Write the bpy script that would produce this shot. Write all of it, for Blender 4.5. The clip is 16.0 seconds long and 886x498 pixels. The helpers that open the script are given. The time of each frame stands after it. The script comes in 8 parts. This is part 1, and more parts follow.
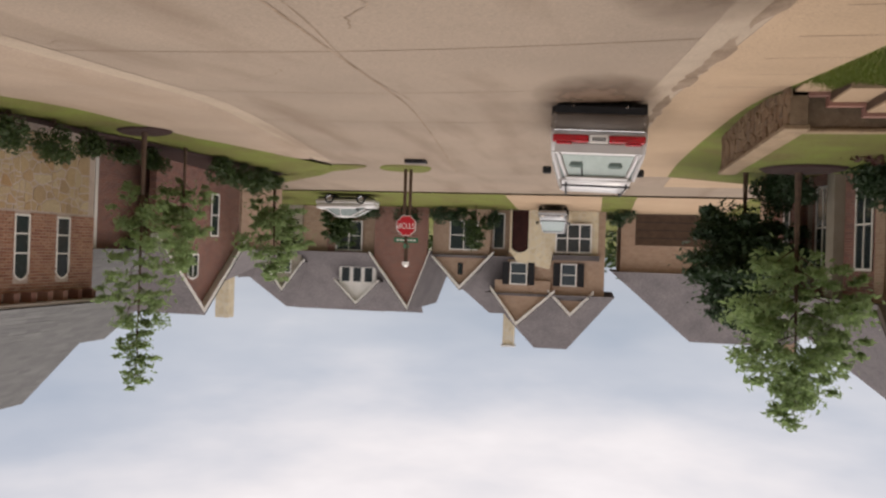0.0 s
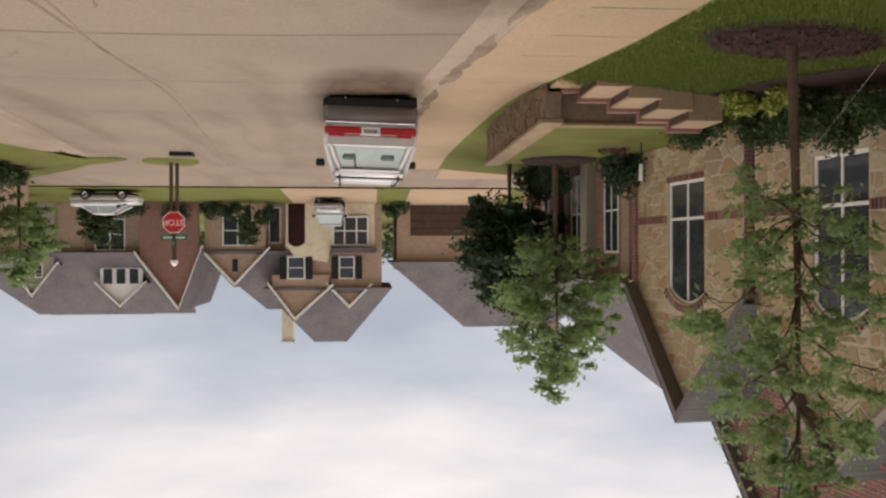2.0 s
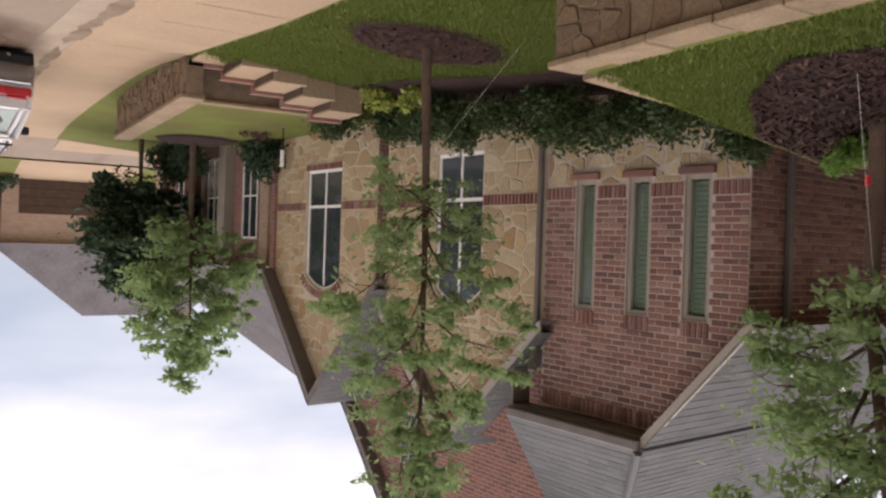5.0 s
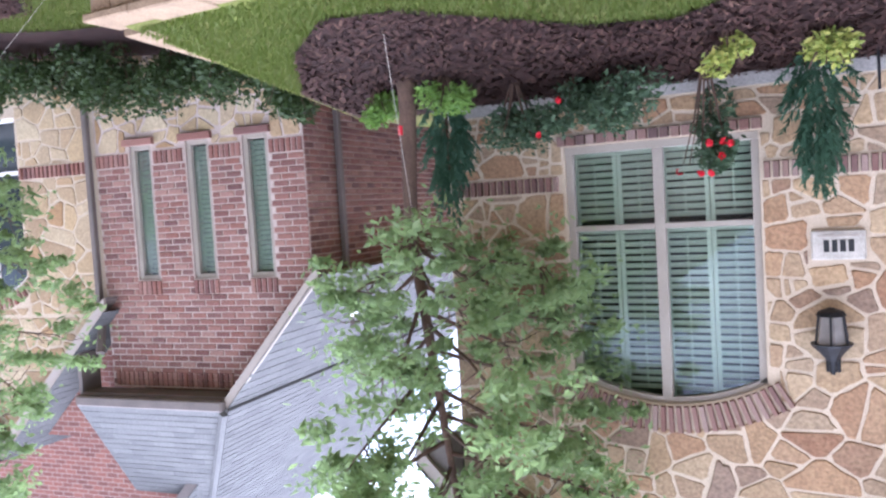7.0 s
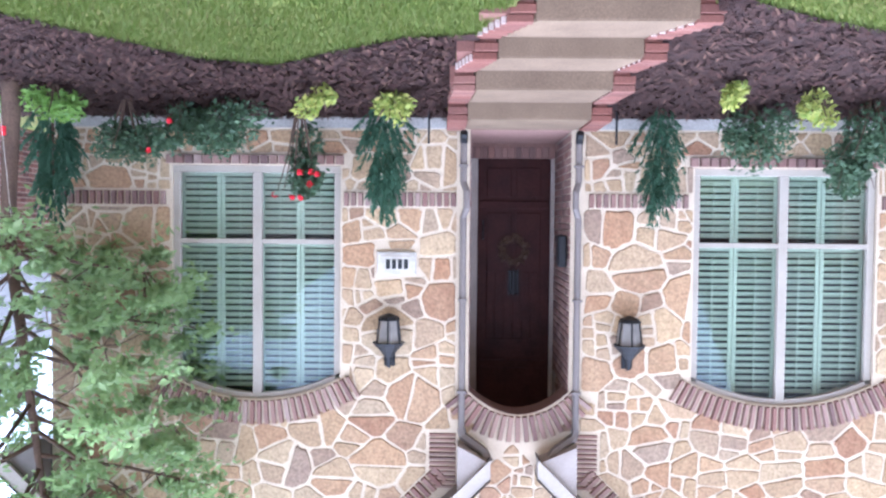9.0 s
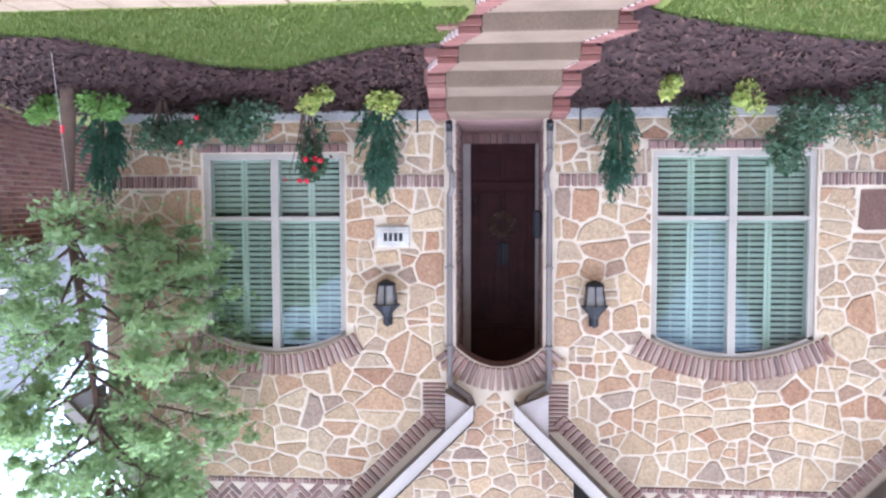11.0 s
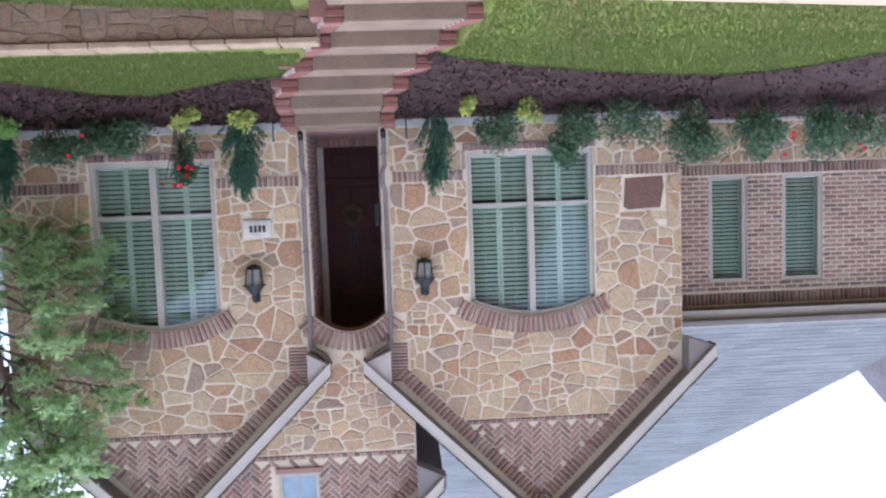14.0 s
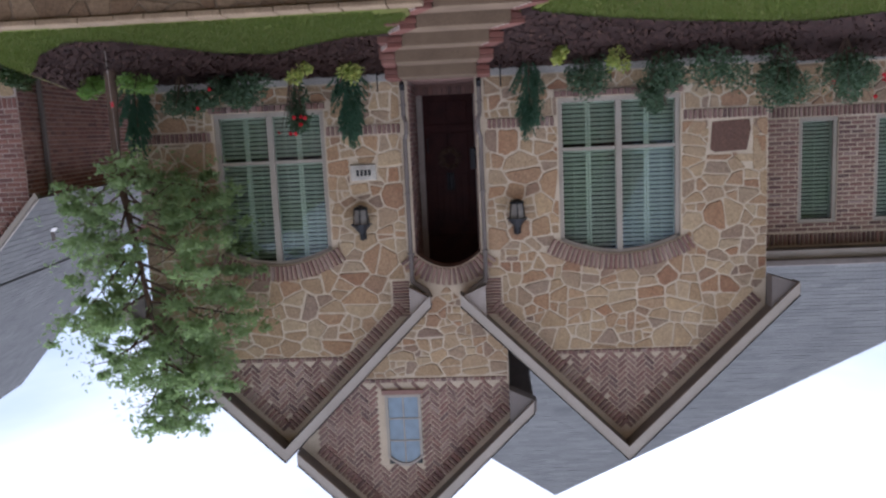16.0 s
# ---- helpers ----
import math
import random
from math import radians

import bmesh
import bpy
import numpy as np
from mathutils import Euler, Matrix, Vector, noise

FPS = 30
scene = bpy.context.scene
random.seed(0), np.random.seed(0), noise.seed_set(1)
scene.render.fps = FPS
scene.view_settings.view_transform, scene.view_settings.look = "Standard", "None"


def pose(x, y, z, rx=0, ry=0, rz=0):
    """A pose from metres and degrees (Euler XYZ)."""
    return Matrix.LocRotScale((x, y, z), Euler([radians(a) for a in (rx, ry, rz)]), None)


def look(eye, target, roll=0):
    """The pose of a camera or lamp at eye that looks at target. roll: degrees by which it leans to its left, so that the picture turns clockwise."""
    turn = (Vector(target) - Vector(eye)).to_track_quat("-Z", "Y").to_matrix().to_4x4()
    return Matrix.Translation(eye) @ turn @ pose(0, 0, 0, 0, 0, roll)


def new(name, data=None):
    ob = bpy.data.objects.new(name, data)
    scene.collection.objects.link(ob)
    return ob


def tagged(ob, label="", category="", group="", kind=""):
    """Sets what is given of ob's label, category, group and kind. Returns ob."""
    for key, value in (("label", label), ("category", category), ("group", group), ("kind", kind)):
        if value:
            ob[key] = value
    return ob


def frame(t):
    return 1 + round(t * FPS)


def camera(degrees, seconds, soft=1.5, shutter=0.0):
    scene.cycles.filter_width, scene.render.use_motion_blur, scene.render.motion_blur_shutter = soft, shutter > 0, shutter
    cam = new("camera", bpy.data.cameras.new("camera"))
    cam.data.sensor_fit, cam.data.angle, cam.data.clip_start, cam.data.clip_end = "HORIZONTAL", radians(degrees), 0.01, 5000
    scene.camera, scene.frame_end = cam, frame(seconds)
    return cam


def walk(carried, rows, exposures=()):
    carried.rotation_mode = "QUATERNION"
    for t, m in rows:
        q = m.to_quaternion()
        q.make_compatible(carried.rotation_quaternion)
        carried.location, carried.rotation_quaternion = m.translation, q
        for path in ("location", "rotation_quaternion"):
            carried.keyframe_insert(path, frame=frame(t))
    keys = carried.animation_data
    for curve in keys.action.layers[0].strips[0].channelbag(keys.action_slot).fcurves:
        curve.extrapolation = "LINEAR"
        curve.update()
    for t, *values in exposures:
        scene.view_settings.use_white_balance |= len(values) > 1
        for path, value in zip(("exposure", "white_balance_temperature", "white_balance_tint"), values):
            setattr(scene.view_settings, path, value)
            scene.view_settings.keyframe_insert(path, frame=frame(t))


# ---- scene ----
cam = camera(58.1, 16.0, soft=2.4)
PATH = [
    (0, (7.669, -0.261, 1.611), (8.043, 1.704, 1.599), -178.1),
    (0.5, (7.732, -0.324, 1.679), (8.051, 1.65, 1.658), -178.0),
    (1, (7.714, -0.197, 1.662), (7.892, 1.795, 1.633), -178.8),
    (1.5, (7.682, -0.163, 1.644), (7.624, 1.837, 1.635), 180.3),
    (2, (7.627, -0.148, 1.609), (7.451, 1.844, 1.606), 179.9),
    (2.5, (7.601, -0.15, 1.62), (7.384, 1.838, 1.602), 180.0),
    (3, (7.598, -0.113, 1.63), (7.284, 1.862, 1.62), 180.0),
    (3.5, (7.627, -0.083, 1.631), (7.097, 1.845, 1.629), 180.5),
    (4, (7.655, -0.038, 1.636), (6.932, 1.827, 1.627), -179.3),
    (4.1, (7.73, 0.057, 1.736), (6.956, 1.901, 1.711), -179.8),
    (4.2, (7.636, -0.021, 1.65), (6.841, 1.814, 1.628), -179.2),
    (6.3, (7.731, -0.058, 1.787), (6.226, 1.257, 1.869), 178.0),
    (6.5, (7.718, -0.074, 1.777), (6.142, 1.153, 1.867), 177.9),
    (7, (7.751, -0.062, 1.778), (5.997, 0.893, 1.886), 176.5),
    (7.5, (7.869, -0.041, 1.795), (5.988, 0.634, 1.873), 178.4),
    (8, (8.127, -0.127, 1.802), (6.187, 0.346, 1.924), 178.2),
    (8.5, (8.389, -0.317, 1.895), (6.414, -0.01, 1.958), 178.7),
    (9, (8.696, -0.438, 1.861), (6.697, -0.4, 1.931), -179.5),
    (11.5, (10.4, -1.331, 1.966), (8.428, -1.035, 2.119), 179.1),
    (12, (10.799, -1.286, 2.116), (8.915, -0.617, 2.154), 177.9),
    (12.5, (11.113, -1.313, 1.793), (9.144, -1.008, 1.971), 176.6),
    (13, (11.519, -1.647, 1.839), (9.553, -1.423, 2.124), 178.0),
    (13.5, (11.918, -2.082, 1.674), (9.938, -2.019, 1.951), 177.3),
    (14, (12.273, -1.954, 1.747), (10.283, -2.056, 1.91), 178.0),
    (14.5, (12.544, -1.984, 1.778), (10.555, -2.127, 1.932), 176.5),
    (15, (12.831, -1.992, 1.644), (10.859, -2.19, 1.91), -180.6),
    (15.5, (13.103, -1.902, 1.784), (11.127, -1.926, 2.089), 178.5),
    (16, (13.193, -1.87, 1.644), (11.22, -1.744, 1.946), 177.3),
]
EXPO = [(0, -0.02, 6900, 17), (2.0, -0.02, 7000, 17), (4.2, -0.1, 7250, 18), (6.3, 1.64, 5330, 23), (8.0, 2.0, 5180, 21), (9.2, 2.36, 4900, 18), (11.5, 1.85, 5000, 18), (12.0, 1.50, 5000, 20), (13.3, 1.46, 5080, 19), (14.5, 1.42, 5080, 17), (16, 0.40, 5400, 18)]
walk(cam, [(t, look(eye, target, roll)) for t, eye, target, roll in PATH], EXPO)

# ---- sky and light ----
SUN_AZ, SUN_EL = radians(304), radians(70)
world = bpy.data.worlds.new("world")
scene.world = world
world.use_nodes = True
wn, wl = world.node_tree.nodes, world.node_tree.links
bg = wn["Background"]
sky = wn.new("ShaderNodeTexSky")
sky.sky_type = "NISHITA"
sky.sun_disc = False
sky.sun_elevation, sky.sun_rotation = SUN_EL, SUN_AZ
sky_gain = wn.new("ShaderNodeMixRGB")
sky_gain.blend_type = "MULTIPLY"
sky_gain.inputs[0].default_value = 1.0
sky_gain.inputs[2].default_value = (0.09, 0.085, 0.08, 1)
wl.new(sky.outputs[0], sky_gain.inputs[1])
wcoord = wn.new("ShaderNodeTexCoord")
wmap = wn.new("ShaderNodeMapping")
wmap.inputs["Scale"].default_value = (1.6, 1.6, 5.0)
wl.new(wcoord.outputs["Generated"], wmap.inputs[0])
wnoise = wn.new("ShaderNodeTexNoise")
wnoise.inputs["Scale"].default_value = 1.5
wnoise.inputs["Detail"].default_value = 5
wnoise.inputs["Roughness"].default_value = 0.5
wl.new(wmap.outputs[0], wnoise.inputs["Vector"])
wsep = wn.new("ShaderNodeSeparateXYZ")
wl.new(wcoord.outputs["Generated"], wsep.inputs[0])
wmul = wn.new("ShaderNodeMath")
wmul.operation = "MULTIPLY_ADD"
wmul.inputs[1].default_value = 0.8
wl.new(wsep.outputs["Z"], wmul.inputs[0])
wscale = wn.new("ShaderNodeMath")
wscale.operation = "MULTIPLY"
wscale.inputs[1].default_value = 0.5
wl.new(wnoise.outputs["Fac"], wscale.inputs[0])
wl.new(wscale.outputs[0], wmul.inputs[2])
wramp = wn.new("ShaderNodeValToRGB")
wramp.color_ramp.elements[0].position = 0.24
wramp.color_ramp.elements[0].color = (0.40, 0.49, 0.61, 1)
wramp.color_ramp.elements[1].position = 1.0
wramp.color_ramp.elements[1].color = (2.3, 2.28, 2.25, 1)
for pos, c in ((0.36, (0.58, 0.65, 0.74, 1)), (0.50, (0.95, 0.96, 0.98, 1))):
    wramp.color_ramp.elements.new(pos).color = c
wl.new(wmul.outputs[0], wramp.inputs[0])
wmix = wn.new("ShaderNodeMixRGB")
wmix.inputs[0].default_value = 0.85
wl.new(sky_gain.outputs[0], wmix.inputs[1])
wl.new(wramp.outputs[0], wmix.inputs[2])
wl.new(wmix.outputs[0], bg.inputs[0])
bg.inputs[1].default_value = 1.0

sun = new("sun", bpy.data.lights.new("sun", "SUN"))
sun.data.energy, sun.data.angle, sun.data.color = 0.7, radians(30), (1.0, 0.96, 0.90)
sun.matrix_world = look((-3.2, 2.2, 10.6), (0, 0, 0))


# ---- materials ----
def material(name, base, rough=0.8, metal=0.0, alt=None, scale=6.0, grain=60.0, bump=0.25, depth=0.01, mottle=0.5,
             rand=0.0, rand_cols=None, spec=0.3, island=False):
    """A surface with two scales of variation, a bump, and a share of random change from piece to piece."""
    m = bpy.data.materials.new(name)
    m.use_nodes = True
    nd, ln = m.node_tree.nodes, m.node_tree.links
    b = nd["Principled BSDF"]
    b.inputs["Roughness"].default_value = rough
    b.inputs["Metallic"].default_value = metal
    b.inputs["Specular IOR Level"].default_value = spec
    co = nd.new("ShaderNodeTexCoord")
    n1 = nd.new("ShaderNodeTexNoise")
    n1.inputs["Scale"].default_value = scale
    n1.inputs["Detail"].default_value = 4
    ln.new(co.outputs["Object"], n1.inputs["Vector"])
    n2 = nd.new("ShaderNodeTexNoise")
    n2.inputs["Scale"].default_value = grain
    n2.inputs["Detail"].default_value = 3
    ln.new(co.outputs["Object"], n2.inputs["Vector"])
    alt = alt or tuple(c * 0.7 for c in base)
    r1 = nd.new("ShaderNodeValToRGB")
    r1.color_ramp.elements[0].position, r1.color_ramp.elements[1].position = 0.3, 0.7
    r1.color_ramp.elements[0].color, r1.color_ramp.elements[1].color = (*alt, 1), (*base, 1)
    ln.new(n1.outputs["Fac"], r1.inputs[0])
    col = r1.outputs[0]
    if rand_cols:
        if island:
            src = nd.new("ShaderNodeNewGeometry").outputs["Random Per Island"]
        else:
            src = nd.new("ShaderNodeObjectInfo").outputs["Random"]
        rr = nd.new("ShaderNodeValToRGB")
        rr.color_ramp.interpolation = "LINEAR"
        el = rr.color_ramp.elements
        while len(el) < len(rand_cols):
            el.new(0.5)
        for i, c in enumerate(rand_cols):
            el[i].position = i / (len(rand_cols) - 1)
            el[i].color = (*c, 1)
        ln.new(src, rr.inputs[0])
        mx = nd.new("ShaderNodeMixRGB")
        mx.inputs[0].default_value = rand
        ln.new(col, mx.inputs[1])
        ln.new(rr.outputs[0], mx.inputs[2])
        col = mx.outputs[0]
    ov = nd.new("ShaderNodeMixRGB")
    ov.blend_type = "OVERLAY"
    ov.inputs[0].default_value = mottle
    ln.new(col, ov.inputs[1])
    ln.new(n2.outputs["Fac"], ov.inputs[2])
    ln.new(ov.outputs[0], b.inputs["Base Color"])
    bp = nd.new("ShaderNodeBump")
    bp.inputs["Strength"].default_value = bump
    bp.inputs["Distance"].default_value = depth
    ln.new(n2.outputs["Fac"], bp.inputs["Height"])
    ln.new(bp.outputs[0], b.inputs["Normal"])
    return m


def two_sided_leaf(name, cols, rough=0.55, trans=0.25):
    m = material(name, cols[0], rough, alt=cols[-1], scale=3, grain=25, bump=0.1, rand=0.75, rand_cols=cols, island=True, mottle=0.25)
    b = m.node_tree.nodes["Principled BSDF"]
    b.inputs["Transmission Weight"].default_value = 0.0
    b.inputs["Subsurface Weight"].default_value = 0.0
    nd, ln = m.node_tree.nodes, m.node_tree.links
    tr = nd.new("ShaderNodeBsdfTranslucent")
    tr.inputs[0].default_value = (*[min(1, c * 1.6) for c in cols[len(cols) // 2]], 1)
    ms = nd.new("ShaderNodeMixShader")
    ms.inputs[0].default_value = trans
    ln.new(b.outputs[0], ms.inputs[1])
    ln.new(tr.outputs[0], ms.inputs[2])
    ln.new(ms.outputs[0], nd["Material Output"].inputs[0])
    return m


STONE_COLS = [(0.34, 0.24, 0.135), (0.25, 0.165, 0.095), (0.41, 0.31, 0.19), (0.22, 0.105, 0.06), (0.35, 0.25, 0.145), (0.185, 0.125, 0.095), (0.39, 0.29, 0.175),
              (0.30, 0.205, 0.115), (0.27, 0.14, 0.075), (0.40, 0.285, 0.16), (0.21, 0.15, 0.115), (0.36, 0.275, 0.17), (0.29, 0.17, 0.095), (0.155, 0.105, 0.085)]
STONE_PALE = [(0.38, 0.28, 0.155), (0.44, 0.345, 0.215), (0.30, 0.175, 0.08), (0.46, 0.38, 0.25), (0.34, 0.245, 0.145), (0.41, 0.30, 0.165), (0.27, 0.185, 0.11), (0.43, 0.34, 0.22)]
BRICK_COLS = [(0.18, 0.098, 0.08), (0.235, 0.147, 0.12), (0.135, 0.08, 0.072), (0.27, 0.178, 0.14), (0.10, 0.067, 0.063), (0.205, 0.11, 0.088), (0.30, 0.225, 0.19)]
BRICK_RED = [(0.20, 0.105, 0.085), (0.27, 0.155, 0.125), (0.14, 0.078, 0.07), (0.33, 0.215, 0.175), (0.22, 0.11, 0.085), (0.095, 0.062, 0.06), (0.25, 0.15, 0.125)]
M = {}
M["stone"] = material("sandstone", (0.43, 0.32, 0.18), 0.9, alt=(0.22, 0.135, 0.075), scale=7, grain=30, bump=0.6, depth=0.015, mottle=0.6, rand=0.8, rand_cols=STONE_COLS)
M["stone_join"] = material("sandstone_joined", (0.43, 0.32, 0.18), 0.9, alt=(0.22, 0.135, 0.075), scale=7, grain=30, bump=0.6, depth=0.015, mottle=0.6, rand=0.8, rand_cols=STONE_COLS, island=True)
M["stone_pale"] = material("pale_limestone", (0.52, 0.42, 0.26), 0.9, alt=(0.44, 0.31, 0.17), scale=4, grain=35, bump=0.5, depth=0.015, rand=0.8, rand_cols=STONE_PALE)
M["stone_pale_join"] = material("pale_limestone_joined", (0.52, 0.42, 0.26), 0.9, alt=(0.44, 0.31, 0.17), scale=4, grain=35, bump=0.5, depth=0.015, rand=0.8, rand_cols=STONE_PALE, island=True)
# retaining wall stone and joints, a darker brown than the house front
WALL_COLS = [(0.13, 0.08, 0.045), (0.19, 0.125, 0.072), (0.15, 0.09, 0.05), (0.22, 0.15, 0.09), (0.115, 0.078, 0.05)]
M["stone_dark"] = material("dark_wall_stone", (0.18, 0.12, 0.075), 0.95, alt=(0.11, 0.075, 0.05), scale=5, grain=30, bump=0.6, depth=0.02, rand=0.8, rand_cols=WALL_COLS)
M["stone_dark_join"] = material("dark_wall_stone_joined", (0.18, 0.12, 0.075), 0.95, alt=(0.11, 0.075, 0.05), scale=5, grain=30, bump=0.6, depth=0.02, rand=0.8, rand_cols=WALL_COLS, island=True)
M["brown_joint"] = material("brown_wall_joint", (0.20, 0.148, 0.098), 0.95, alt=(0.14, 0.10, 0.066), scale=6, grain=60)
M["cheek"] = material("worn_red_step_brick", (0.15, 0.06, 0.045), 0.9, scale=8, grain=70, bump=0.5, depth=0.006, rand=0.8,
                      rand_cols=[(0.13, 0.048, 0.034), (0.17, 0.072, 0.052), (0.10, 0.042, 0.032), (0.20, 0.10, 0.075)])
M["mortar"] = material("pale_mortar", (0.54, 0.445, 0.325), 0.95, alt=(0.44, 0.355, 0.255), scale=3, grain=90, bump=0.4, depth=0.004)
M["mortar_grey"] = material("brick_mortar", (0.50, 0.41, 0.35), 0.95, alt=(0.42, 0.34, 0.29), scale=3, grain=90, bump=0.4, depth=0.004)
M["brick"] = material("tumbled_brick", (0.28, 0.14, 0.10), 0.9, scale=8, grain=70, bump=0.5, depth=0.006, rand=0.85, rand_cols=BRICK_COLS)
M["brick_join"] = material("tumbled_brick_joined", (0.28, 0.14, 0.10), 0.9, scale=8, grain=70, bump=0.5, depth=0.006, rand=0.85, rand_cols=BRICK_COLS, island=True)
M["brick_red"] = material("red_brick", (0.34, 0.11, 0.07), 0.9, scale=8, grain=70, bump=0.5, depth=0.006, rand=0.8, rand_cols=BRICK_RED)
M["brick_red_join"] = material("red_brick_joined", (0.34, 0.11, 0.07), 0.9, scale=8, grain=70, bump=0.5, depth=0.006, rand=0.8, rand_cols=BRICK_RED, island=True)
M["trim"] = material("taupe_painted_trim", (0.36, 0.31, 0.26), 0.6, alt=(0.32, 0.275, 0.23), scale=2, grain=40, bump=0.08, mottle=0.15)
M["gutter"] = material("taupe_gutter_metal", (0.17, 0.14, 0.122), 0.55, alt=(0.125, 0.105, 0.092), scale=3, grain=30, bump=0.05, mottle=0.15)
M["white"] = material("cream_white_paint", (0.34, 0.30, 0.245), 0.55, alt=(0.30, 0.26, 0.21), scale=3, grain=40, bump=0.06, mottle=0.12)
M["bright"] = material("bright_white_paint", (0.78, 0.75, 0.70), 0.55, alt=(0.70, 0.67, 0.62), scale=3, grain=40, bump=0.06, mottle=0.12)
M["shutter"] = material("pale_green_shutter", (0.45, 0.50, 0.40), 0.55, alt=(0.41, 0.46, 0.365), scale=3, grain=40, bump=0.05, mottle=0.1)
# near-black colour that stands in for unlit rooms behind the panes
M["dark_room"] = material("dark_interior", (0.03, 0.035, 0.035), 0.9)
M["door"] = material("stained_mahogany", (0.040, 0.012, 0.010), 0.6, alt=(0.022, 0.007, 0.0065), scale=4, grain=30, bump=0.2, depth=0.003, spec=0.15)
M["iron"] = material("black_iron", (0.02, 0.02, 0.022), 0.5, metal=0.3, scale=8, grain=60)
M["wood_dark"] = material("brown_fence_wood", (0.09, 0.055, 0.035), 0.85, scale=3, grain=30)
M["step"] = material("brushed_concrete_step", (0.165, 0.115, 0.073), 0.9, alt=(0.12, 0.082, 0.052), scale=2.5, grain=90, bump=0.3, depth=0.003)
M["foundation"] = material("grey_foundation_concrete", (0.36, 0.34, 0.31), 0.9, alt=(0.30, 0.28, 0.25), scale=2, grain=70)
M["cap"] = material("limestone_cap", (0.25, 0.18, 0.112), 0.9, alt=(0.18, 0.125, 0.078), scale=4, grain=50, bump=0.5)
M["mulch"] = material("dark_bark_mulch", (0.042, 0.019, 0.014), 0.95, alt=(0.022, 0.011, 0.0095), scale=14, grain=55, bump=1.0, depth=0.03)
M["mulch_bits"] = material("bark_chips", (0.07, 0.03, 0.02), 0.95, rand=0.9, rand_cols=[(0.022, 0.011, 0.009), (0.05, 0.022, 0.017), (0.034, 0.016, 0.013), (0.10, 0.055, 0.038)], island=True)
M["lawn"] = material("lawn_turf", (0.118, 0.142, 0.024), 0.95, alt=(0.105, 0.092, 0.026), scale=1.1, grain=45, bump=0.9, depth=0.03)
M["blade"] = two_sided_leaf("grass_blades", [(0.066, 0.104, 0.015), (0.112, 0.148, 0.026), (0.09, 0.122, 0.02), (0.16, 0.158, 0.048)], 0.6, 0.3)
M["bark"] = material("tree_bark", (0.12, 0.075, 0.05), 0.95, alt=(0.075, 0.048, 0.035), scale=6, grain=50, bump=0.7, depth=0.01)
M["leaf"] = two_sided_leaf("oak_leaves", [(0.14, 0.20, 0.08), (0.21, 0.28, 0.12), (0.17, 0.235, 0.095), (0.28, 0.345, 0.16)], 0.45, 0.55)
M["leaf_dark"] = two_sided_leaf("holly_leaves", [(0.018, 0.038, 0.016), (0.034, 0.06, 0.026), (0.026, 0.048, 0.02)], 0.45, 0.2)
M["leaf_shrub"] = two_sided_leaf("shrub_leaves", [(0.026, 0.046, 0.014), (0.055, 0.085, 0.026), (0.038, 0.064, 0.02)], 0.45, 0.2)
M["leaf_rose"] = two_sided_leaf("rose_leaves", [(0.032, 0.058, 0.03), (0.055, 0.095, 0.048), (0.085, 0.13, 0.062)], 0.5, 0.25)
M["leaf_yellow"] = two_sided_leaf("variegated_leaves", [(0.30, 0.32, 0.06), (0.50, 0.46, 0.12), (0.14, 0.22, 0.04), (0.40, 0.40, 0.09)], 0.5, 0.3)
M["leaf_lime"] = two_sided_leaf("lime_leaves", [(0.12, 0.22, 0.04), (0.19, 0.30, 0.06), (0.09, 0.17, 0.04)], 0.5, 0.3)
M["leaf_juniper"] = two_sided_leaf("juniper_needles", [(0.035, 0.08, 0.046), (0.06, 0.12, 0.07), (0.045, 0.10, 0.056)], 0.6, 0.25)
M["leaf_maroon"] = two_sided_leaf("maroon_leaves", [(0.05, 0.02, 0.02), (0.09, 0.035, 0.03), (0.035, 0.018, 0.016)], 0.5, 0.2)
M["rose"] = material("red_rose_petals", (0.60, 0.02, 0.035), 0.6, alt=(0.42, 0.01, 0.02), scale=20)
M["plaque"] = material("cast_stone_plaque", (0.50, 0.46, 0.39), 0.85, scale=8, grain=80)
M["ink"] = material("black_ink", (0.02, 0.02, 0.02), 0.6)
M["black"] = material("black_rubber", (0.015, 0.015, 0.016), 0.75)
M["chrome"] = material("bright_metal", (0.55, 0.55, 0.56), 0.25, metal=1.0, mottle=0.1)


def shingle_material():
    m = material("weathered_shingles", (0.118, 0.116, 0.112), 0.95, alt=(0.082, 0.081, 0.08), scale=1.2, grain=40, bump=0.5, depth=0.01, rand=0.55,
                 rand_cols=[(0.082, 0.081, 0.08), (0.128, 0.125, 0.12), (0.10, 0.098, 0.096), (0.15, 0.146, 0.14)], island=True)
    return m


M["shingle"] = shingle_material()


def glass_material(name, tint=(0.93, 0.96, 0.93), mix=0.75):
    m = bpy.data.materials.new(name)
    m.use_nodes = True
    nd, ln = m.node_tree.nodes, m.node_tree.links
    nd.remove(nd["Principled BSDF"])
    tr = nd.new("ShaderNodeBsdfTransparent")
    tr.inputs[0].default_value = (*tint, 1)
    gl = nd.new("ShaderNodeBsdfGlossy")
    gl.inputs["Roughness"].default_value = 0.015
    gl.inputs[0].default_value = (0.95, 0.97, 1, 1)
    fr = nd.new("ShaderNodeFresnel")
    fr.inputs[0].default_value = 1.45
    ms = nd.new("ShaderNodeMixShader")
    ln.new(fr.outputs[0], ms.inputs[0])
    ln.new(tr.outputs[0], ms.inputs[1])
    ln.new(gl.outputs[0], ms.inputs[2])
    ln.new(ms.outputs[0], nd["Material Output"].inputs[0])
    return m


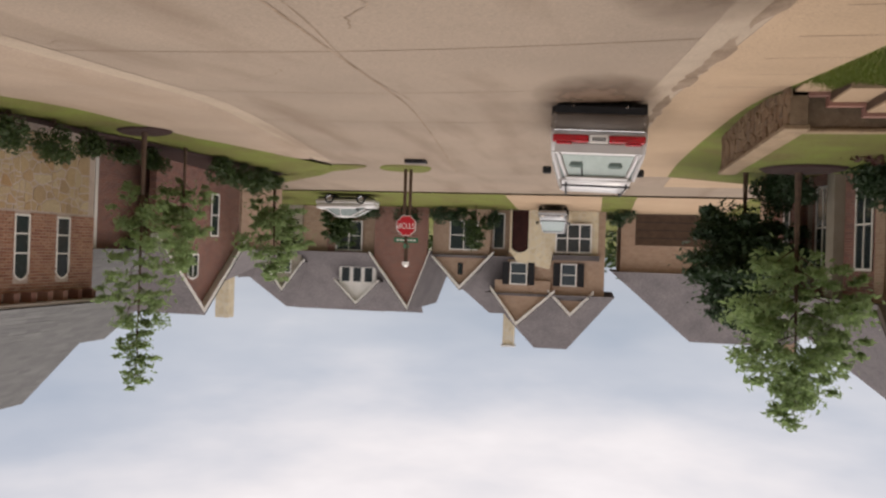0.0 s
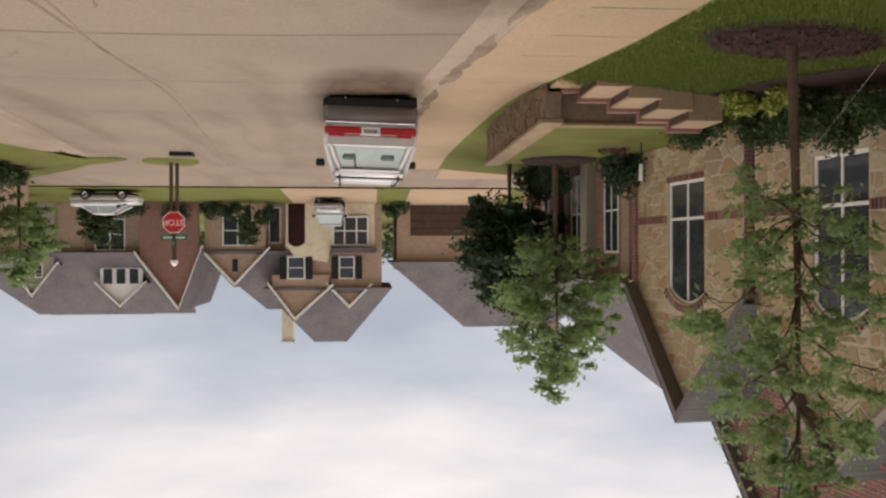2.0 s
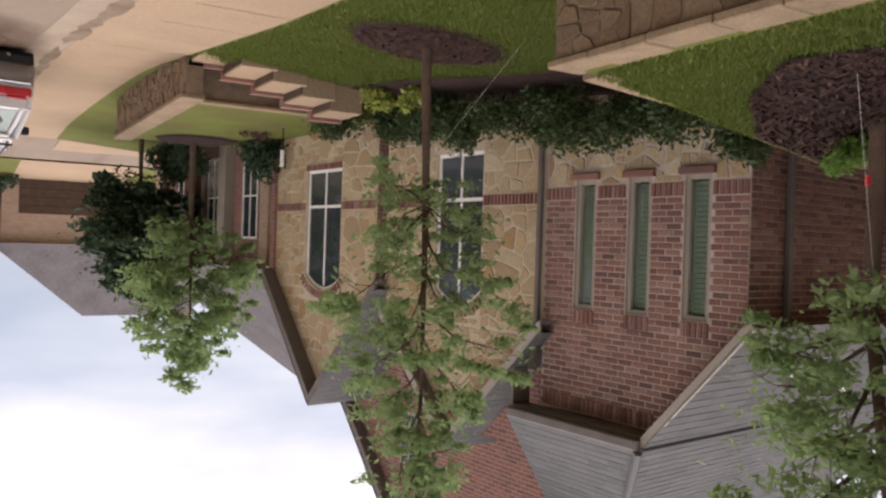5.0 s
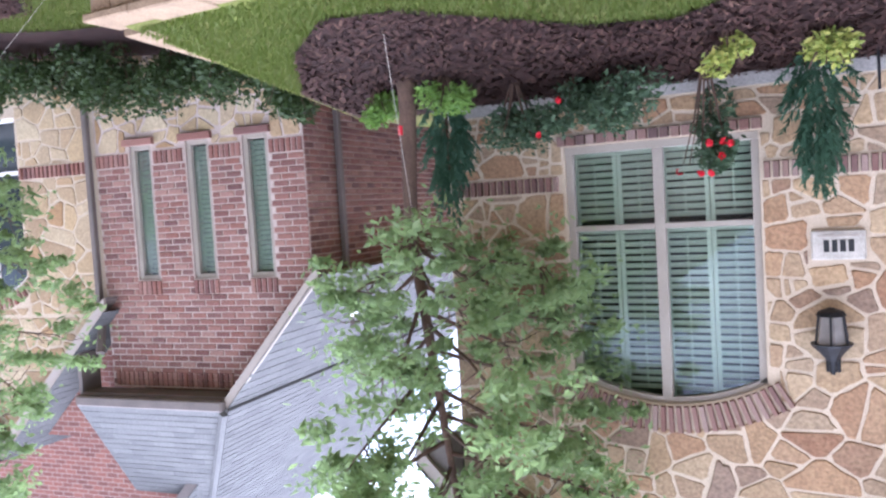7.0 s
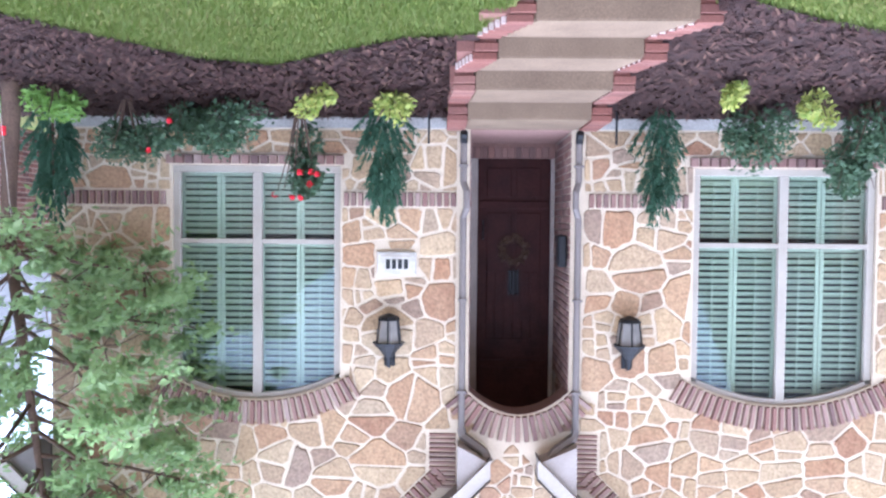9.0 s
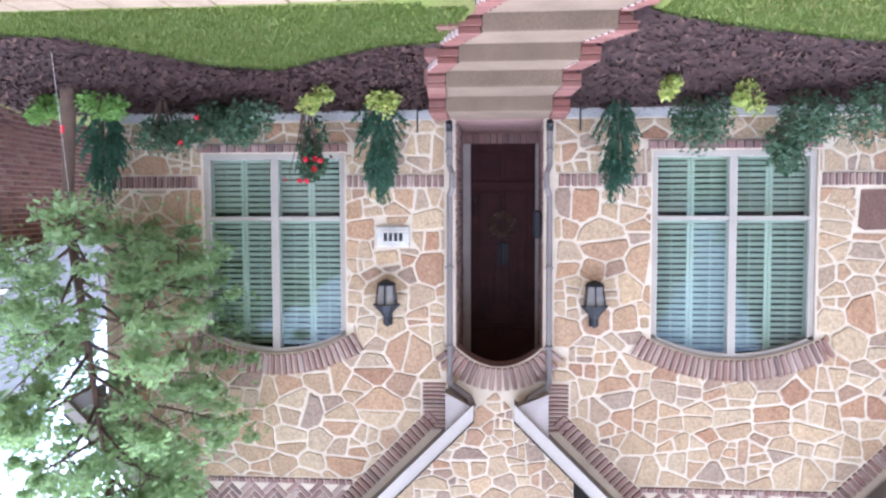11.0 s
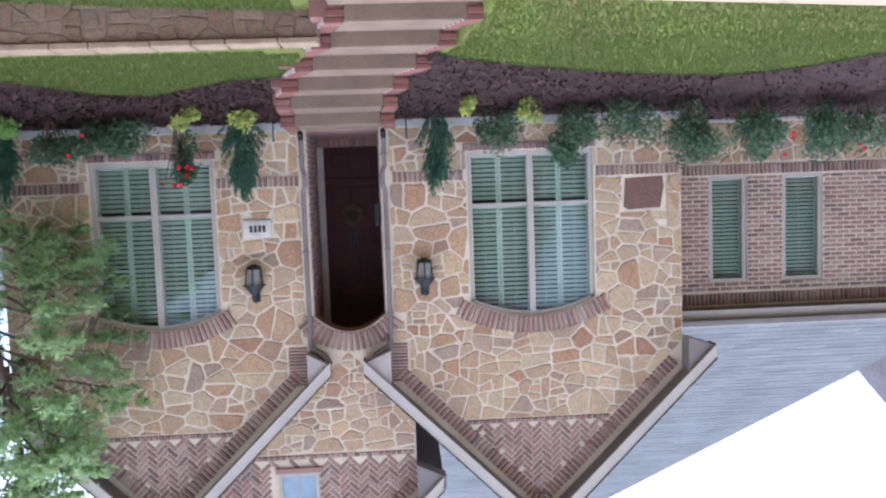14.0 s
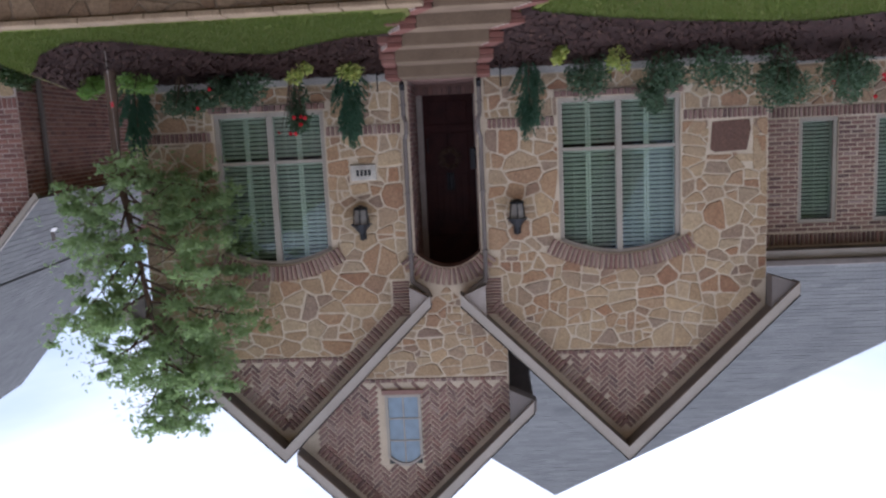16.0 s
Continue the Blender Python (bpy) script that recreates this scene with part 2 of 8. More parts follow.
M["glass"] = glass_material("window_glass")
M["glass_dark"] = glass_material("tinted_glass", (0.25, 0.33, 0.32))


def concrete_material(name, base, stain, scale=0.35):
    """Street concrete: broad weathering, darker stains drawn out along the road, fine grain."""
    m = material(name, base, 0.88, alt=tuple(c * 0.84 for c in base), scale=scale, grain=28, bump=0.25, depth=0.004, mottle=0.35)
    nd, ln = m.node_tree.nodes, m.node_tree.links
    b = nd["Principled BSDF"]
    co = nd.new("ShaderNodeTexCoord")
    mp = nd.new("ShaderNodeMapping")
    mp.inputs["Scale"].default_value = (0.55, 0.09, 1)
    ln.new(co.outputs["Object"], mp.inputs[0])
    ns = nd.new("ShaderNodeTexNoise")
    ns.inputs["Scale"].default_value = 1.6
    ns.inputs["Detail"].default_value = 5
    ln.new(mp.outputs[0], ns.inputs["Vector"])
    rp = nd.new("ShaderNodeValToRGB")
    rp.color_ramp.elements[0].position, rp.color_ramp.elements[1].position = 0.5, 0.78
    rp.color_ramp.elements[0].color, rp.color_ramp.elements[1].color = (0, 0, 0, 1), (0.8, 0.8, 0.8, 1)
    ln.new(ns.outputs["Fac"], rp.inputs[0])
    mx = nd.new("ShaderNodeMixRGB")
    old = b.inputs["Base Color"].links[0].from_socket
    ln.new(rp.outputs[0], mx.inputs[0])
    ln.new(old, mx.inputs[1])
    mx.inputs[2].default_value = (*stain, 1)
    ln.new(mx.outputs[0], b.inputs["Base Color"])
    return m


M["street"] = concrete_material("street_concrete", (0.228, 0.176, 0.130), (0.128, 0.086, 0.056))
M["walk"] = concrete_material("tan_sidewalk_concrete", (0.33, 0.235, 0.15), (0.30, 0.20, 0.125), 0.5)
M["apron"] = concrete_material("grey_tan_apron_concrete", (0.27, 0.205, 0.15), (0.19, 0.135, 0.09), 0.5)
M["gutter_dirt"] = material("gutter_silt", (0.115, 0.075, 0.045), 0.95, alt=(0.24, 0.18, 0.13), scale=1.2, grain=20, bump=0.5)


def soft_patch(name, col, scale):
    """A patch of colour that thins out from its middle (object origin) to nothing."""
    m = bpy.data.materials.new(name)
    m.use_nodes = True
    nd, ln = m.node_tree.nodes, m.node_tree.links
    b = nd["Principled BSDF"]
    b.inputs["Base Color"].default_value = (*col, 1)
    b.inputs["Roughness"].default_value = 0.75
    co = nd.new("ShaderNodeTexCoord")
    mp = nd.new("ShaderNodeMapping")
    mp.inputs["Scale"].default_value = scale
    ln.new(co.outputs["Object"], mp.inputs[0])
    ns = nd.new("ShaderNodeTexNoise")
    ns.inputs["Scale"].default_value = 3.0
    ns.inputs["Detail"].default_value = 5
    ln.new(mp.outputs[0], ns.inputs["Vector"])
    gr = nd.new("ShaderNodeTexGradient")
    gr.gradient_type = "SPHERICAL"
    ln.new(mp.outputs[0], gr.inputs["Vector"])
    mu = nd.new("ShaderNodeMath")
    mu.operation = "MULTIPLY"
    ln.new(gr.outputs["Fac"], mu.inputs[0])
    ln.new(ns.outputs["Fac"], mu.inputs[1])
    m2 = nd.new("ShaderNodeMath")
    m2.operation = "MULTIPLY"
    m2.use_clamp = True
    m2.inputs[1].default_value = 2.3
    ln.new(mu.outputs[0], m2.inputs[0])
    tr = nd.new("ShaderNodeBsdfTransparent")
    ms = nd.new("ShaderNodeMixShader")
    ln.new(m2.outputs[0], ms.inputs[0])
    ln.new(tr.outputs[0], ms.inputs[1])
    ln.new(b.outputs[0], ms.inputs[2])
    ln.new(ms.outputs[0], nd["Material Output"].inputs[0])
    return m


# ---- builders ----
def mesh_object(name, verts, faces, mat, parent=None, label="", smooth=False):
    me = bpy.data.meshes.new(name)
    me.from_pydata([tuple(v) for v in verts], [], [tuple(f) for f in faces])
    me.materials.append(mat)
    if smooth:
        for p in me.polygons:
            p.use_smooth = True
    ob = new(name, me)
    if parent:
        ob.parent = parent
    if label:
        ob["label"] = label
    return ob


def part(name, bm, mat, parent=None, label="", smooth=False):
    me = bpy.data.meshes.new(name)
    bmesh.ops.recalc_face_normals(bm, faces=bm.faces)
    bm.to_mesh(me)
    bm.free()
    me.materials.append(mat)
    if smooth:
        for p in me.polygons:
            p.use_smooth = True
    ob = new(name, me)
    if parent:
        ob.parent = parent
    if label:
        ob["label"] = label
    return ob


def thing(name, at=(0, 0, 0), label="", category="", group="", kind="", rz=0.0):
    e = new(name)
    e.matrix_world = pose(*at, 0, 0, rz)
    return tagged(e, label, category, group, kind)


def box_bm(lo, hi, bevel=0.0, bm=None):
    bm = bm or bmesh.new()
    r = bmesh.ops.create_cube(bm, size=1)
    c = [(a + b) / 2 for a, b in zip(lo, hi)]
    s = [abs(b - a) for a, b in zip(lo, hi)]
    for v in r["verts"]:
        v.co = Vector((v.co.x * s[0] + c[0], v.co.y * s[1] + c[1], v.co.z * s[2] + c[2]))
    if bevel:
        ed = list({e for v in r["verts"] for e in v.link_edges})
        bmesh.ops.bevel(bm, geom=ed, offset=bevel, segments=1, affect="EDGES")
    return bm


def box(name, lo, hi, mat, parent=None, label="", bevel=0.0):
    return part(name, box_bm(lo, hi, bevel), mat, parent, label)


def prism(name, poly, x0, x1, mat, parent=None, label="", axis="x"):
    """A polygon of (y, z) pairs drawn out along x from x0 to x1 (axis 'y': pairs are (x, z))."""
    n = len(poly)
    if axis == "x":
        vs = [(x0, a, b) for a, b in poly] + [(x1, a, b) for a, b in poly]
    elif axis == "y":
        vs = [(a, x0, b) for a, b in poly] + [(a, x1, b) for a, b in poly]
    else:
        vs = [(a, b, x0) for a, b in poly] + [(a, b, x1) for a, b in poly]
    bm = bmesh.new()
    bv = [bm.verts.new(v) for v in vs]
    bm.faces.new(bv[:n])
    bm.faces.new(bv[n:][::-1])
    for i in range(n):
        j = (i + 1) % n
        bm.faces.new((bv[i], bv[i + n], bv[j + n], bv[j]))
    return part(name, bm, mat, parent, label)


def tube_bm(points, radii, sides=8, bm=None, cap=True):
    """A round tube along points with its own radius at each."""
    bm = bm or bmesh.new()
    pts = [Vector(p) for p in points]
    rings = []
    for i, p in enumerate(pts):
        d = (pts[min(i + 1, len(pts) - 1)] - pts[max(i - 1, 0)]).normalized()
        u = d.orthogonal().normalized() if abs(d.z) > 0.95 else d.cross(Vector((0, 0, 1))).normalized()
        w = d.cross(u)
        r = radii[i] if isinstance(radii, (list, tuple)) else radii
        rings.append([bm.verts.new(p + (u * math.cos(a) + w * math.sin(a)) * r) for a in [2 * math.pi * k / sides for k in range(sides)]])
    for a, b in zip(rings, rings[1:]):
        for k in range(sides):
            bm.faces.new((a[k], a[(k + 1) % sides], b[(k + 1) % sides], b[k]))
    if cap:
        bm.faces.new(rings[0][::-1])
        bm.faces.new(rings[-1])
    return bm


def clip(poly, a, b, c):
    """The part of a convex polygon where a*x + b*y <= c."""
    out = []
    for i, p in enumerate(poly):
        q = poly[(i + 1) % len(poly)]
        dp, dq = a * p[0] + b * p[1] - c, a * q[0] + b * q[1] - c
        if dp <= 0:
            out.append(p)
        if (dp < 0) != (dq < 0) and abs(dp - dq) > 1e-9 and dp != 0 and dq != 0:
            t = dp / (dp - dq)
            out.append((p[0] + (q[0] - p[0]) * t, p[1] + (q[1] - p[1]) * t))
    return out


def area(poly):
    return 0.5 * sum(p[0] * q[1] - q[0] * p[1] for p, q in zip(poly, poly[1:] + poly[:1])) if len(poly) > 2 else 0.0


def edges_of(poly):
    """Half planes a*x+b*y<=c that bound a convex counter-clockwise polygon."""
    out = []
    for p, q in zip(poly, poly[1:] + poly[:1]):
        dx, dy = q[0] - p[0], q[1] - p[1]
        l = math.hypot(dx, dy)
        a, b = dy / l, -dx / l
        out.append((a, b, a * p[0] + b * p[1]))
    return out


def cut_away(poly, hole):
    """What is left of a convex polygon beside a convex hole: its largest convex share."""
    inside = poly
    es = edges_of(hole)
    for e in es:
        inside = clip(inside, *e)
        if len(inside) < 3:
            return poly
    if area(inside) < 1e-5:
        return poly
    best = []
    for a, b, c in es:
        k = clip(poly, -a, -b, -c)
        if len(k) > 2 and area(k) > area(best):
            best = k
    return best


def inset(poly, d):
    out = poly
    for a, b, c in edges_of(poly):
        out = clip(out, a, b, c - d)
        if len(out) < 3:
            return []
    return out


def split_stone(poly, goal, rng):
    """Splits a convex polygon across its longer way, a little askew, until the pieces are small enough."""
    if area(poly) < goal * rng.choice((0.5, 0.75, 1.0, 1.3, 1.8)):
        return [poly]
    n = len(poly)
    cx, cy = sum(p[0] for p in poly) / n, sum(p[1] for p in poly) / n
    sxx = sum((p[0] - cx) ** 2 for p in poly) * 0.7
    syy = sum((p[1] - cy) ** 2 for p in poly)
    sxy = sum((p[0] - cx) * (p[1] - cy) for p in poly)
    ang = 0.5 * math.atan2(2 * sxy, sxx - syy)
    ang += 0.75 * (round(ang / (math.pi / 2)) * math.pi / 2 - ang) + rng.uniform(-0.15, 0.15)
    a, b = math.cos(ang), math.sin(ang)
    w = max(abs(a * (p[0] - cx) + b * (p[1] - cy)) for p in poly)
    c = a * cx + b * cy + rng.uniform(-0.22, 0.22) * w
    one, two = clip(poly, a, b, c), clip(poly, -a, -b, -c)
    if len(one) < 3 or len(two) < 3:
        return [poly]
    return split_stone(one, goal, rng) + split_stone(two, goal, rng)


def rubble(region, holes, size, seed, joint=0.012, squash=0.8):
    """Irregular stones of mixed size that fill a convex region beside its holes: cells weighted by radius, some of them split."""
    rng = random.Random(seed)
    xs, ys = [p[0] for p in region], [p[1] for p in region]
    x0, x1, y0, y1 = min(xs) - size, max(xs) + size, min(ys) - size, max(ys) + size
    sites = []
    flat = 0.62 + 0.3 * squash
    for r, tries in ((0.80, 1.6), (0.62, 6), (0.46, 24), (0.30, 40)):
        r *= size
        for _ in range(int((x1 - x0) * (y1 - y0) / (size * size) * tries)):
            px, py = rng.uniform(x0, x1), rng.uniform(y0, y1)
            if all(math.hypot((px - qx) * flat, py - qy) > (r + qr) * 0.86 for qx, qy, qr in sites):
                sites.append((px, py, r))
    out = []
    reach = size * 2.4
    for p in sites:
        near = [q for q in sites if q is not p and abs(q[0] - p[0]) < reach * 1.3 and abs(q[1] - p[1]) < reach]
        cell = [(p[0] - reach, p[1] - reach), (p[0] + reach, p[1] - reach), (p[0] + reach, p[1] + reach), (p[0] - reach, p[1] + reach)]
        for q in near:
            a, b = (q[0] - p[0]) * flat * flat, q[1] - p[1]
            d2 = a * (q[0] - p[0]) + b * b
            shift = 0.5 * (d2 + p[2] ** 2 - q[2] ** 2) / d2
            l = math.hypot(a, b)
            mx, my = p[0] + (q[0] - p[0]) * shift, p[1] + (q[1] - p[1]) * shift
            cell = clip(cell, a / l, b / l, (a * mx + b * my) / l)
            if len(cell) < 3:
                break
        for e in edges_of(region) if len(cell) > 2 else ():
            cell = clip(cell, *e)
            if len(cell) < 3:
                break
        if len(cell) < 3 or area(cell) < 0.002:
            continue
        for poly in split_stone(cell, size * size * rng.choice((0.5, 0.8, 1.1, 1.6)), rng):
            for hole in holes:
                if len(poly) > 2:
                    poly = cut_away(poly, hole)
            if len(poly) < 3 or area(poly) < 0.003:
                continue
            poly = inset(poly, joint * rng.uniform(0.55, 1.5))
            if len(poly) < 3 or area(poly) < 0.0018:
                continue
            # worn corners, and edges that run a little askew
            worn = []
            m = len(poly)
            cx, cy = sum(v[0] for v in poly) / m, sum(v[1] for v in poly) / m
            for i, v in enumerate(poly):
                u, w = poly[i - 1], poly[(i + 1) % m]
                k1, k2 = rng.uniform(0.05, 0.2), rng.uniform(0.05, 0.2)
                lw = math.hypot(w[0] - v[0], w[1] - v[1])
                worn.append((v[0] + (u[0] - v[0]) * k1, v[1] + (u[1] - v[1]) * k1))
                worn.append((v[0] + (w[0] - v[0]) * k2, v[1] + (w[1] - v[1]) * k2))
                if lw > 0.12:
                    k, pull = rng.uniform(0.4, 0.6), rng.uniform(-0.03, 0.09)
                    ex, ey = v[0] + (w[0] - v[0]) * k, v[1] + (w[1] - v[1]) * k
                    worn.append((ex + (cx - ex) * pull, ey + (cy - ey) * pull))
            out.append(worn)
    return out


def stone_geometry(poly, depth, rng):
    """A stone: base outline, a face set in from its edge and a little proud and tilted."""
    n = len(poly)
    cx, cy = sum(p[0] for p in poly) / n, sum(p[1] for p in poly) / n
    d = depth * rng.uniform(0.45, 1.1)
    tx, ty = rng.uniform(-0.03, 0.03), rng.uniform(-0.03, 0.03)
    vs, fs = [], []
    rings = ((0.0, 0.0), (0.0, 0.6), (0.07, 1.0))
    for ins, dep in rings:
        for p in poly:
            x, y = p[0] + (cx - p[0]) * ins, p[1] + (cy - p[1]) * ins
            vs.append((d * dep + (tx * (x - cx) + ty * (y - cy)) * (dep > 0.9), x, y))
    for r in range(2):
        for i in range(n):
            j = (i + 1) % n
            fs.append((r * n + i, r * n + j, (r + 1) * n + j, (r + 1) * n + i))
    fs.append(tuple(2 * n + i for i in range(n)))
    return vs, fs


def lay_stones(parent, polys, mat, mat_join, depth=0.03, x=0.0, seed=1, singles=300, name="stone"):
    """Stones on a wall face at x that look along +x: the first ones as pieces of their own, the rest joined."""
    rng = random.Random(seed)
    jv, jf = [], []
    for k, poly in enumerate(polys):
        vs, fs = stone_geometry(poly, depth, rng)
        vs = [(a + x, b, c) for a, b, c in vs]
        if k < singles:
            mesh_object(name, vs, fs, mat, parent)
        else:
            o = len(jv)
            jv += vs
            jf += [tuple(i + o for i in f) for f in fs]
    if jv:
        ob = mesh_object("stonework", jv, jf, mat_join, parent)
        ob["kind"] = "stuff"


def brick_mesh(l, h, d, name="brick"):
    bm = box_bm((0, -l / 2, -h / 2), (d, l / 2, h / 2))
    for v in bm.verts:
        if v.co.x > d * 0.5:
            v.co.y *= 1 - 0.012 / l
            v.co.z *= 1 - 0.012 / h
    me = bpy.data.meshes.new(name)
    bmesh.ops.recalc_face_normals(bm, faces=bm.faces)
    bm.to_mesh(me)
    bm.free()
    return me


def lay_bricks(parent, spots, l, h, d, mat, mat_join, singles=300, x=0.0, seed=3, name="brick", m=None):
    """Bricks at spots (y, z, turn in degrees, length share) on a face at x; m takes them to another face."""
    rng = random.Random(seed)
    base = {}
    jv, jf = [], []
    for k, (y, z, turn, share) in enumerate(spots):
        q = pose(x + rng.uniform(-0.004, 0.004), y, z, turn) @ Matrix.Diagonal((1, 1, 1, 1))
        if m:
            q = m @ q
        key = round(share, 2)
        if key not in base:
            base[key] = brick_mesh(l * share, h, d)
            base[key].materials.append(mat)
        if k < singles:
            o = new(name, base[key])
            o.parent = parent
            o.matrix_local = q
        else:
            o = len(jv)
            jv += [tuple(q @ v.co) for v in base[key].vertices]
            jf += [tuple(i + o for i in p.vertices) for p in base[key].polygons]
    if jv:
        ob = mesh_object("brickwork", jv, jf, mat_join, parent)
        ob["kind"] = "stuff"


def courses(y0, y1, z0, z1, l, h, holes=(), region=None, joint=0.011):
    """Running-bond brick spots on a face, beside the holes and inside a convex region."""
    out = []
    z, row = z0 + h / 2, 0
    es = edges_of(region) if region else []
    while z + h / 2 <= z1 + 0.005:
        y = y0 - (l / 2 if row % 2 else 0)
        while y < y1:
            a, b = max(y, y0), min(y + l, y1)
            spans = [(a, b)]
            for (hy0, hy1, hz0, hz1) in holes:
                if hz0 < z < hz1:
                    cut = []
                    for s, e in spans:
                        if e <= hy0 or s >= hy1:
                            cut.append((s, e))
                        else:
                            if s < hy0:
                                cut.append((s, hy0))
                            if e > hy1:
                                cut.append((hy1, e))
                    spans = cut
            for s, e in spans:
                if e - s > 0.045:
                    c = (s + e) / 2
                    if all(q[0] * c + q[1] * z <= q[2] - 0.03 for q in es):
                        out.append((c, z, 0, max(0.15, round((e - s - joint) / (l - joint), 1))))
            y += l
        z += h
        row += 1
    return out


def arch_line(ya, yb, spring, rise, n=10):
    """Points of a low arch from ya to yb."""
    return [(ya + (yb - ya) * i / n, spring + rise * (1 - (2 * i / n - 1) ** 2)) for i in range(n + 1)]


def wall_with_openings(name, y0, y1, z0, top, x0, x1, openings, mat, parent, label=""):
    """A wall on the y axis. top: (y, z) points of its upper edge. openings: (ya, yb, sill, spring, rise)."""
    def top_at(y):
        for (a, za), (b, zb) in zip(top, top[1:]):
            if a <= y <= b:
                return za + (zb - za) * (y - a) / (b - a) if b > a else za
        return top[-1][1]
    bm = bmesh.new()

    def piece(poly):
        n = len(poly)
        f = [bm.verts.new((x0, a, b)) for a, b in poly]
        g = [bm.verts.new((x1, a, b)) for a, b in poly]
        bm.faces.new(f)
        bm.faces.new(g[::-1])
        for i in range(n):
            bm.faces.new((f[i], g[i], g[(i + 1) % n], f[(i + 1) % n]))

    def upper(a, b):
        return [(b, top_at(b))] + [p for p in reversed(top) if a + 1e-6 < p[0] < b - 1e-6] + [(a, top_at(a))]
    y = y0
    for ya, yb, sill, spring, rise in sorted(openings):
        if ya > y + 1e-6:
            piece([(y, z0), (ya, z0)] + upper(y, ya))
        if sill > z0 + 1e-6:
            piece([(ya, z0), (yb, z0), (yb, sill), (ya, sill)])
        if rise > 0:
            low = arch_line(ya, yb, spring, rise)
        else:
            low = [(ya, spring), (yb, spring)]
        for (a, za), (b, zb) in zip(low, low[1:]):
            piece([(a, za), (b, zb)] + upper(a, b))
        y = yb
    if y < y1 - 1e-6:
        piece([(y, z0), (y1, z0)] + upper(y, y1))
    bmesh.ops.remove_doubles(bm, verts=bm.verts, dist=0.0005)
    return part(name, bm, mat, parent, label)


def shingled(name, quad, parent, course=0.155, lift=0.007, tab=0.33, seed=1, thick=0.0):
    """A roof face of overlapping shingle tabs. quad: eave start, eave end, ridge end, ridge start (the sides may slant)."""
    a, b, c, d = (Vector(p) for p in quad)
    nrm = (b - a).cross(d - a)
    if nrm.length < 1e-6:
        nrm = (b - a).cross(c - a)
    nrm.normalize()
    if nrm.z < 0:
        nrm = -nrm
    rng = random.Random(seed)
    n = max(1, int(((d - a).length + (c - b).length) / 2 / course))
    vs, fs = [], []
    vs += [a, b, c, d]
    fs.append((0, 1, 2, 3))
    eave = (b - a).normalized()
    for i in range(n):
        t0, t1 = i / n, min(1, (i + 1.15) / n)
        s0, e0 = a.lerp(d, t0), b.lerp(c, t0)
        s1, e1 = a.lerp(d, t1), b.lerp(c, t1)
        ln0 = (e0 - s0).length
        if ln0 < 0.05:
            continue
        u = -rng.uniform(0, tab)
        while u < ln0:
            w = tab * rng.uniform(0.8, 1.25)
            p, q = max(0, u) / ln0, min(ln0, u + w) / ln0
            u += w
            if q - p < 1e-4:
                continue
            o = len(vs)
            up = nrm * (lift * rng.uniform(0.8, 1.5))
            lo = nrm * 0.003
            P, Q, R, S = s0.lerp(e0, p), s0.lerp(e0, q), s1.lerp(e1, q), s1.lerp(e1, p)
            vs += [P + up, Q + up, R + lo, S + lo, P, Q]
            fs += [(o, o + 1, o + 2, o + 3), (o + 4, o + 5, o + 1, o)]
    return mesh_object(name, vs, fs, M["shingle"], parent)


# ---- ground, street and walks ----
YK = [-60, -30, -10, -3, 0, 5, 10, 16.5, 22, 28, 37, 46, 60, 400]
ZK = [1.6, 0.6, 0.02, -0.22, -0.35, -0.66, -1.08, -1.66, -1.68, -1.55, -1.42, -1.40, -1.4, -1.4]


def street_z(y):
    return float(np.mean(np.interp([y - 1.5, y - 0.75, y, y + 0.75, y + 1.5], YK, ZK)))


def west_edge(y):
    """x of the street's west gutter."""
    return 5.55 + 0.045 * y if y < 26 else 6.72


def east_edge(y):
    return 14.6 + 0.11 * y


def east_lawn(y):
    """x where the opposite lawn begins."""
    return float(np.interp(y, [-40, 0, 10, 14.6, 18, 21.4, 23.8, 27.6, 29.5], [13.6, 17.8, 19.3, 19.9, 19.8, 19.4, 18.5, 17.2, 18.0]))


def sheet(name, ys, left, right, height, mat, cols=4, kind="structure", label="", parent=None, smooth=True):
    """A strip of ground along y between left(y) and right(y)."""
    vs, fs = [], []
    for y in ys:
        for c in range(cols + 1):
            x = left(y) + (right(y) - left(y)) * c / cols
            vs.append((x, y, height(x, y)))
    w = cols + 1
    for r in range(len(ys) - 1):
        for c in range(cols):
            i = r * w + c
            fs.append((i, i + 1, i + w + 1, i + w))
    ob = mesh_object(name, vs, fs, mat, parent, smooth=smooth)
    return tagged(ob, label, "", "", kind)


def steps_range(a, b, s):
    return [a + (b - a) * i / int(round((b - a) / s)) for i in range(int(round((b - a) / s)) + 1)]


LONG = steps_range(-40, 29.5, 0.5)


def road_z(x, y):
    w, e = west_edge(y), east_edge(y)
    t = min(1, max(0, (x - w) / (e - w)))
    return street_z(y) + 0.10 * math.sin(math.pi * t)


street = sheet("road", LONG, west_edge, east_edge, road_z, M["street"], 10, label="weathered tan concrete residential street with stains and joints")
street["category"] = "street"
CROSS0, CROSS1 = 29.5, 38.0
cross = sheet("road", steps_range(CROSS0, CROSS1, 0.5), lambda y: -80, lambda y: 110, lambda x, y: street_z(y) + 0.02, M["street"], 30,
              label="concrete cross street at the junction")
cross["category"] = "street"

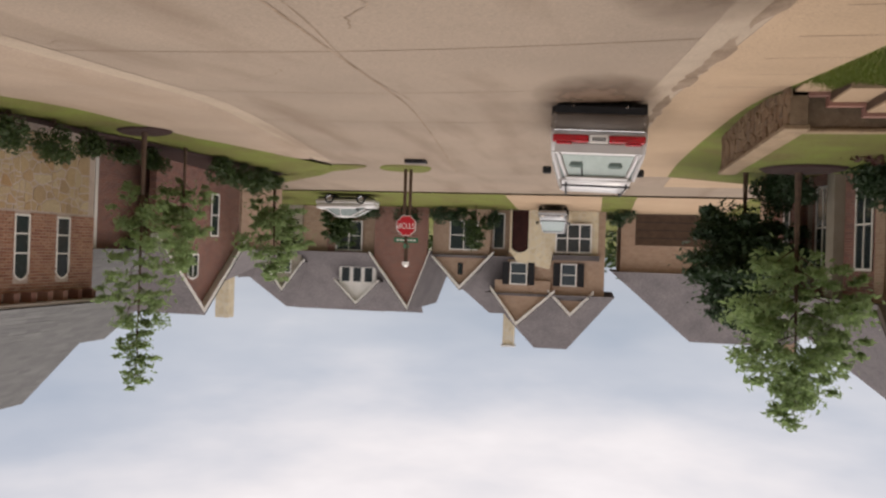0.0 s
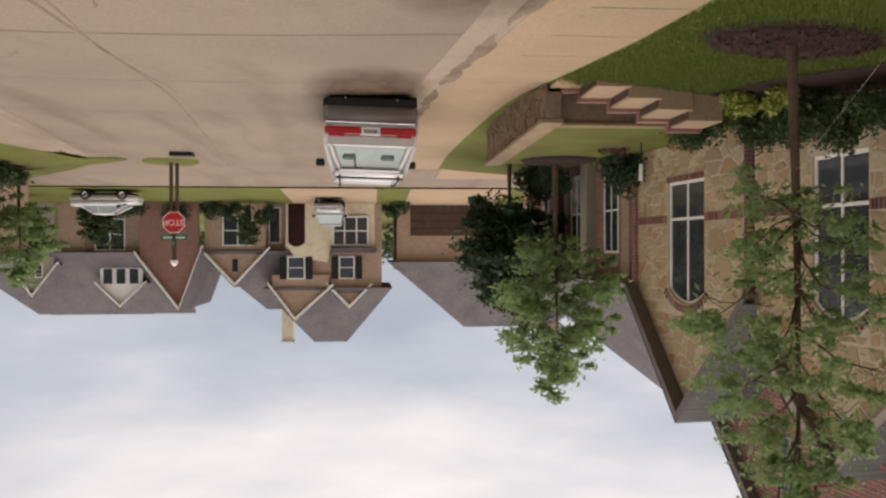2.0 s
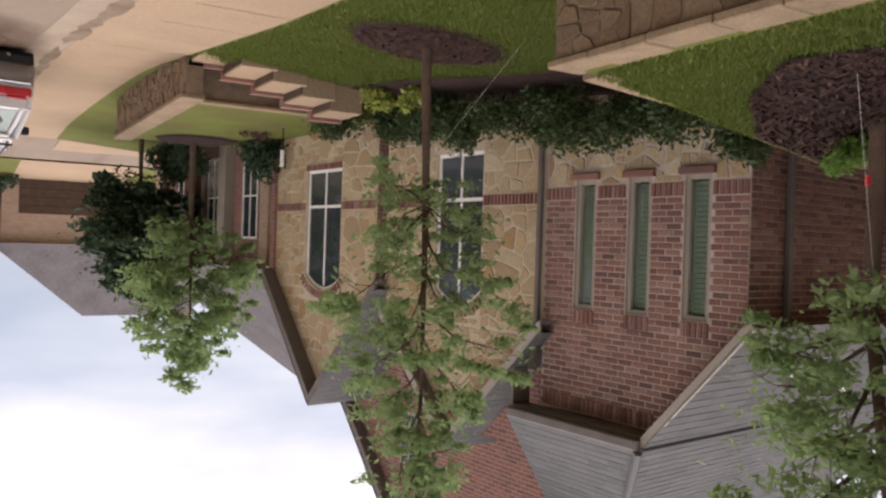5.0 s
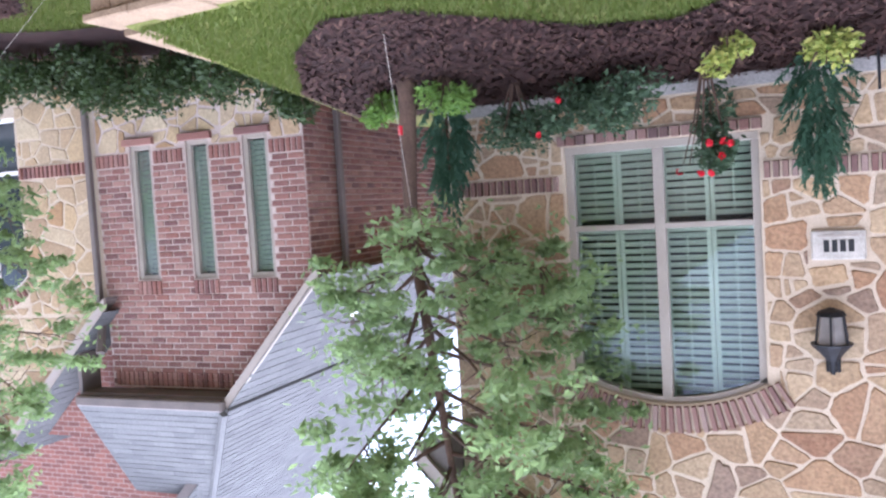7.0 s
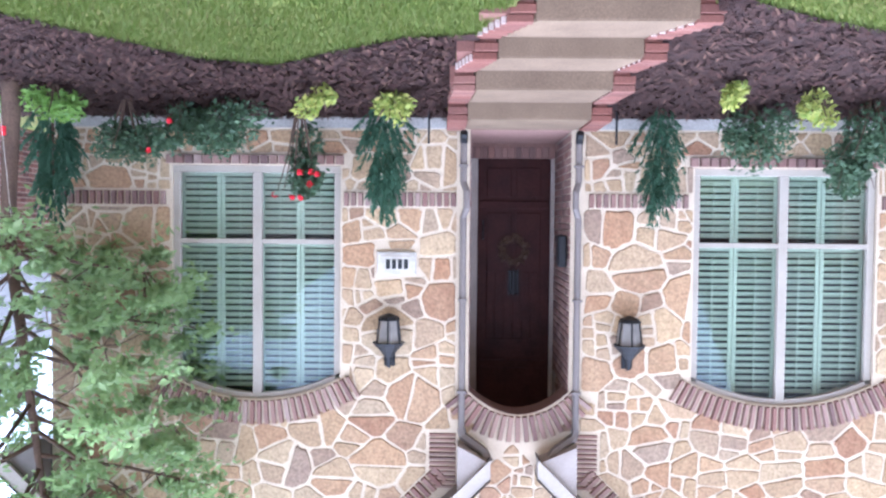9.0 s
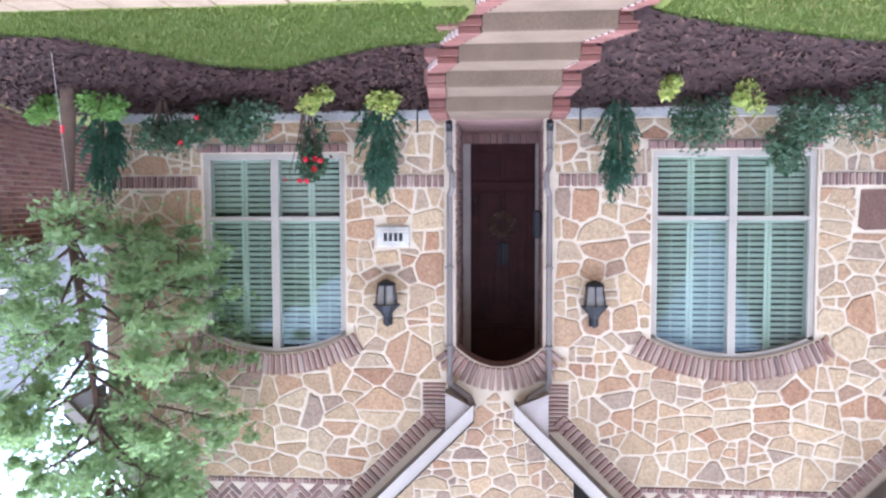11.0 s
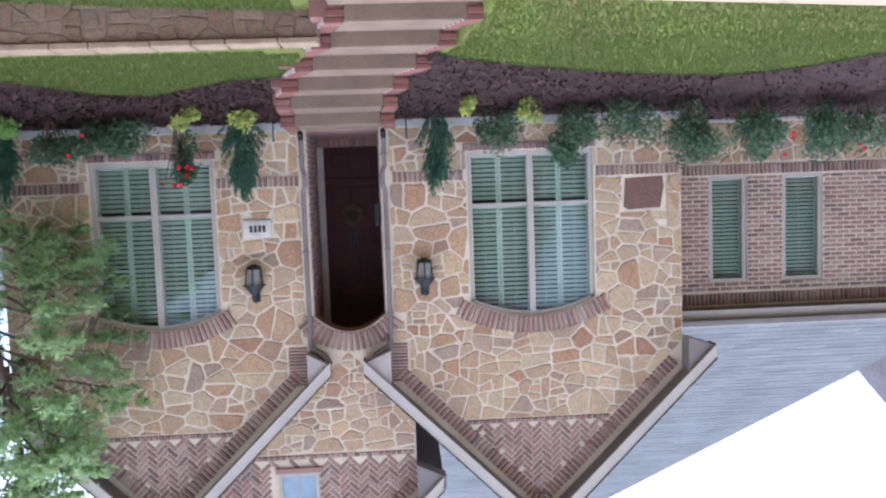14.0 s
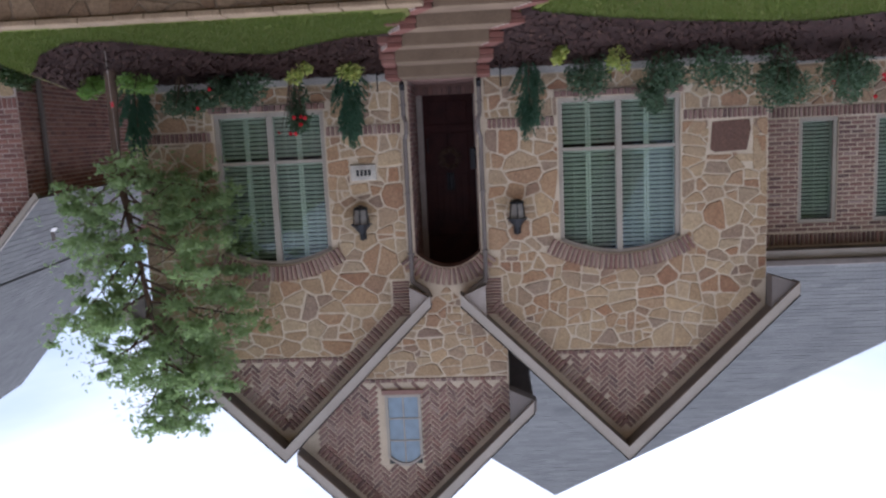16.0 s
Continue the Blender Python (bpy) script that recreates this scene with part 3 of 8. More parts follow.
# joints of the concrete slabs: shallow dark grooves filled with sealant
def joint(pts, width=0.035, name="slab_joint"):
    vs, fs = [], []
    for i, (x, y) in enumerate(pts):
        vs += [(x - width / 2, y, road_z(x, y) + 0.004), (x + width / 2, y, road_z(x + width, y) + 0.004)]
        if i:
            o = 2 * i
            fs.append((o - 2, o - 1, o + 1, o))
    ob = mesh_object(name, vs, fs, M["gutter_dirt"], street)
    return ob


joint([(10.2 + 0.09 * y, y) for y in steps_range(-38, 29, 1.0)], 0.045)
joint([(10.2 + 0.09 * y - 0.09 + 0.10 * math.sin(y * 0.7), y) for y in steps_range(-6, 16, 0.5)], 0.02)
rngc = random.Random(5)
for cx, cy, n, dx, dy in ((9.2, 6.0, 16, 0.06, 0.14), (8.7, 4.2, 9, -0.04, 0.10), (12.4, 11, 12, 0.1, 0.12), (13.6, 8.5, 12, 0.12, 0.05)):
    pts = []
    for i in range(n):
        pts.append((cx, cy))
        cx += dx + rngc.uniform(-0.09, 0.09)
        cy += dy
    joint(pts, 0.02, "crack")
for yj in (-9, -4.4, 0.3, 4.9, 9.5, 14.1, 18.7, 23.3):
    vs, fs = [], []
    for i in range(11):
        x = west_edge(yj) + (east_edge(yj) - west_edge(yj)) * i / 10
        vs += [(x, yj - 0.012, road_z(x, yj) + 0.004), (x, yj + 0.012, road_z(x, yj) + 0.004)]
        if i:
            o = 2 * i
            fs.append((o - 2, o, o + 1, o - 1))
    mesh_object("slab_joint", vs, fs, M["step"], street)

# paler poured gutters along both kerbs
M["gutter_pale"] = concrete_material("pale_gutter_concrete", (0.31, 0.245, 0.18), (0.15, 0.10, 0.065), 0.9)
for edge, sgn in ((west_edge, 1), (east_edge, -1)):
    strip = sheet("gutter_strip", steps_range(-30, 27, 0.5), lambda y: edge(y) + (0.02 if sgn > 0 else -0.55), lambda y: edge(y) + (0.55 if sgn > 0 else -0.02), lambda x, y: road_z(x, y) + 0.005, M["gutter_pale"], 3,
                  label="paler poured concrete gutter strip along the kerb")
    strip["category"] = "gutter"
# silt along the west gutter, patchy
for (ya, yb, w0) in ((2.5, 9, 0.28), (9.4, 15, 0.36), (15.3, 20, 0.30), (-8, 1.8, 0.2)):
    ys = steps_range(ya, yb, 0.25)
    vs, fs = [], []
    for i, y in enumerate(ys):
        w = w0 * (0.5 + 0.6 * noise.noise((y * 0.9, 3.1, 0))) * min(1, i * 0.25, (len(ys) - 1 - i) * 0.25 + 0.02)
        x = west_edge(y) + 0.14 + 0.1 * noise.noise((y * 1.7, 0, 0))
        vs += [(x - w, y, road_z(x - w, y) + 0.011), (x + w * 0.4, y, road_z(x, y) + 0.011)]
        if i:
            o = 2 * i
            fs.append((o - 2, o - 1, o + 1, o))
    mesh_object("gutter_silt", vs, fs, M["gutter_dirt"], street)

WALK_W = 1.35


def walk_west(y):
    return west_edge(y) - WALK_W - 0.2 * min(1, max(0, (y - 5.3) / 4))


def kerb_z(x, y):
    """Rolled kerb: up 0.10 m over the first 0.35 m from the gutter."""
    t = min(1, max(0, (west_edge(y) - x) / 0.35))
    return street_z(y) + 0.10 * t * t * (3 - 2 * t)


walk_w = sheet("pavement", LONG, walk_west, west_edge, kerb_z, M["walk"], 10, label="tan concrete pavement with a rolled kerb")
walk_w["category"] = "pavement"
walk_e = sheet("pavement", LONG, east_edge, lambda y: east_lawn(y) + 0.02, lambda x, y: street_z(y) + 0.1 * min(1, (x - east_edge(y)) / 0.4), M["apron"], 10,
               label="tan concrete pavement and drive aprons opposite")
walk_e["category"] = "pavement"
for y in steps_range(-12, 24, 1.5):
    x0, x1 = walk_west(y), west_edge(y)
    z = kerb_z(x0, y)
    mesh_object("slab_joint", [(x0, y - 0.008, z + 0.004), (x1 - 0.4, y - 0.008, z + 0.004), (x1 - 0.4, y + 0.008, z + 0.004), (x0, y + 0.008, z + 0.004)],
                [(0, 1, 2, 3)], M["gutter_dirt"], walk_w)

far_ground = mesh_object("ground", [(-2500, -2500, -3.2), (2500, -2500, -3.2), (2500, 2500, -3.2), (-2500, 2500, -3.2)], [(0, 1, 2, 3)], M["lawn"])
tagged(far_ground, "distant grass ground reaching the horizon", "ground", "", "structure")


def lot_z(x, y):
    """The raised front garden of the stone house."""
    return 0.72 - 0.16 * max(x, 0.0) - 0.24 * max(x - 3.35, 0.0)


def nb_z(x, y):
    """The neighbour's garden, which falls with the street."""
    w = walk_west(y)
    t = min(1, max(0, (w - x) / 4.5))
    return street_z(y) + 0.10 + 0.38 * t


def east_z(x, y):
    t = min(1, max(0, (x - east_lawn(y)) / 4))
    return street_z(y) + 0.10 + 0.2 * t


WALL_N, WALL_X = 5.25, 3.5


def steps_side(x, line):
    """Where the north or south side of the front steps lies at x."""
    xs = (0.0, 0.9, 1.65, 2.2, 2.75, 3.3, 3.85, 4.6)
    for a, b, p, q in zip(xs, xs[1:], line, line[1:]):
        if x <= b:
            return p + (q - p) * (x - a) / (b - a)
    return line[-1]


def on_steps(x, y, margin):
    n = steps_side(x, (-0.5, -0.52, -0.58, -0.75, -1.0, -1.26, -1.45, -1.3))
    s = steps_side(x, (-1.72, -1.72, -1.78, -1.92, -2.2, -2.46, -2.72, -3.0))
    return 0 < x < 4.6 and s - margin < y < n + margin


def beside_steps(x, y):
    """Soil level, dug away under the front steps."""
    return -0.75 if on_steps(x, y, 0.11) else lot_z(x, y)


lawn_a = sheet("ground", steps_range(-0.95, WALL_N - 0.1, 0.1), lambda y: -0.02, lambda y: WALL_X - 0.25, beside_steps, M["lawn"], 24, label="short green lawn behind the retaining wall")
lawn_b = sheet("ground", steps_range(-40, -3.1, 0.6) + steps_range(-3.0, -1.4, 0.1), lambda y: -2.05, lambda y: walk_west(y) + 0.02, lambda x, y: min(beside_steps(x, y), 0.72) if y > -14 else kerb_z(walk_west(y), y) + 0.2,
               M["lawn"], 44, label="short green lawn sloping down to the pavement")
lawn_c = sheet("ground", steps_range(-1.2, WALL_N, 0.31), lambda y: WALL_X - 0.06, lambda y: walk_west(y) + 0.02,
               lambda x, y: kerb_z(walk_west(y), y) + 0.06 * (walk_west(y) - x) / 0.8, M["lawn"], 4, label="narrow grass strip in front of the retaining wall")
lawn_d = sheet("ground", steps_range(WALL_N, 29.5, 0.5), lambda y: -14, lambda y: walk_west(y) + 0.02, nb_z, M["lawn"], 24, label="neighbouring green lawn falling along the street")
lawn_e = sheet("ground", steps_range(-40, 29.5, 0.5), east_lawn, lambda y: 70, east_z, M["lawn"], 24, label="green lawn on the far side of the street")
lawn_f = sheet("ground", steps_range(CROSS1, 90, 1.0), lambda y: -80, lambda y: 110, lambda x, y: street_z(y) + 0.08 + 0.25 * min(1, (y - CROSS1) / 6), M["lawn"], 20,
               label="green lawns beyond the cross street")
lawn_g = sheet("ground", steps_range(-40, WALL_N, 1.5), lambda y: -40, lambda y: -2.0 if y < -6.4 else -0.02, lambda x, y: 0.70, M["lawn"], 4, label="ground under the stone house")
for g in (lawn_a, lawn_b, lawn_c, lawn_d, lawn_e, lawn_f, lawn_g):
    g["category"] = "lawn"


def flat_patch(name, pts, height, mat, label, category, lift=0.02, kind="structure"):
    """An outline on the ground, filled from its centre; it follows height(x, y)."""
    cx, cy = sum(p[0] for p in pts) / len(pts), sum(p[1] for p in pts) / len(pts)
    rings = [(1.0, 0.0), (0.92, 1.0), (0.6, 1.0), (0.25, 1.0)]
    vs, fs = [], []
    n = len(pts)
    for s, l in rings:
        for x, y in pts:
            px, py = cx + (x - cx) * s, cy + (y - cy) * s
            vs.append((px, py, height(px, py) + 0.004 + lift * l))
    vs.append((cx, cy, height(cx, cy) + lift))
    for r in range(3):
        for i in range(n):
            j = (i + 1) % n
            fs.append((r * n + i, r * n + j, (r + 1) * n + j, (r + 1) * n + i))
    for i in range(n):
        fs.append((3 * n + i, 3 * n + (i + 1) % n, 4 * n))
    ob = mesh_object(name, vs, fs, mat)
    return tagged(ob, label, category, "", kind)


def wavy(pts, amp=0.05, n=6, seed=0):
    """Smooth closed outline through pts, with a little waviness."""
    out = []
    m = len(pts)
    for i in range(m):
        p0, p1, p2, p3 = (Vector(pts[(i + k - 1) % m]) for k in range(4))
        for s in range(n):
            t = s / n
            q = 0.5 * ((2 * p1) + (p2 - p0) * t + (2 * p0 - 5 * p1 + 4 * p2 - p3) * t * t + (3 * p1 - p0 - 3 * p2 + p3) * t ** 3)
            a = noise.noise((q.x * 3, q.y * 3, seed)) * amp
            out.append((q.x + a, q.y + a))
    return out


def strip_bed(name, ys, edge, height, label):
    return tagged(sheet(name, ys, lambda y: 0.0, edge, lambda x, y: height(x, y) + 0.03 + 0.02 * noise.noise((x * 4, y * 4, 1)), M["mulch"], 12, label=label), "", "planting bed")


def bed_north(y):
    return float(np.interp(y, [-0.5, 0, 0.6, 1.2, 1.8, 2.4, 3.0, 3.6, 4.3, 5.0], [2.3, 2.25, 1.95, 1.62, 1.75, 2.2, 2.65, 2.75, 2.2, 1.2]))


def bed_south(y):
    return float(np.interp(y, [-14, -11, -9.5, -8, -7.2, -6.4, -5.4, -4.2, -3.2, -2.4, -1.9], [3.3, 3.2, 3.05, 2.65, 2.1, 1.85, 1.95, 2.25, 2.6, 3.0, 3.1]))


bed_a = strip_bed("planting_bed", steps_range(-0.6, 5.05, 0.1), bed_north, beside_steps, "dark bark mulch bed along the stone wall")
bed_b = tagged(sheet("planting_bed", steps_range(-14, -1.75, 0.1), lambda y: -2.0 if y < -6.33 else 0.0, bed_south,
                     lambda x, y: beside_steps(x, y) + 0.03 + 0.02 * noise.noise((x * 4, y * 4, 1)), M["mulch"], 14, label="dark bark mulch bed in front of the house"), "", "planting bed")


def scatter_bits(name, mat, spots, size, label, seed=2, flat=True):
    """Many small chips or blades, joined."""
    rng = random.Random(seed)
    vs, fs = [], []
    for x, y, z in spots:
        a = rng.uniform(0, 6.28)
        l, w = size * rng.uniform(0.6, 1.5), size * rng.uniform(0.15, 0.35)
        ca, sa = math.cos(a), math.sin(a)
        t = rng.uniform(-0.4, 0.4) * l
        o = len(vs)
        vs += [(x - ca * l - sa * w, y - sa * l + ca * w, z + 0.004 - t * 0.3), (x - ca * l + sa * w, y - sa * l - ca * w, z + 0.004 - t * 0.3),
               (x + ca * l + sa * w, y + sa * l - ca * w, z + 0.02 + abs(t)), (x + ca * l - sa * w, y + sa * l + ca * w, z + 0.02 + abs(t))]
        fs.append((o, o + 1, o + 2, o + 3))
    ob = mesh_object(name, vs, fs, mat)
    return tagged(ob, label, "mulch", "", "stuff")


rngm = random.Random(11)
spots = []
for _ in range(9000):
    y = rngm.uniform(-0.4, 5.0)
    x = rngm.uniform(0.05, bed_north(y))
    if not on_steps(x, y, 0.22):
        spots.append((x, y, lot_z(x, y) + 0.035))
for _ in range(9000):
    y = rngm.uniform(-11.8, -1.9)
    x = rngm.uniform(0.05 if y > -6.3 else -1.95, bed_south(y))
    if not on_steps(x, y, 0.22):
        spots.append((x, y, lot_z(x, y) + 0.035))
scatter_bits("bark_chips", M["mulch_bits"], spots, 0.035, "loose dark bark chips on the beds")


def grass(name, sampler, count, hgt, label, seed=7):
    rng = random.Random(seed)
    vs, fs = [], []
    k = 0
    while k < count:
        x, y, z = sampler(rng)
        k += 1
        a = rng.uniform(0, 6.28)
        h = hgt * rng.uniform(0.5, 1.3)
        w = 0.006 + 0.006 * rng.random()
        lx, ly = rng.gauss(0, 0.45) * h, rng.gauss(0, 0.45) * h
        o = len(vs)
        ca, sa = math.cos(a) * w, math.sin(a) * w
        vs += [(x - ca, y - sa, z - 0.005), (x + ca, y + sa, z - 0.005), (x + lx, y + ly, z + h)]
        fs.append((o, o + 1, o + 2))
    ob = mesh_object(name, vs, fs, M["blade"])
    return tagged(ob, label, "grass", "", "stuff")


def in_a(r):
    while True:
        y, x = r.uniform(-0.9, 5.1), r.uniform(1.2, 3.2)
        if x > bed_north(y) - 0.03 and not on_steps(x, y, 0.23) and not (y < -0.9 + 0.4 and x > 3.1):
            return x, y, lot_z(x, y)


def in_b(r):
    while True:
        y, x = r.uniform(-12, -2.0), r.uniform(1.3, 4.6)
        if bed_south(y) - 0.03 < x < walk_west(y) and not on_steps(x, y, 0.23):
            return x, y, lot_z(x, y)


def in_c(r):
    y = r.uniform(-0.9, 5.2)
    x = r.uniform(WALL_X + 0.02, walk_west(y))
    return x, y, kerb_z(walk_west(y), y) + 0.06 * (walk_west(y) - x) / 0.8


def nb_bed(y):
    """x of the mulch edge before the neighbouring house."""
    return 1.28 + 0.119 * (y - 6.1) + 0.10 * math.sin(y * 1.3)


def in_d(r):
    y = 5.3 + 9.5 * r.random() ** 1.4
    x = r.uniform(nb_bed(y) + 0.02, walk_west(y))
    return x, y, nb_z(x, y)


grass("grass_blades", in_a, 26000, 0.045, "short green grass blades on the raised lawn")
grass("grass_blades", in_b, 34000, 0.045, "short green grass blades on the sloping lawn", 8)
grass("grass_blades", in_c, 16000, 0.05, "green grass blades on the narrow strip", 9)
grass("grass_blades", in_d, 60000, 0.05, "green grass blades on the neighbouring lawn", 10)

# ---- retaining wall with cap ----
rwall = thing("retaining_wall", label="low rubble stone retaining wall with flat limestone cap", category="retaining wall", kind="structure")
FOOT = -1.0
box("core", (WALL_X - 0.30, -1.15, FOOT), (WALL_X - 0.03, WALL_N, 0.13), M["brown_joint"], rwall)
prism("core", [(-1.2, FOOT), (WALL_X - 0.30, FOOT), (WALL_X - 0.30, 0.13), (-1.2, 0.48)], WALL_N - 0.24, WALL_N - 0.03, M["brown_joint"], rwall, axis="y")
front_polys = rubble([(-1.15, FOOT), (WALL_N, FOOT), (WALL_N, 0.13), (-1.15, 0.13)], [], 0.30, 21, 0.01, 0.62)
lay_stones(rwall, front_polys, M["stone_dark"], M["stone_dark_join"], 0.02, WALL_X - 0.03, 4, 150)
rngw = random.Random(3)
y = -1.15
while y < WALL_N + 0.02:
    l = rngw.uniform(0.35, 0.7)
    e = min(y + l, WALL_N + 0.05)
    box("cap_stone", (WALL_X - 0.34, y + 0.006, 0.13), (WALL_X + 0.035 + rngw.uniform(-0.01, 0.01), e - 0.006, 0.20 + rngw.uniform(-0.005, 0.008)), M["cap"], rwall, bevel=0.012)
    y = e + (0.1 if e >= WALL_N else 0)
x = WALL_X - 0.36
while x > -1.0:
    e = x - rngw.uniform(0.35, 0.6)
    z0, z1 = 0.14 + (WALL_X - x) * 0.083, 0.14 + (WALL_X - e) * 0.083
    prism("cap_stone", [(e + 0.006, z1), (x - 0.006, z0), (x - 0.006, z0 + 0.07), (e + 0.006, z1 + 0.07)], WALL_N - 0.27, WALL_N + 0.04, M["cap"], rwall, axis="y")
    x = e
box("drain_pipe", (WALL_X - 0.02, 4.45, -0.32), (WALL_X + 0.02, 4.55, -0.22), M["black"], rwall, "black drain outlet")

# ---- front steps ----
stairs = thing("front_steps", label="tan concrete front steps edged with red brick cheeks", category="steps", kind="structure")
RX = [0.0, 0.9, 1.65, 2.2, 2.75, 3.3, 3.85]
NL = [-0.5, -0.52, -0.58, -0.75, -1.0, -1.26, -1.45]
SL = [-1.72, -1.72, -1.78, -1.92, -2.2, -2.46, -2.72]
RISE = 0.165
for k in range(6):
    z = 0.87 - RISE * k
    x0, x1 = RX[k] if k else 0.03, RX[k + 1]
    bm = bmesh.new()
    lo = [(x0 - 0.05 * (k > 0), NL[k], -0.8), (x1, NL[k + 1], -0.8), (x1, SL[k + 1], -0.8), (x0 - 0.05 * (k > 0), SL[k], -0.8)]
    vb = [bm.verts.new(p) for p in lo]
    vt = [bm.verts.new((p[0], p[1], z)) for p in lo]
    bm.faces.new(vb[::-1])
    top = bm.faces.new(vt)
    for i in range(4):
        bm.faces.new((vb[i], vb[(i + 1) % 4], vt[(i + 1) % 4], vt[i]))
    bmesh.ops.bevel(bm, geom=[e for e in top.edges], offset=0.012, segments=2, affect="EDGES")
    part("step", bm, M["step"], stairs)
    for side, L, w in ((1, NL, 0.20), (-1, SL, -0.20)):
        # stepped brick cheek: rowlock bricks on top, stretchers on its face
        n = max(2, int(round((x1 - x0) / 0.095)))
        for i in range(n):
            xa = x0 + (x1 - x0) * i / n
            xb = x0 + (x1 - x0) * (i + 1) / n
            ya = L[k] + (L[k + 1] - L[k]) * (i + 0.5) / n
            yo = ya + w
            zt = z + 0.014
            box("mortar_bed", (xa, min(ya, yo) + 0.006, z - 0.05), (xb - (0.03 if i == n - 1 else 0), max(ya, yo) - 0.006, zt - 0.006), M["mortar_grey"], stairs)
            box("brick", (xa + 0.006, min(ya, yo), z - 0.048), (xb - 0.006, max(ya, yo), zt), M["cheek"], stairs, bevel=0.006)
        ya, yo = L[k + 1], L[k + 1] + w
        box("brick", (x1 - 0.10, min(ya, yo) + 0.004, z - 0.05 - 0.075), (x1 + 0.008, max(ya, yo) - 0.004, z - 0.055), M["cheek"], stairs, bevel=0.006)
        box("cheek_core", (x0, min(L[k], L[k + 1], L[k] + w, L[k + 1] + w) + (0.05 if side < 0 else 0.02), -0.8), (x1 - 0.012, max(L[k], L[k + 1], L[k] + w, L[k + 1] + w) - 0.03, z - 0.052),
            M["cheek"], stairs)
landing = prism("front_walk", [(3.8, -1.3), (4.55, -1.25), (4.5, -3.05), (3.8, -2.95)], -0.8, -0.125, M["step"], axis="z")
tagged(landing, "tan concrete landing between steps and pavement", "path", "", "structure")

# ---- the stone house ----
house = thing("stone_house", label="stone and brick house with steep front gables and grey shingle roofs", category="house")
FN, FS = 4.05, -6.33          # north and south ends of the front
WIN = {"n": (0.85, 2.70), "s": (-4.95, -2.99)}
SILL, SPRING, ARCH = 1.27, 3.60, 0.24
DOOR = (-1.66, -0.56)
D_SPRING, D_ARCH = 3.72, 0.26
PK_N, PK_S, PK_C = (1.83, 7.22), (-4.02, 7.30), (0.0, 8.9)
EAVE = 4.60
openings = [(*WIN["s"], SILL, SPRING, ARCH), (*DOOR, 0.82, D_SPRING, D_ARCH), (*WIN["n"], SILL, SPRING, ARCH)]
GAB_W = (-0.21, 6.19, 7.30, 0.17)  # small window of the middle gable: centre, sill, spring, rise
top_line = [(FS, 4.85), (PK_S[0], PK_S[1] - 0.1), (-2.05, 5.27), (-2.049, 6.75), (PK_C[0], PK_C[1] - 0.12), (1.66, 7.1), (PK_N[0], PK_N[1] - 0.1), (FN, 4.85)]
wall_with_openings("wall", FS, FN, 0.5, [p for p in top_line if p[0] <= FN], -0.34, 0.0, openings, M["mortar"], house, "mortar core of the rubble front")
# foundation strip
box("foundation", (-0.34, DOOR[1] + 0.02, 0.3), (0.035, FN, 0.86), M["foundation"], house, "grey concrete foundation strip")
box("foundation", (-0.34, FS, 0.3), (0.035, DOOR[0] - 0.02, 0.86), M["foundation"], house, "grey concrete foundation strip")
# closing walls
box("side_wall", (-11, FN - 0.3, 0.3), (-0.34, FN, 4.6), M["brick_join"], house)
box("rear_wall", (-11.3, -12.0, 0.3), (-11, FN, 4.6), M["brick_join"], house)
box("side_wall", (-11, -12.0, 0.3), (-2.3, -11.7, 4.3), M["brick_join"], house)
box("side_wall", (-2.3, FS, 0.3), (-0.34, FS + 0.3, 4.6), M["stone_join"], house)
box("floor_slab", (-11, -11.7, 0.6), (-0.9, FN - 0.3, 0.7), M["dark_room"], house)

HERR = 5.55


holes = []
for w in WIN.values():
    holes.append([(w[0] - 0.01, SILL - 0.13), (w[1] + 0.01, SILL - 0.13), (w[1] + 0.01, SPRING), (w[0] - 0.01, SPRING)])
    arc = [(y, z + 0.29) for y, z in arch_line(w[0] - 0.1, w[1] + 0.1, SPRING - 0.05, ARCH, 6)]
    holes.append([(w[0] - 0.1, SPRING - 0.06), (w[1] + 0.1, SPRING - 0.06)] + arc[::-1])
holes.append([(DOOR[0] - 0.13, 0.8), (DOOR[1] + 0.13, 0.8), (DOOR[1] + 0.13, D_SPRING + 0.1), (DOOR[0] - 0.13, D_SPRING + 0.1)])
arc = [(y, z + 0.27) for y, z in arch_line(DOOR[0] - 0.05, DOOR[1] + 0.05, D_SPRING, D_ARCH, 6)]
holes.append([(DOOR[0] - 0.05, D_SPRING), (DOOR[1] + 0.05, D_SPRING)] + arc[::-1])
holes.append([(-0.45, 4.17), (-0.12, 4.17), (-0.12, 4.85), (-0.45, 4.85)])
holes.append([(-2.0, 4.17), (-1.70, 4.17), (-1.70, 4.85), (-2.0, 4.85)])
holes.append([(0.0, 2.18), (0.46, 2.18), (0.46, 2.47), (0.0, 2.47)])
RUST = [(-6.04, 1.74), (-5.45, 1.76), (-5.42, 2.20), (-5.50, 2.25), (-6.0, 2.23), (-6.06, 1.9)]
holes.append([(-6.08, 1.72), (-5.40, 1.72), (-5.40, 2.27), (-6.08, 2.27)])
BAND = (1.55, 1.71)
SLOPE_N = (PK_N[1] - EAVE) / (PK_N[0] + 0.78)
SLOPE_S = (PK_S[1] - EAVE) / (-1.33 - PK_S[0])


polys = []
polys += rubble([(FS, 0.87), (FN, 0.87), (FN, BAND[0] - 0.005), (FS, BAND[0] - 0.005)], holes, 0.30, 31, 0.014)


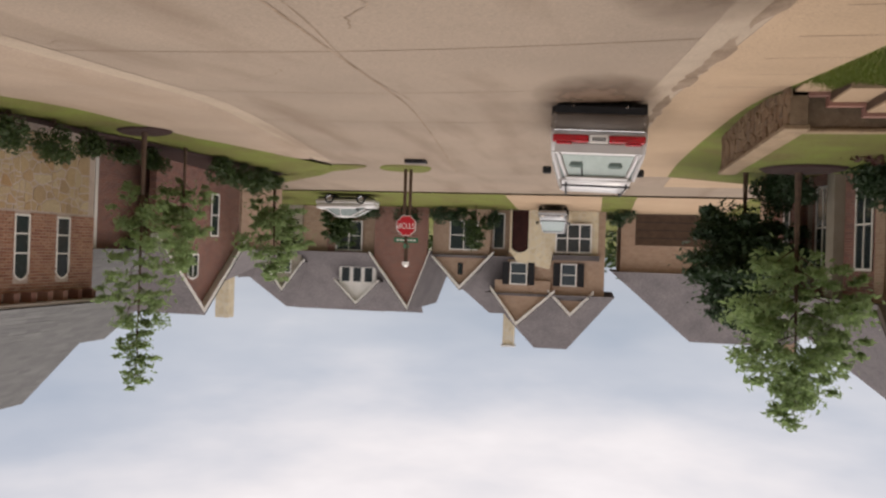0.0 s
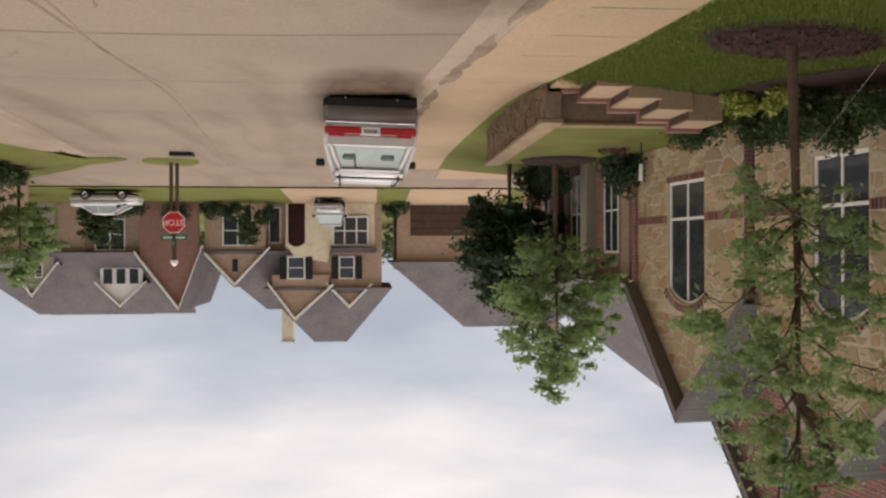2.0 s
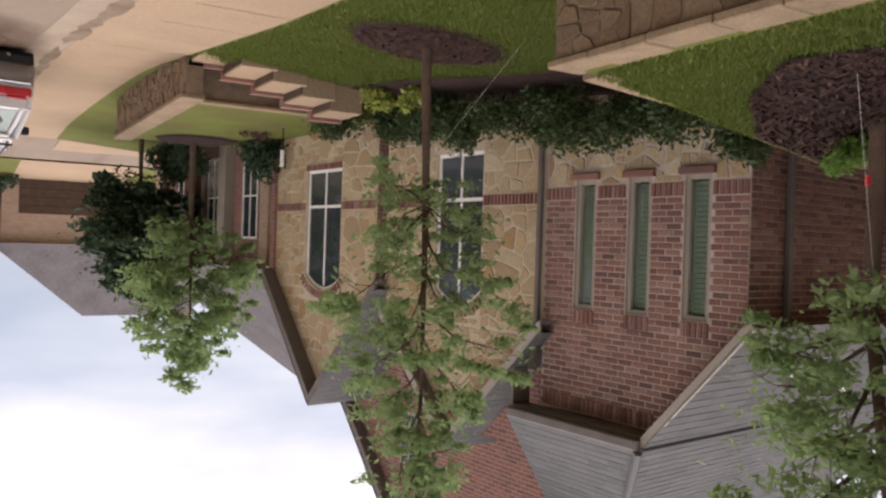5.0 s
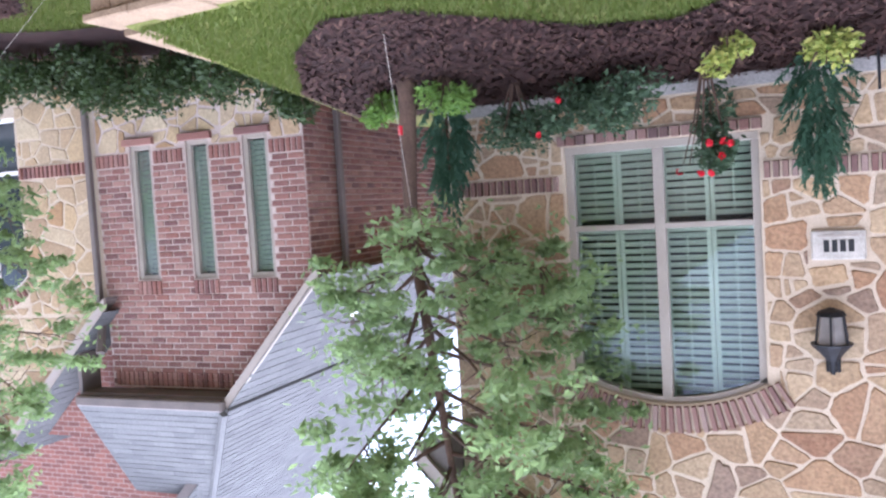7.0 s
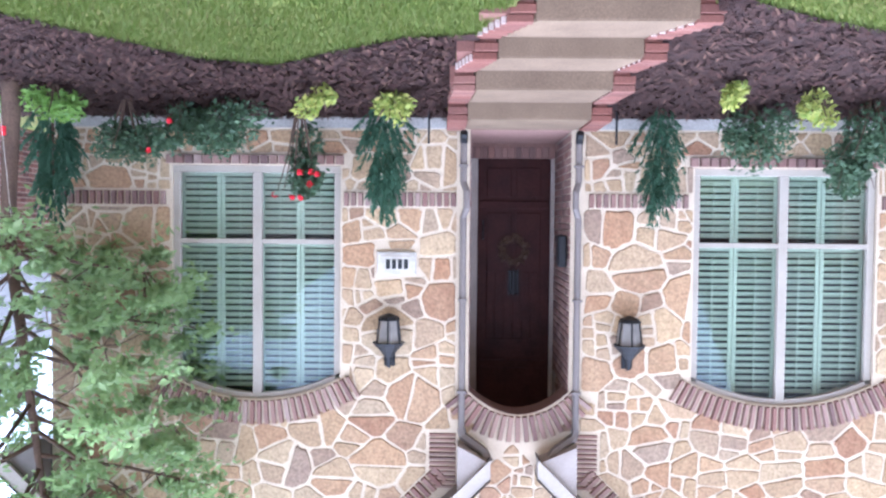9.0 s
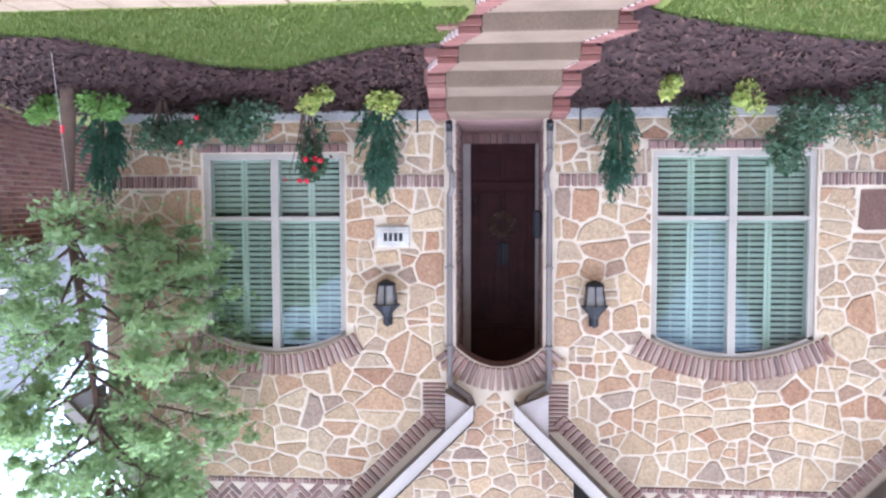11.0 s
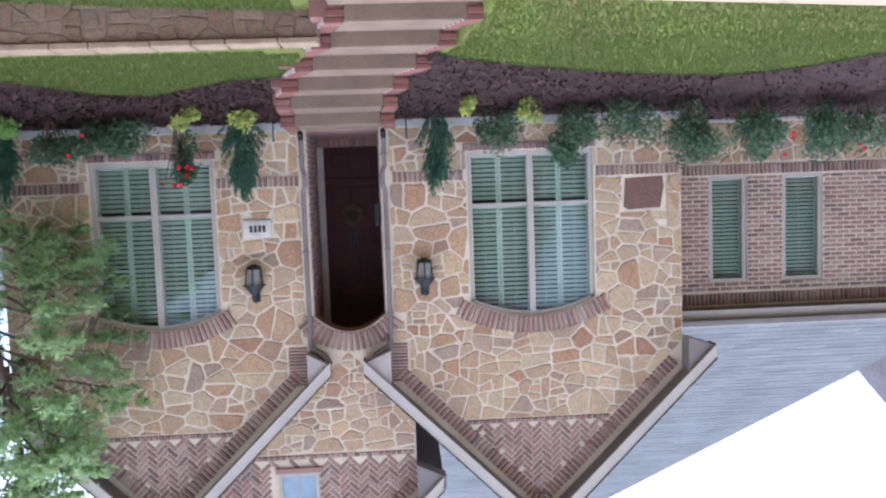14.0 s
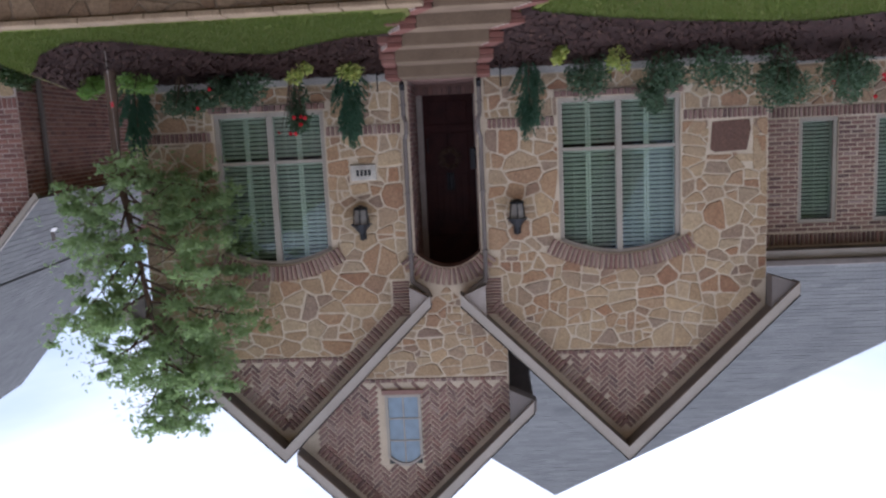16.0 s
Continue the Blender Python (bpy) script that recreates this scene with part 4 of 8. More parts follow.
def gable_region(pk, slope, z0, z1, inset_z):
    a, b = (pk[1] - inset_z - z0) / slope, (pk[1] - inset_z - z1) / slope
    return [(pk[0] - a, z0), (pk[0] + a, z0), (pk[0] + b, z1), (pk[0] - b, z1)]


def front_half(y0, y1, pk, slope):
    reg = [(y0, BAND[1] + 0.005), (y1, BAND[1] + 0.005), (y1, HERR - 0.08), (y0, HERR - 0.08)]
    k = math.hypot(slope, 1)
    for s in (-1, 1):
        reg = clip(reg, s * slope / k, 1 / k, (pk[1] - 0.62 + s * slope * pk[0]) / k)
    return reg


polys += rubble(front_half(-1.1, FN, PK_N, SLOPE_N), holes, 0.33, 32, 0.014)
polys += rubble(front_half(FS, -1.1, PK_S, SLOPE_S), holes, 0.33, 33, 0.014)
kneeler = []
for a, b in ((-0.43, -0.14), (-1.98, -1.72)):
    z = 4.21
    while z < 4.80:
        kneeler.append(((a + b) / 2, z, 0, round(b - a, 2)))
        z += 0.052
lay_bricks(house, kneeler, 1.0, 0.036, 0.02, M["brick"], M["brick_join"], 60, 0.0, 36)
mid_holes = [gable_region(PK_N, SLOPE_N, 3.9, 7.0, 0.05), gable_region(PK_S, SLOPE_S, 3.9, 7.0, 0.05)]
polys += rubble([(-2.05, 4.25), (1.2, 4.25), (1.2, 5.88), (-2.05, 5.88)], holes + mid_holes, 0.27, 35, 0.014)
polys.sort(key=lambda p: abs(sum(q[0] for q in p) / len(p) + 0.6) + 0.5 * abs(sum(q[1] for q in p) / len(p) - 2.4))
lay_stones(house, polys, M["stone"], M["stone_join"], 0.014, 0.0, 6, 300)

M["stone_rust"] = material("rust_sandstone", (0.15, 0.083, 0.058), 0.9, alt=(0.105, 0.06, 0.045), scale=6, grain=30, bump=0.6, depth=0.015)
lay_stones(house, [RUST], M["stone_rust"], M["stone_rust"], 0.014, 0.0, 7, 1)
lay_stones(house, [[(-6.31, 1.75), (-6.10, 1.74), (-6.11, 1.96), (-6.30, 1.98)], [(-6.30, 2.02), (-6.10, 2.00), (-6.09, 2.25), (-6.29, 2.27)], [(-5.36, 1.76), (-5.10, 1.74), (-5.08, 1.92), (-5.35, 1.95)],
                   [(-6.2, 2.31), (-5.8, 2.29), (-5.82, 2.41), (-6.18, 2.42)]], M["stone"], M["stone_join"], 0.009, 0.0, 9, 4)

# herringbone brick in the gable tops
BL, BH = 0.225, 0.081


def herring(region, holes, w=0.072, k=3):
    """Centres and turns of bricks, k widths long, in a herringbone turned by 45 degrees, inside a convex region."""
    out = []
    es, hs = edges_of(region), [edges_of(h) for h in holes]
    xs, ys = [p[0] for p in region], [p[1] for p in region]
    cx, cy = (min(xs) + max(xs)) / 2, (min(ys) + max(ys)) / 2
    for n in range(-60, 61):
        for m in range(-10, 11):
            for a, b, turn in ((n + 2 * k * m + k / 2, n + 0.5, 45), (n + 2 * k * m + 0.5, n - 2 * k + 1 + k / 2, 135)):
                x, y = cx + (a - b) * w * 0.7071, cy + (a + b) * w * 0.7071
                if all(e[0] * x + e[1] * y <= e[2] - 0.02 for e in es) and not any(all(e[0] * x + e[1] * y <= e[2] + 0.02 for e in h) for h in hs):
                    out.append((x, y, turn, 1.0))
    return out


spots = []
tri_n = [(PK_N[0] - (PK_N[1] - 0.62 - HERR) / SLOPE_N, HERR), (PK_N[0] + (PK_N[1] - 0.62 - HERR) / SLOPE_N, HERR), (PK_N[0], PK_N[1] - 0.55)]
tri_s = [(PK_S[0] - (PK_S[1] - 0.62 - HERR) / SLOPE_S, HERR), (PK_S[0] + (PK_S[1] - 0.62 - HERR) / SLOPE_S, HERR), (PK_S[0], PK_S[1] - 0.55)]
wc, ws, wsp, wr = GAB_W
gw_hole = [(wc - 0.36, ws - 0.12), (wc + 0.36, ws - 0.12), (wc + 0.36, wsp + wr), (wc - 0.36, wsp + wr)]
mid_reg = [(-2.05, 5.98), (1.35, 5.98), (1.35, 7.15), (0.0, 8.45), (-1.9, 6.62), (-2.05, 6.45)]
spots_s = herring(tri_s, [])
spots_n = herring(tri_n, [])
spots_c = herring(mid_reg, [gw_hole] + mid_holes)
lay_bricks(house, spots_s + spots_n + spots_c, 0.203, 0.058, 0.010, M["brick"], M["brick_join"], 300, 0.002, 12)
# mortar sheet of the herringbone fields is the wall itself; header rows under them
rows = []
for (a, b, z) in ((tri_s[0][0], tri_s[1][0], HERR - 0.04), (tri_n[0][0], tri_n[1][0], HERR - 0.04), (-2.02, 0.55, 5.93)):
    y = a
    while y < b - 0.05:
        rows.append((y + 0.045, z, 0, 1.0))
        y += 0.095
lay_bricks(house, rows, 0.083, 0.066, 0.024, M["brick"], M["brick_join"], 300, 0.0, 13)
# soldier bricks up the rakes
rake_spots = []
for pk, sl, ends in ((PK_N, SLOPE_N, (-0.62, FN + 0.05)), (PK_S, SLOPE_S, (FS - 0.05, -1.5))):
    ang = math.degrees(math.atan(sl))
    ca, sa = math.cos(math.radians(ang)), math.sin(math.radians(ang))
    for side in (-1, 1):
        d = 0.39
        while True:
            y = pk[0] + side * (d * ca - 0.34 * sa)
            z = pk[1] - d * sa - 0.34 * ca
            if not (ends[0] - 0.2 < y < ends[1] + 0.2) or z < 4.62:
                break
            rake_spots.append((y, z, 90 - side * ang, 1.0))
            d += 0.083
lay_bricks(house, rake_spots, 0.2, 0.058, 0.03, M["brick"], M["brick_join"], 300, 0.0, 14)
rake_c = []
for side in (-1, 1):
    d = 0.38
    while d < 3.2:
        y, z = PK_C[0] + side * (d * 0.7071 - 0.33 * 0.7071), PK_C[1] - d * 0.7071 - 0.33 * 0.7071
        if (side > 0 and y > 1.3) or y < -2.0:
            break
        rake_c.append((y, z, 90 - side * 45, 1.0))
        d += 0.083
lay_bricks(house, rake_c, 0.2, 0.058, 0.03, M["brick"], M["brick_join"], 300, 0.0, 15)
# brick band, sills, arches
band = []
for a, b in ((FS + 0.02, WIN["s"][0] - 0.06), (WIN["s"][1] + 0.06, DOOR[0] - 0.14), (DOOR[1] + 0.14, WIN["n"][0] - 0.06), (WIN["n"][1] + 0.06, FN - 0.02)):
    y = a
    while y < b - 0.04:
        band.append((y + 0.036, (BAND[0] + BAND[1]) / 2, 90, 1.0))
        y += 0.078
lay_bricks(house, band, 0.150, 0.056, 0.036, M["brick"], M["brick_join"], 300, 0.0, 16)
sills = []
for w in WIN.values():
    y = w[0] - 0.04
    while y < w[1]:
        sills.append((y + 0.05, SILL - 0.065, 0, 1.0))
        y += 0.103
lay_bricks(house, sills, 0.09, 0.10, 0.05, M["brick"], M["brick_join"], 300, 0.0, 17)


def arch_bricks(a, b, spring, rise, l, n, out):
    # fan of soldier bricks on a low arch
    span = b - a
    R = (span * span / 4 + rise * rise) / (2 * rise)
    cy, cz = (a + b) / 2, spring + rise - R
    half = math.asin(span / 2 / R) + 0.06
    for i in range(n):
        th = -half + 2 * half * (i + 0.5) / n
        out.append((cy + math.sin(th) * (R + l / 2 + 0.012), cz + math.cos(th) * (R + l / 2 + 0.012), 90 - math.degrees(th), 1.0))


arches = []
arch_bricks(*WIN["n"], SPRING, ARCH, 0.27, 30, arches)
arch_bricks(*WIN["s"], SPRING, ARCH, 0.27, 31, arches)
lay_bricks(house, arches, 0.26, 0.049, 0.045, M["brick"], M["brick_join"], 300, 0.0, 18)
arches = []
arch_bricks(*DOOR, D_SPRING, D_ARCH, 0.29, 19, arches)
lay_bricks(house, arches, 0.285, 0.056, 0.045, M["brick"], M["brick_join"], 300, 0.0, 19)


# windows with plantation shutters
def shutter_window(name, y0, y1, sill, spring, rise, x, cols=2, transom=None, stile=0.055, parent=None, glass=None):
    win = thing(name, label="cream-framed window with pale green plantation shutters behind the glass", category="window", kind="structure")
    fw = 0.075
    fx0, fx1 = x - 0.06, x + 0.02
    box("frame", (fx0, y0, sill), (fx1, y0 + fw, spring), M["white"], win, bevel=0.006)
    box("frame", (fx0, y1 - fw, sill), (fx1, y1, spring), M["white"], win, bevel=0.006)
    box("frame", (fx0 - 0.002, y0 - 0.01, sill), (fx1 + 0.012, y1 + 0.01, sill + fw), M["white"], win, bevel=0.006)
    if rise:
        arc = arch_line(y0, y1, spring, rise, 14)
        inner = [(y, z - 0.06) for y, z in arc]
        prism("frame", arc + inner[::-1], fx0, fx1, M["trim"], win)
    else:
        box("frame", (fx0, y0 - 0.01, spring - fw), (fx1 + 0.01, y1 + 0.01, spring), M["white"], win, bevel=0.006)
    w = (y1 - y0) / cols
    for c in range(1, cols):
        box("mullion", (fx0, y0 + w * c - 0.05, sill + fw), (fx1 + 0.003, y0 + w * c + 0.05, spring + rise * 0.96 - 0.03), M["white"], win, bevel=0.006)
    if transom:
        for c in range(cols):
            box("glazing_bar", (fx0 + 0.01, y0 + w * c + 0.05, transom - 0.028), (fx1 - 0.004, y0 + w * (c + 1) - 0.05, transom + 0.028), M["white"], win, bevel=0.004)
    zt = spring + rise
    pane = prism("pane", [(y0 + 0.05, sill + 0.05), (y1 - 0.05, sill + 0.05)] + [(y, z - 0.04) for y, z in arch_line(y0 + 0.05, y1 - 0.05, spring, rise, 8)][::-1]
                 if rise else [(y0 + 0.05, sill + 0.05), (y1 - 0.05, sill + 0.05), (y1 - 0.05, spring - 0.05), (y0 + 0.05, spring - 0.05)],
                 x - 0.034, x - 0.028, M["glass"], win)
    pane.visible_shadow = False
    # shutters: stiles and tilted slats a hand's width behind the glass
    sx = x - 0.16
    slat = box_bm((-0.004, -0.5, -0.032), (0.004, 0.5, 0.032))
    me = bpy.data.meshes.new("slat")
    slat.to_mesh(me)
    slat.free()
    me.materials.append(M["shutter"])
    zones = [(sill + 0.06, (transom or zt) - 0.02), ((transom or zt) + 0.02, zt - 0.02)] if transom else [(sill + 0.05, zt - 0.03)]
    half_leafs = cols * 2 if (y1 - y0) > 1.2 else cols
    lw = (y1 - y0 - 0.06) / half_leafs
    for (za, zb) in zones:
        for c in range(half_leafs):
            a = y0 + 0.03 + lw * c
            for s in (a + 0.004, a + lw - 0.044):
                box("stile", (sx - 0.012, s, za), (sx + 0.012, s + 0.04, zb), M["shutter"], win)
            box("tilt_rod", (sx + 0.030, a + lw / 2 - 0.006, za + 0.08), (sx + 0.038, a + lw / 2 + 0.006, zb - 0.1), M["shutter"], win)
            box("rail", (sx - 0.012, a + 0.044, za), (sx + 0.012, a + lw - 0.044, za + 0.05), M["shutter"], win)
            z = za + 0.09
            while z < zb - 0.04:
                o = new("slat", me)
                o.parent = win
                o.matrix_world = pose(sx, a + lw / 2, z, 0, -42, 0) @ Matrix.Diagonal((1, lw - 0.09, 1, 1))
                z += 0.072
    # sheets behind the shutters, darkness of the room put into their colour
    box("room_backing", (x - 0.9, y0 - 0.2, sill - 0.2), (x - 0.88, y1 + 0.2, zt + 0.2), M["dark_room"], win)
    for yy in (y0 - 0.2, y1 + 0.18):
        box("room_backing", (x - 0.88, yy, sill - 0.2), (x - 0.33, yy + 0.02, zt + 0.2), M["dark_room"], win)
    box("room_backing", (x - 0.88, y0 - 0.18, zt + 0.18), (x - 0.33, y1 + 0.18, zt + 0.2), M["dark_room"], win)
    return win


shutter_window("window_1", *WIN["n"], SILL, SPRING, ARCH, -0.06, 2, 2.10)
shutter_window("window_2", *WIN["s"], SILL, SPRING, ARCH, -0.06, 2, 2.10)

# small arched window of the middle gable
gw = thing("window_3", label="small arched gable window with white glazing bars and blue-grey glass", category="window", kind="structure")
box("backing", (0.003, wc - 0.29, ws), (0.008, wc + 0.29, wsp + wr - 0.03), M["dark_room"], gw)
box("window_sill", (0.0, wc - 0.36, ws - 0.1), (0.05, wc + 0.36, ws - 0.02), M["brick_join"], gw)
for a in (-0.31, 0.26):
    box("frame", (0.004, wc + a, ws - 0.02), (0.045, wc + a + 0.05, wsp), M["white"], gw)
box("frame", (0.004, wc - 0.26, ws - 0.02), (0.045, wc + 0.26, ws + 0.03), M["white"], gw)
arc = arch_line(wc - 0.31, wc + 0.31, wsp, wr, 10)
prism("frame", arc + [(y, z - 0.05) for y, z in arc][::-1], 0.004, 0.047, M["trim"], gw)
box("glazing_bar", (0.012, wc - 0.01, ws + 0.03), (0.03, wc + 0.01, wsp + wr - 0.05), M["white"], gw)
for z in (ws + 0.42, ws + 0.82):
    box("glazing_bar", (0.012, wc - 0.26, z - 0.01), (0.03, wc + 0.26, z + 0.01), M["white"], gw)
M["gable_glass"] = material("blue_grey_glass", (0.16, 0.22, 0.27), 0.08, spec=0.8, mottle=0.05, bump=0.0)
prism("pane", [(wc - 0.27, ws), (wc + 0.27, ws)] + [(y, z - 0.04) for y, z in arch_line(wc - 0.27, wc + 0.27, wsp, wr, 8)][::-1], 0.010, 0.016, M["gable_glass"], gw)

# entrance recess and door
DX = -1.45
M["recess"] = material("grey_brown_mortar", (0.33, 0.28, 0.245), 0.95, alt=(0.26, 0.22, 0.19), scale=4, grain=80, bump=0.4, depth=0.004)
for a, b in ((DOOR[0] - 0.02, DOOR[0]), (DOOR[1], DOOR[1] + 0.02)):
    box("recess_side", (DX - 0.1, a, 0.8), (-0.345, b, 4.32), M["recess"], house)
box("recess_soffit", (DX - 0.1, DOOR[0] - 0.02, 4.32), (-0.345, DOOR[1] + 0.02, 4.38), M["recess"], house)
lining = arch_line(DOOR[0], DOOR[1], D_SPRING, D_ARCH, 12)
prism("arch_lining", [(y, z + 0.001) for y, z in lining] + [(y, z - 0.008) for y, z in lining][::-1], -0.34, -0.004, M["brick"], house)
rec = courses(DX + 0.02, -0.02, 0.9, 3.75, BL, BH) + courses(DX + 0.02, -0.36, 3.75, 4.3, BL, BH)
lay_bricks(house, rec, BL - 0.011, BH - 0.011, 0.012, M["brick"], M["brick_join"], 120, 0.0, 20, m=pose(0, DOOR[1], 0, 0, 0, -90))
lay_bricks(house, rec, BL - 0.011, BH - 0.011, 0.012, M["brick"], M["brick_join"], 120, 0.0, 21, m=pose(DX, DOOR[0], 0, 0, 0, 90))
box("recess_floor", (DX - 0.1, DOOR[0], 0.6), (0.03, DOOR[1], 0.875), M["brick_join"], house, "brick threshold floor")
thr = []
y = DOOR[0] + 0.05
while y < DOOR[1] - 0.03:
    thr.append((y, 1.0 - 0.005, 0, 1.0))
    y += 0.085
lay_bricks(house, thr, 0.074, 0.15, 0.03, M["brick"], M["brick_join"], 300, DX + 0.06, 22)
door = thing("front_door", label="dark stained mahogany arched front door with wreath and lantern grille", category="door", kind="structure")
Y0, Y1 = -1.60, -0.68
box("frame", (DX - 0.02, DOOR[0] + 0.013, 1.06), (DX + 0.05, Y0, 4.3), M["recess"], door)
box("frame", (DX - 0.02, Y1, 1.06), (DX + 0.05, DOOR[1] - 0.013, 4.3), M["recess"], door)
box("threshold", (DX - 0.05, DOOR[0], 0.87), (DX + 0.06, DOOR[1], 1.06), M["brick_join"], door)
box("backing", (DX - 0.10, DOOR[0], 1.0), (DX - 0.04, DOOR[1], 4.31), M["door"], door)
box("leaf", (DX - 0.04, Y0, 1.07), (DX + 0.0, Y1, 4.3), M["door"], door, bevel=0.004)
box("transom_rail", (DX, Y0 + 0.02, 3.62), (DX + 0.03, Y1 - 0.02, 3.72), M["door"], door, bevel=0.006)
for z0, z1 in ((1.18, 1.55), (1.75, 3.1)):
    for y0, y1 in ((Y0 + 0.12, (Y0 + Y1) / 2 - 0.03), ((Y0 + Y1) / 2 + 0.03, Y1 - 0.12)):
        box("panel", (DX, y0, z0), (DX + 0.016, y1, z1), M["door"], door, bevel=0.006)
for i in range(6):
    y = Y0 + 0.15 + i * (Y1 - Y0 - 0.3) / 5.5
    box("plank", (DX + 0.014, y, 2.5), (DX + 0.026, y + 0.085, 3.35), M["door"], door, bevel=0.004)
box("rail", (DX, Y0 + 0.02, 1.60), (DX + 0.024, Y1 - 0.02, 1.70), M["door"], door, bevel=0.006)
box("grille", (DX + 0.02, (Y0 + Y1) / 2 - 0.07, 2.48), (DX + 0.045, (Y0 + Y1) / 2 + 0.07, 2.78), M["glass_dark"], door)
for i in range(3):
    y = (Y0 + Y1) / 2 - 0.06 + 0.06 * i
    box("grille_bar", (DX + 0.045, y - 0.006, 2.46), (DX + 0.055, y + 0.006, 2.80), M["iron"], door)
bm = tube_bm([(DX + 0.03, Y1 - 0.07, 1.85), (DX + 0.07, Y1 - 0.07, 1.87), (DX + 0.07, Y1 - 0.07, 2.07), (DX + 0.03, Y1 - 0.07, 2.09)], 0.012)
part("handle", bm, M["iron"], door, "black pull handle")
wreath = thing("wreath", label="dark dried twig wreath hanging on the front door", category="wreath")
bm = bmesh.new()
rngx = random.Random(4)
for i in range(150):
    a = rngx.uniform(0, 6.283)
    r = 0.15 + rngx.uniform(-0.04, 0.04)
    c = Vector((DX + 0.05 + rngx.uniform(-0.015, 0.03), (Y0 + Y1) / 2 + r * math.cos(a), 2.22 + r * math.sin(a)))
    d = Vector((rngx.uniform(-.2, .6), rngx.uniform(-1, 1), rngx.uniform(-1, 1))).normalized() * 0.05
    e = d.orthogonal().normalized() * 0.014
    bm.faces.new([bm.verts.new(c - d), bm.verts.new(c + e), bm.verts.new(c + d), bm.verts.new(c - e)])
part("foliage", bm, M["bark"], wreath)
mailb = thing("mailbox", label="dark metal wall mailbox in the entrance recess", category="mailbox")
box("body", (-0.32, DOOR[0] + 0.02, 2.0), (-0.12, DOOR[0] + 0.12, 2.36), M["iron"], mailb, bevel=0.02)

# plaque and wall lanterns
plq = thing("house_plaque", label="pale cast stone plaque with dark bars", category="sign")
box("slab", (0.0, 0.015, 2.195), (0.045, 0.445, 2.455), M["plaque"], plq, bevel=0.012)
box("field", (0.045, 0.045, 2.225), (0.05, 0.415, 2.425), M["plaque"], plq)
for i in range(4):
    box("bar", (0.05, 0.105 + i * 0.065, 2.28), (0.055, 0.15 + i * 0.065, 2.385), M["ink"], plq)
box("bar", (0.05, 0.07, 2.238), (0.055, 0.39, 2.252), M["trim"], plq)
M["amber"] = material("seeded_lantern_glass", (0.22, 0.20, 0.18), 0.15, spec=0.6, mottle=0.1)


def lantern(y):
    ob = thing("wall_lantern", (0, y, 0), "black iron wall lantern with seeded glass on stone", "wall lamp", "lanterns beside the door")
    # hangs from a bracket: finial up, glass body below
    bm = tube_bm([(0.03, 0, 3.42), (0.06, 0, 3.46), (0.13, 0, 3.42), (0.15, 0, 3.33)], 0.012)
    part("bracket", bm, M["iron"], ob)
    part("wall_plate", box_bm((0.025, -0.06, 3.25), (0.05, 0.06, 3.45), 0.01), M["iron"], ob)
    part("cap", tube_bm([(0.15, 0, 3.44), (0.15, 0, 3.33), (0.15, 0, 3.26), (0.15, 0, 3.19), (0.15, 0, 3.17)], [0.02, 0.04, 0.095, 0.165, 0.175], 10), M["iron"], ob)
    part("glass", tube_bm([(0.15, 0, 3.17), (0.15, 0, 2.92)], [0.14, 0.105], 6), M["amber"], ob)
    for k in range(6):
        a = k * math.pi / 3
        part("rib", tube_bm([(0.15 + 0.145 * math.cos(a), 0.145 * math.sin(a), 3.18), (0.15 + 0.11 * math.cos(a), 0.11 * math.sin(a), 2.91)], 0.009, 5), M["iron"], ob)
    part("base", tube_bm([(0.15, 0, 2.93), (0.15, 0, 2.89), (0.15, 0, 2.86)], [0.125, 0.10, 0.02], 8), M["iron"], ob)
    return ob


lantern(0.30)
lantern(-2.28)

# gutters' downspouts beside the door, with elbows to the valley corners
for y, s in ((-0.49, 1), (-1.73, -1)):
    dsp = thing("downspout", label="taupe metal downspout beside the entrance", category="downspout")
    part("pipe", tube_bm([(0.065, y, 1.0), (0.065, y, 1.44), (0.105, y - s * 0.035, 1.54), (0.105, y - s * 0.035, 1.72), (0.065, y, 1.82), (0.065, y, 4.14)], 0.036, 8), M["gutter"], dsp)
    part("shoe", tube_bm([(0.07, y, 1.02), (0.08, y, 0.96), (0.13, y, 0.91)], 0.042, 6), M["iron"], dsp, "black drain shoe")
    part("elbow", tube_bm([(0.07, y, 4.12), (0.09, y - 0.02 * s, 4.2), (0.15, y - s * 0.24, 4.34), (0.2, y - s * 0.30, 4.45)], 0.05, 6), M["gutter"], dsp)
    for z in (1.25, 2.7, 3.7):
        box("strap", (0.025, y - 0.05, z), (0.115, y + 0.05, z + 0.025), M["gutter"], dsp)


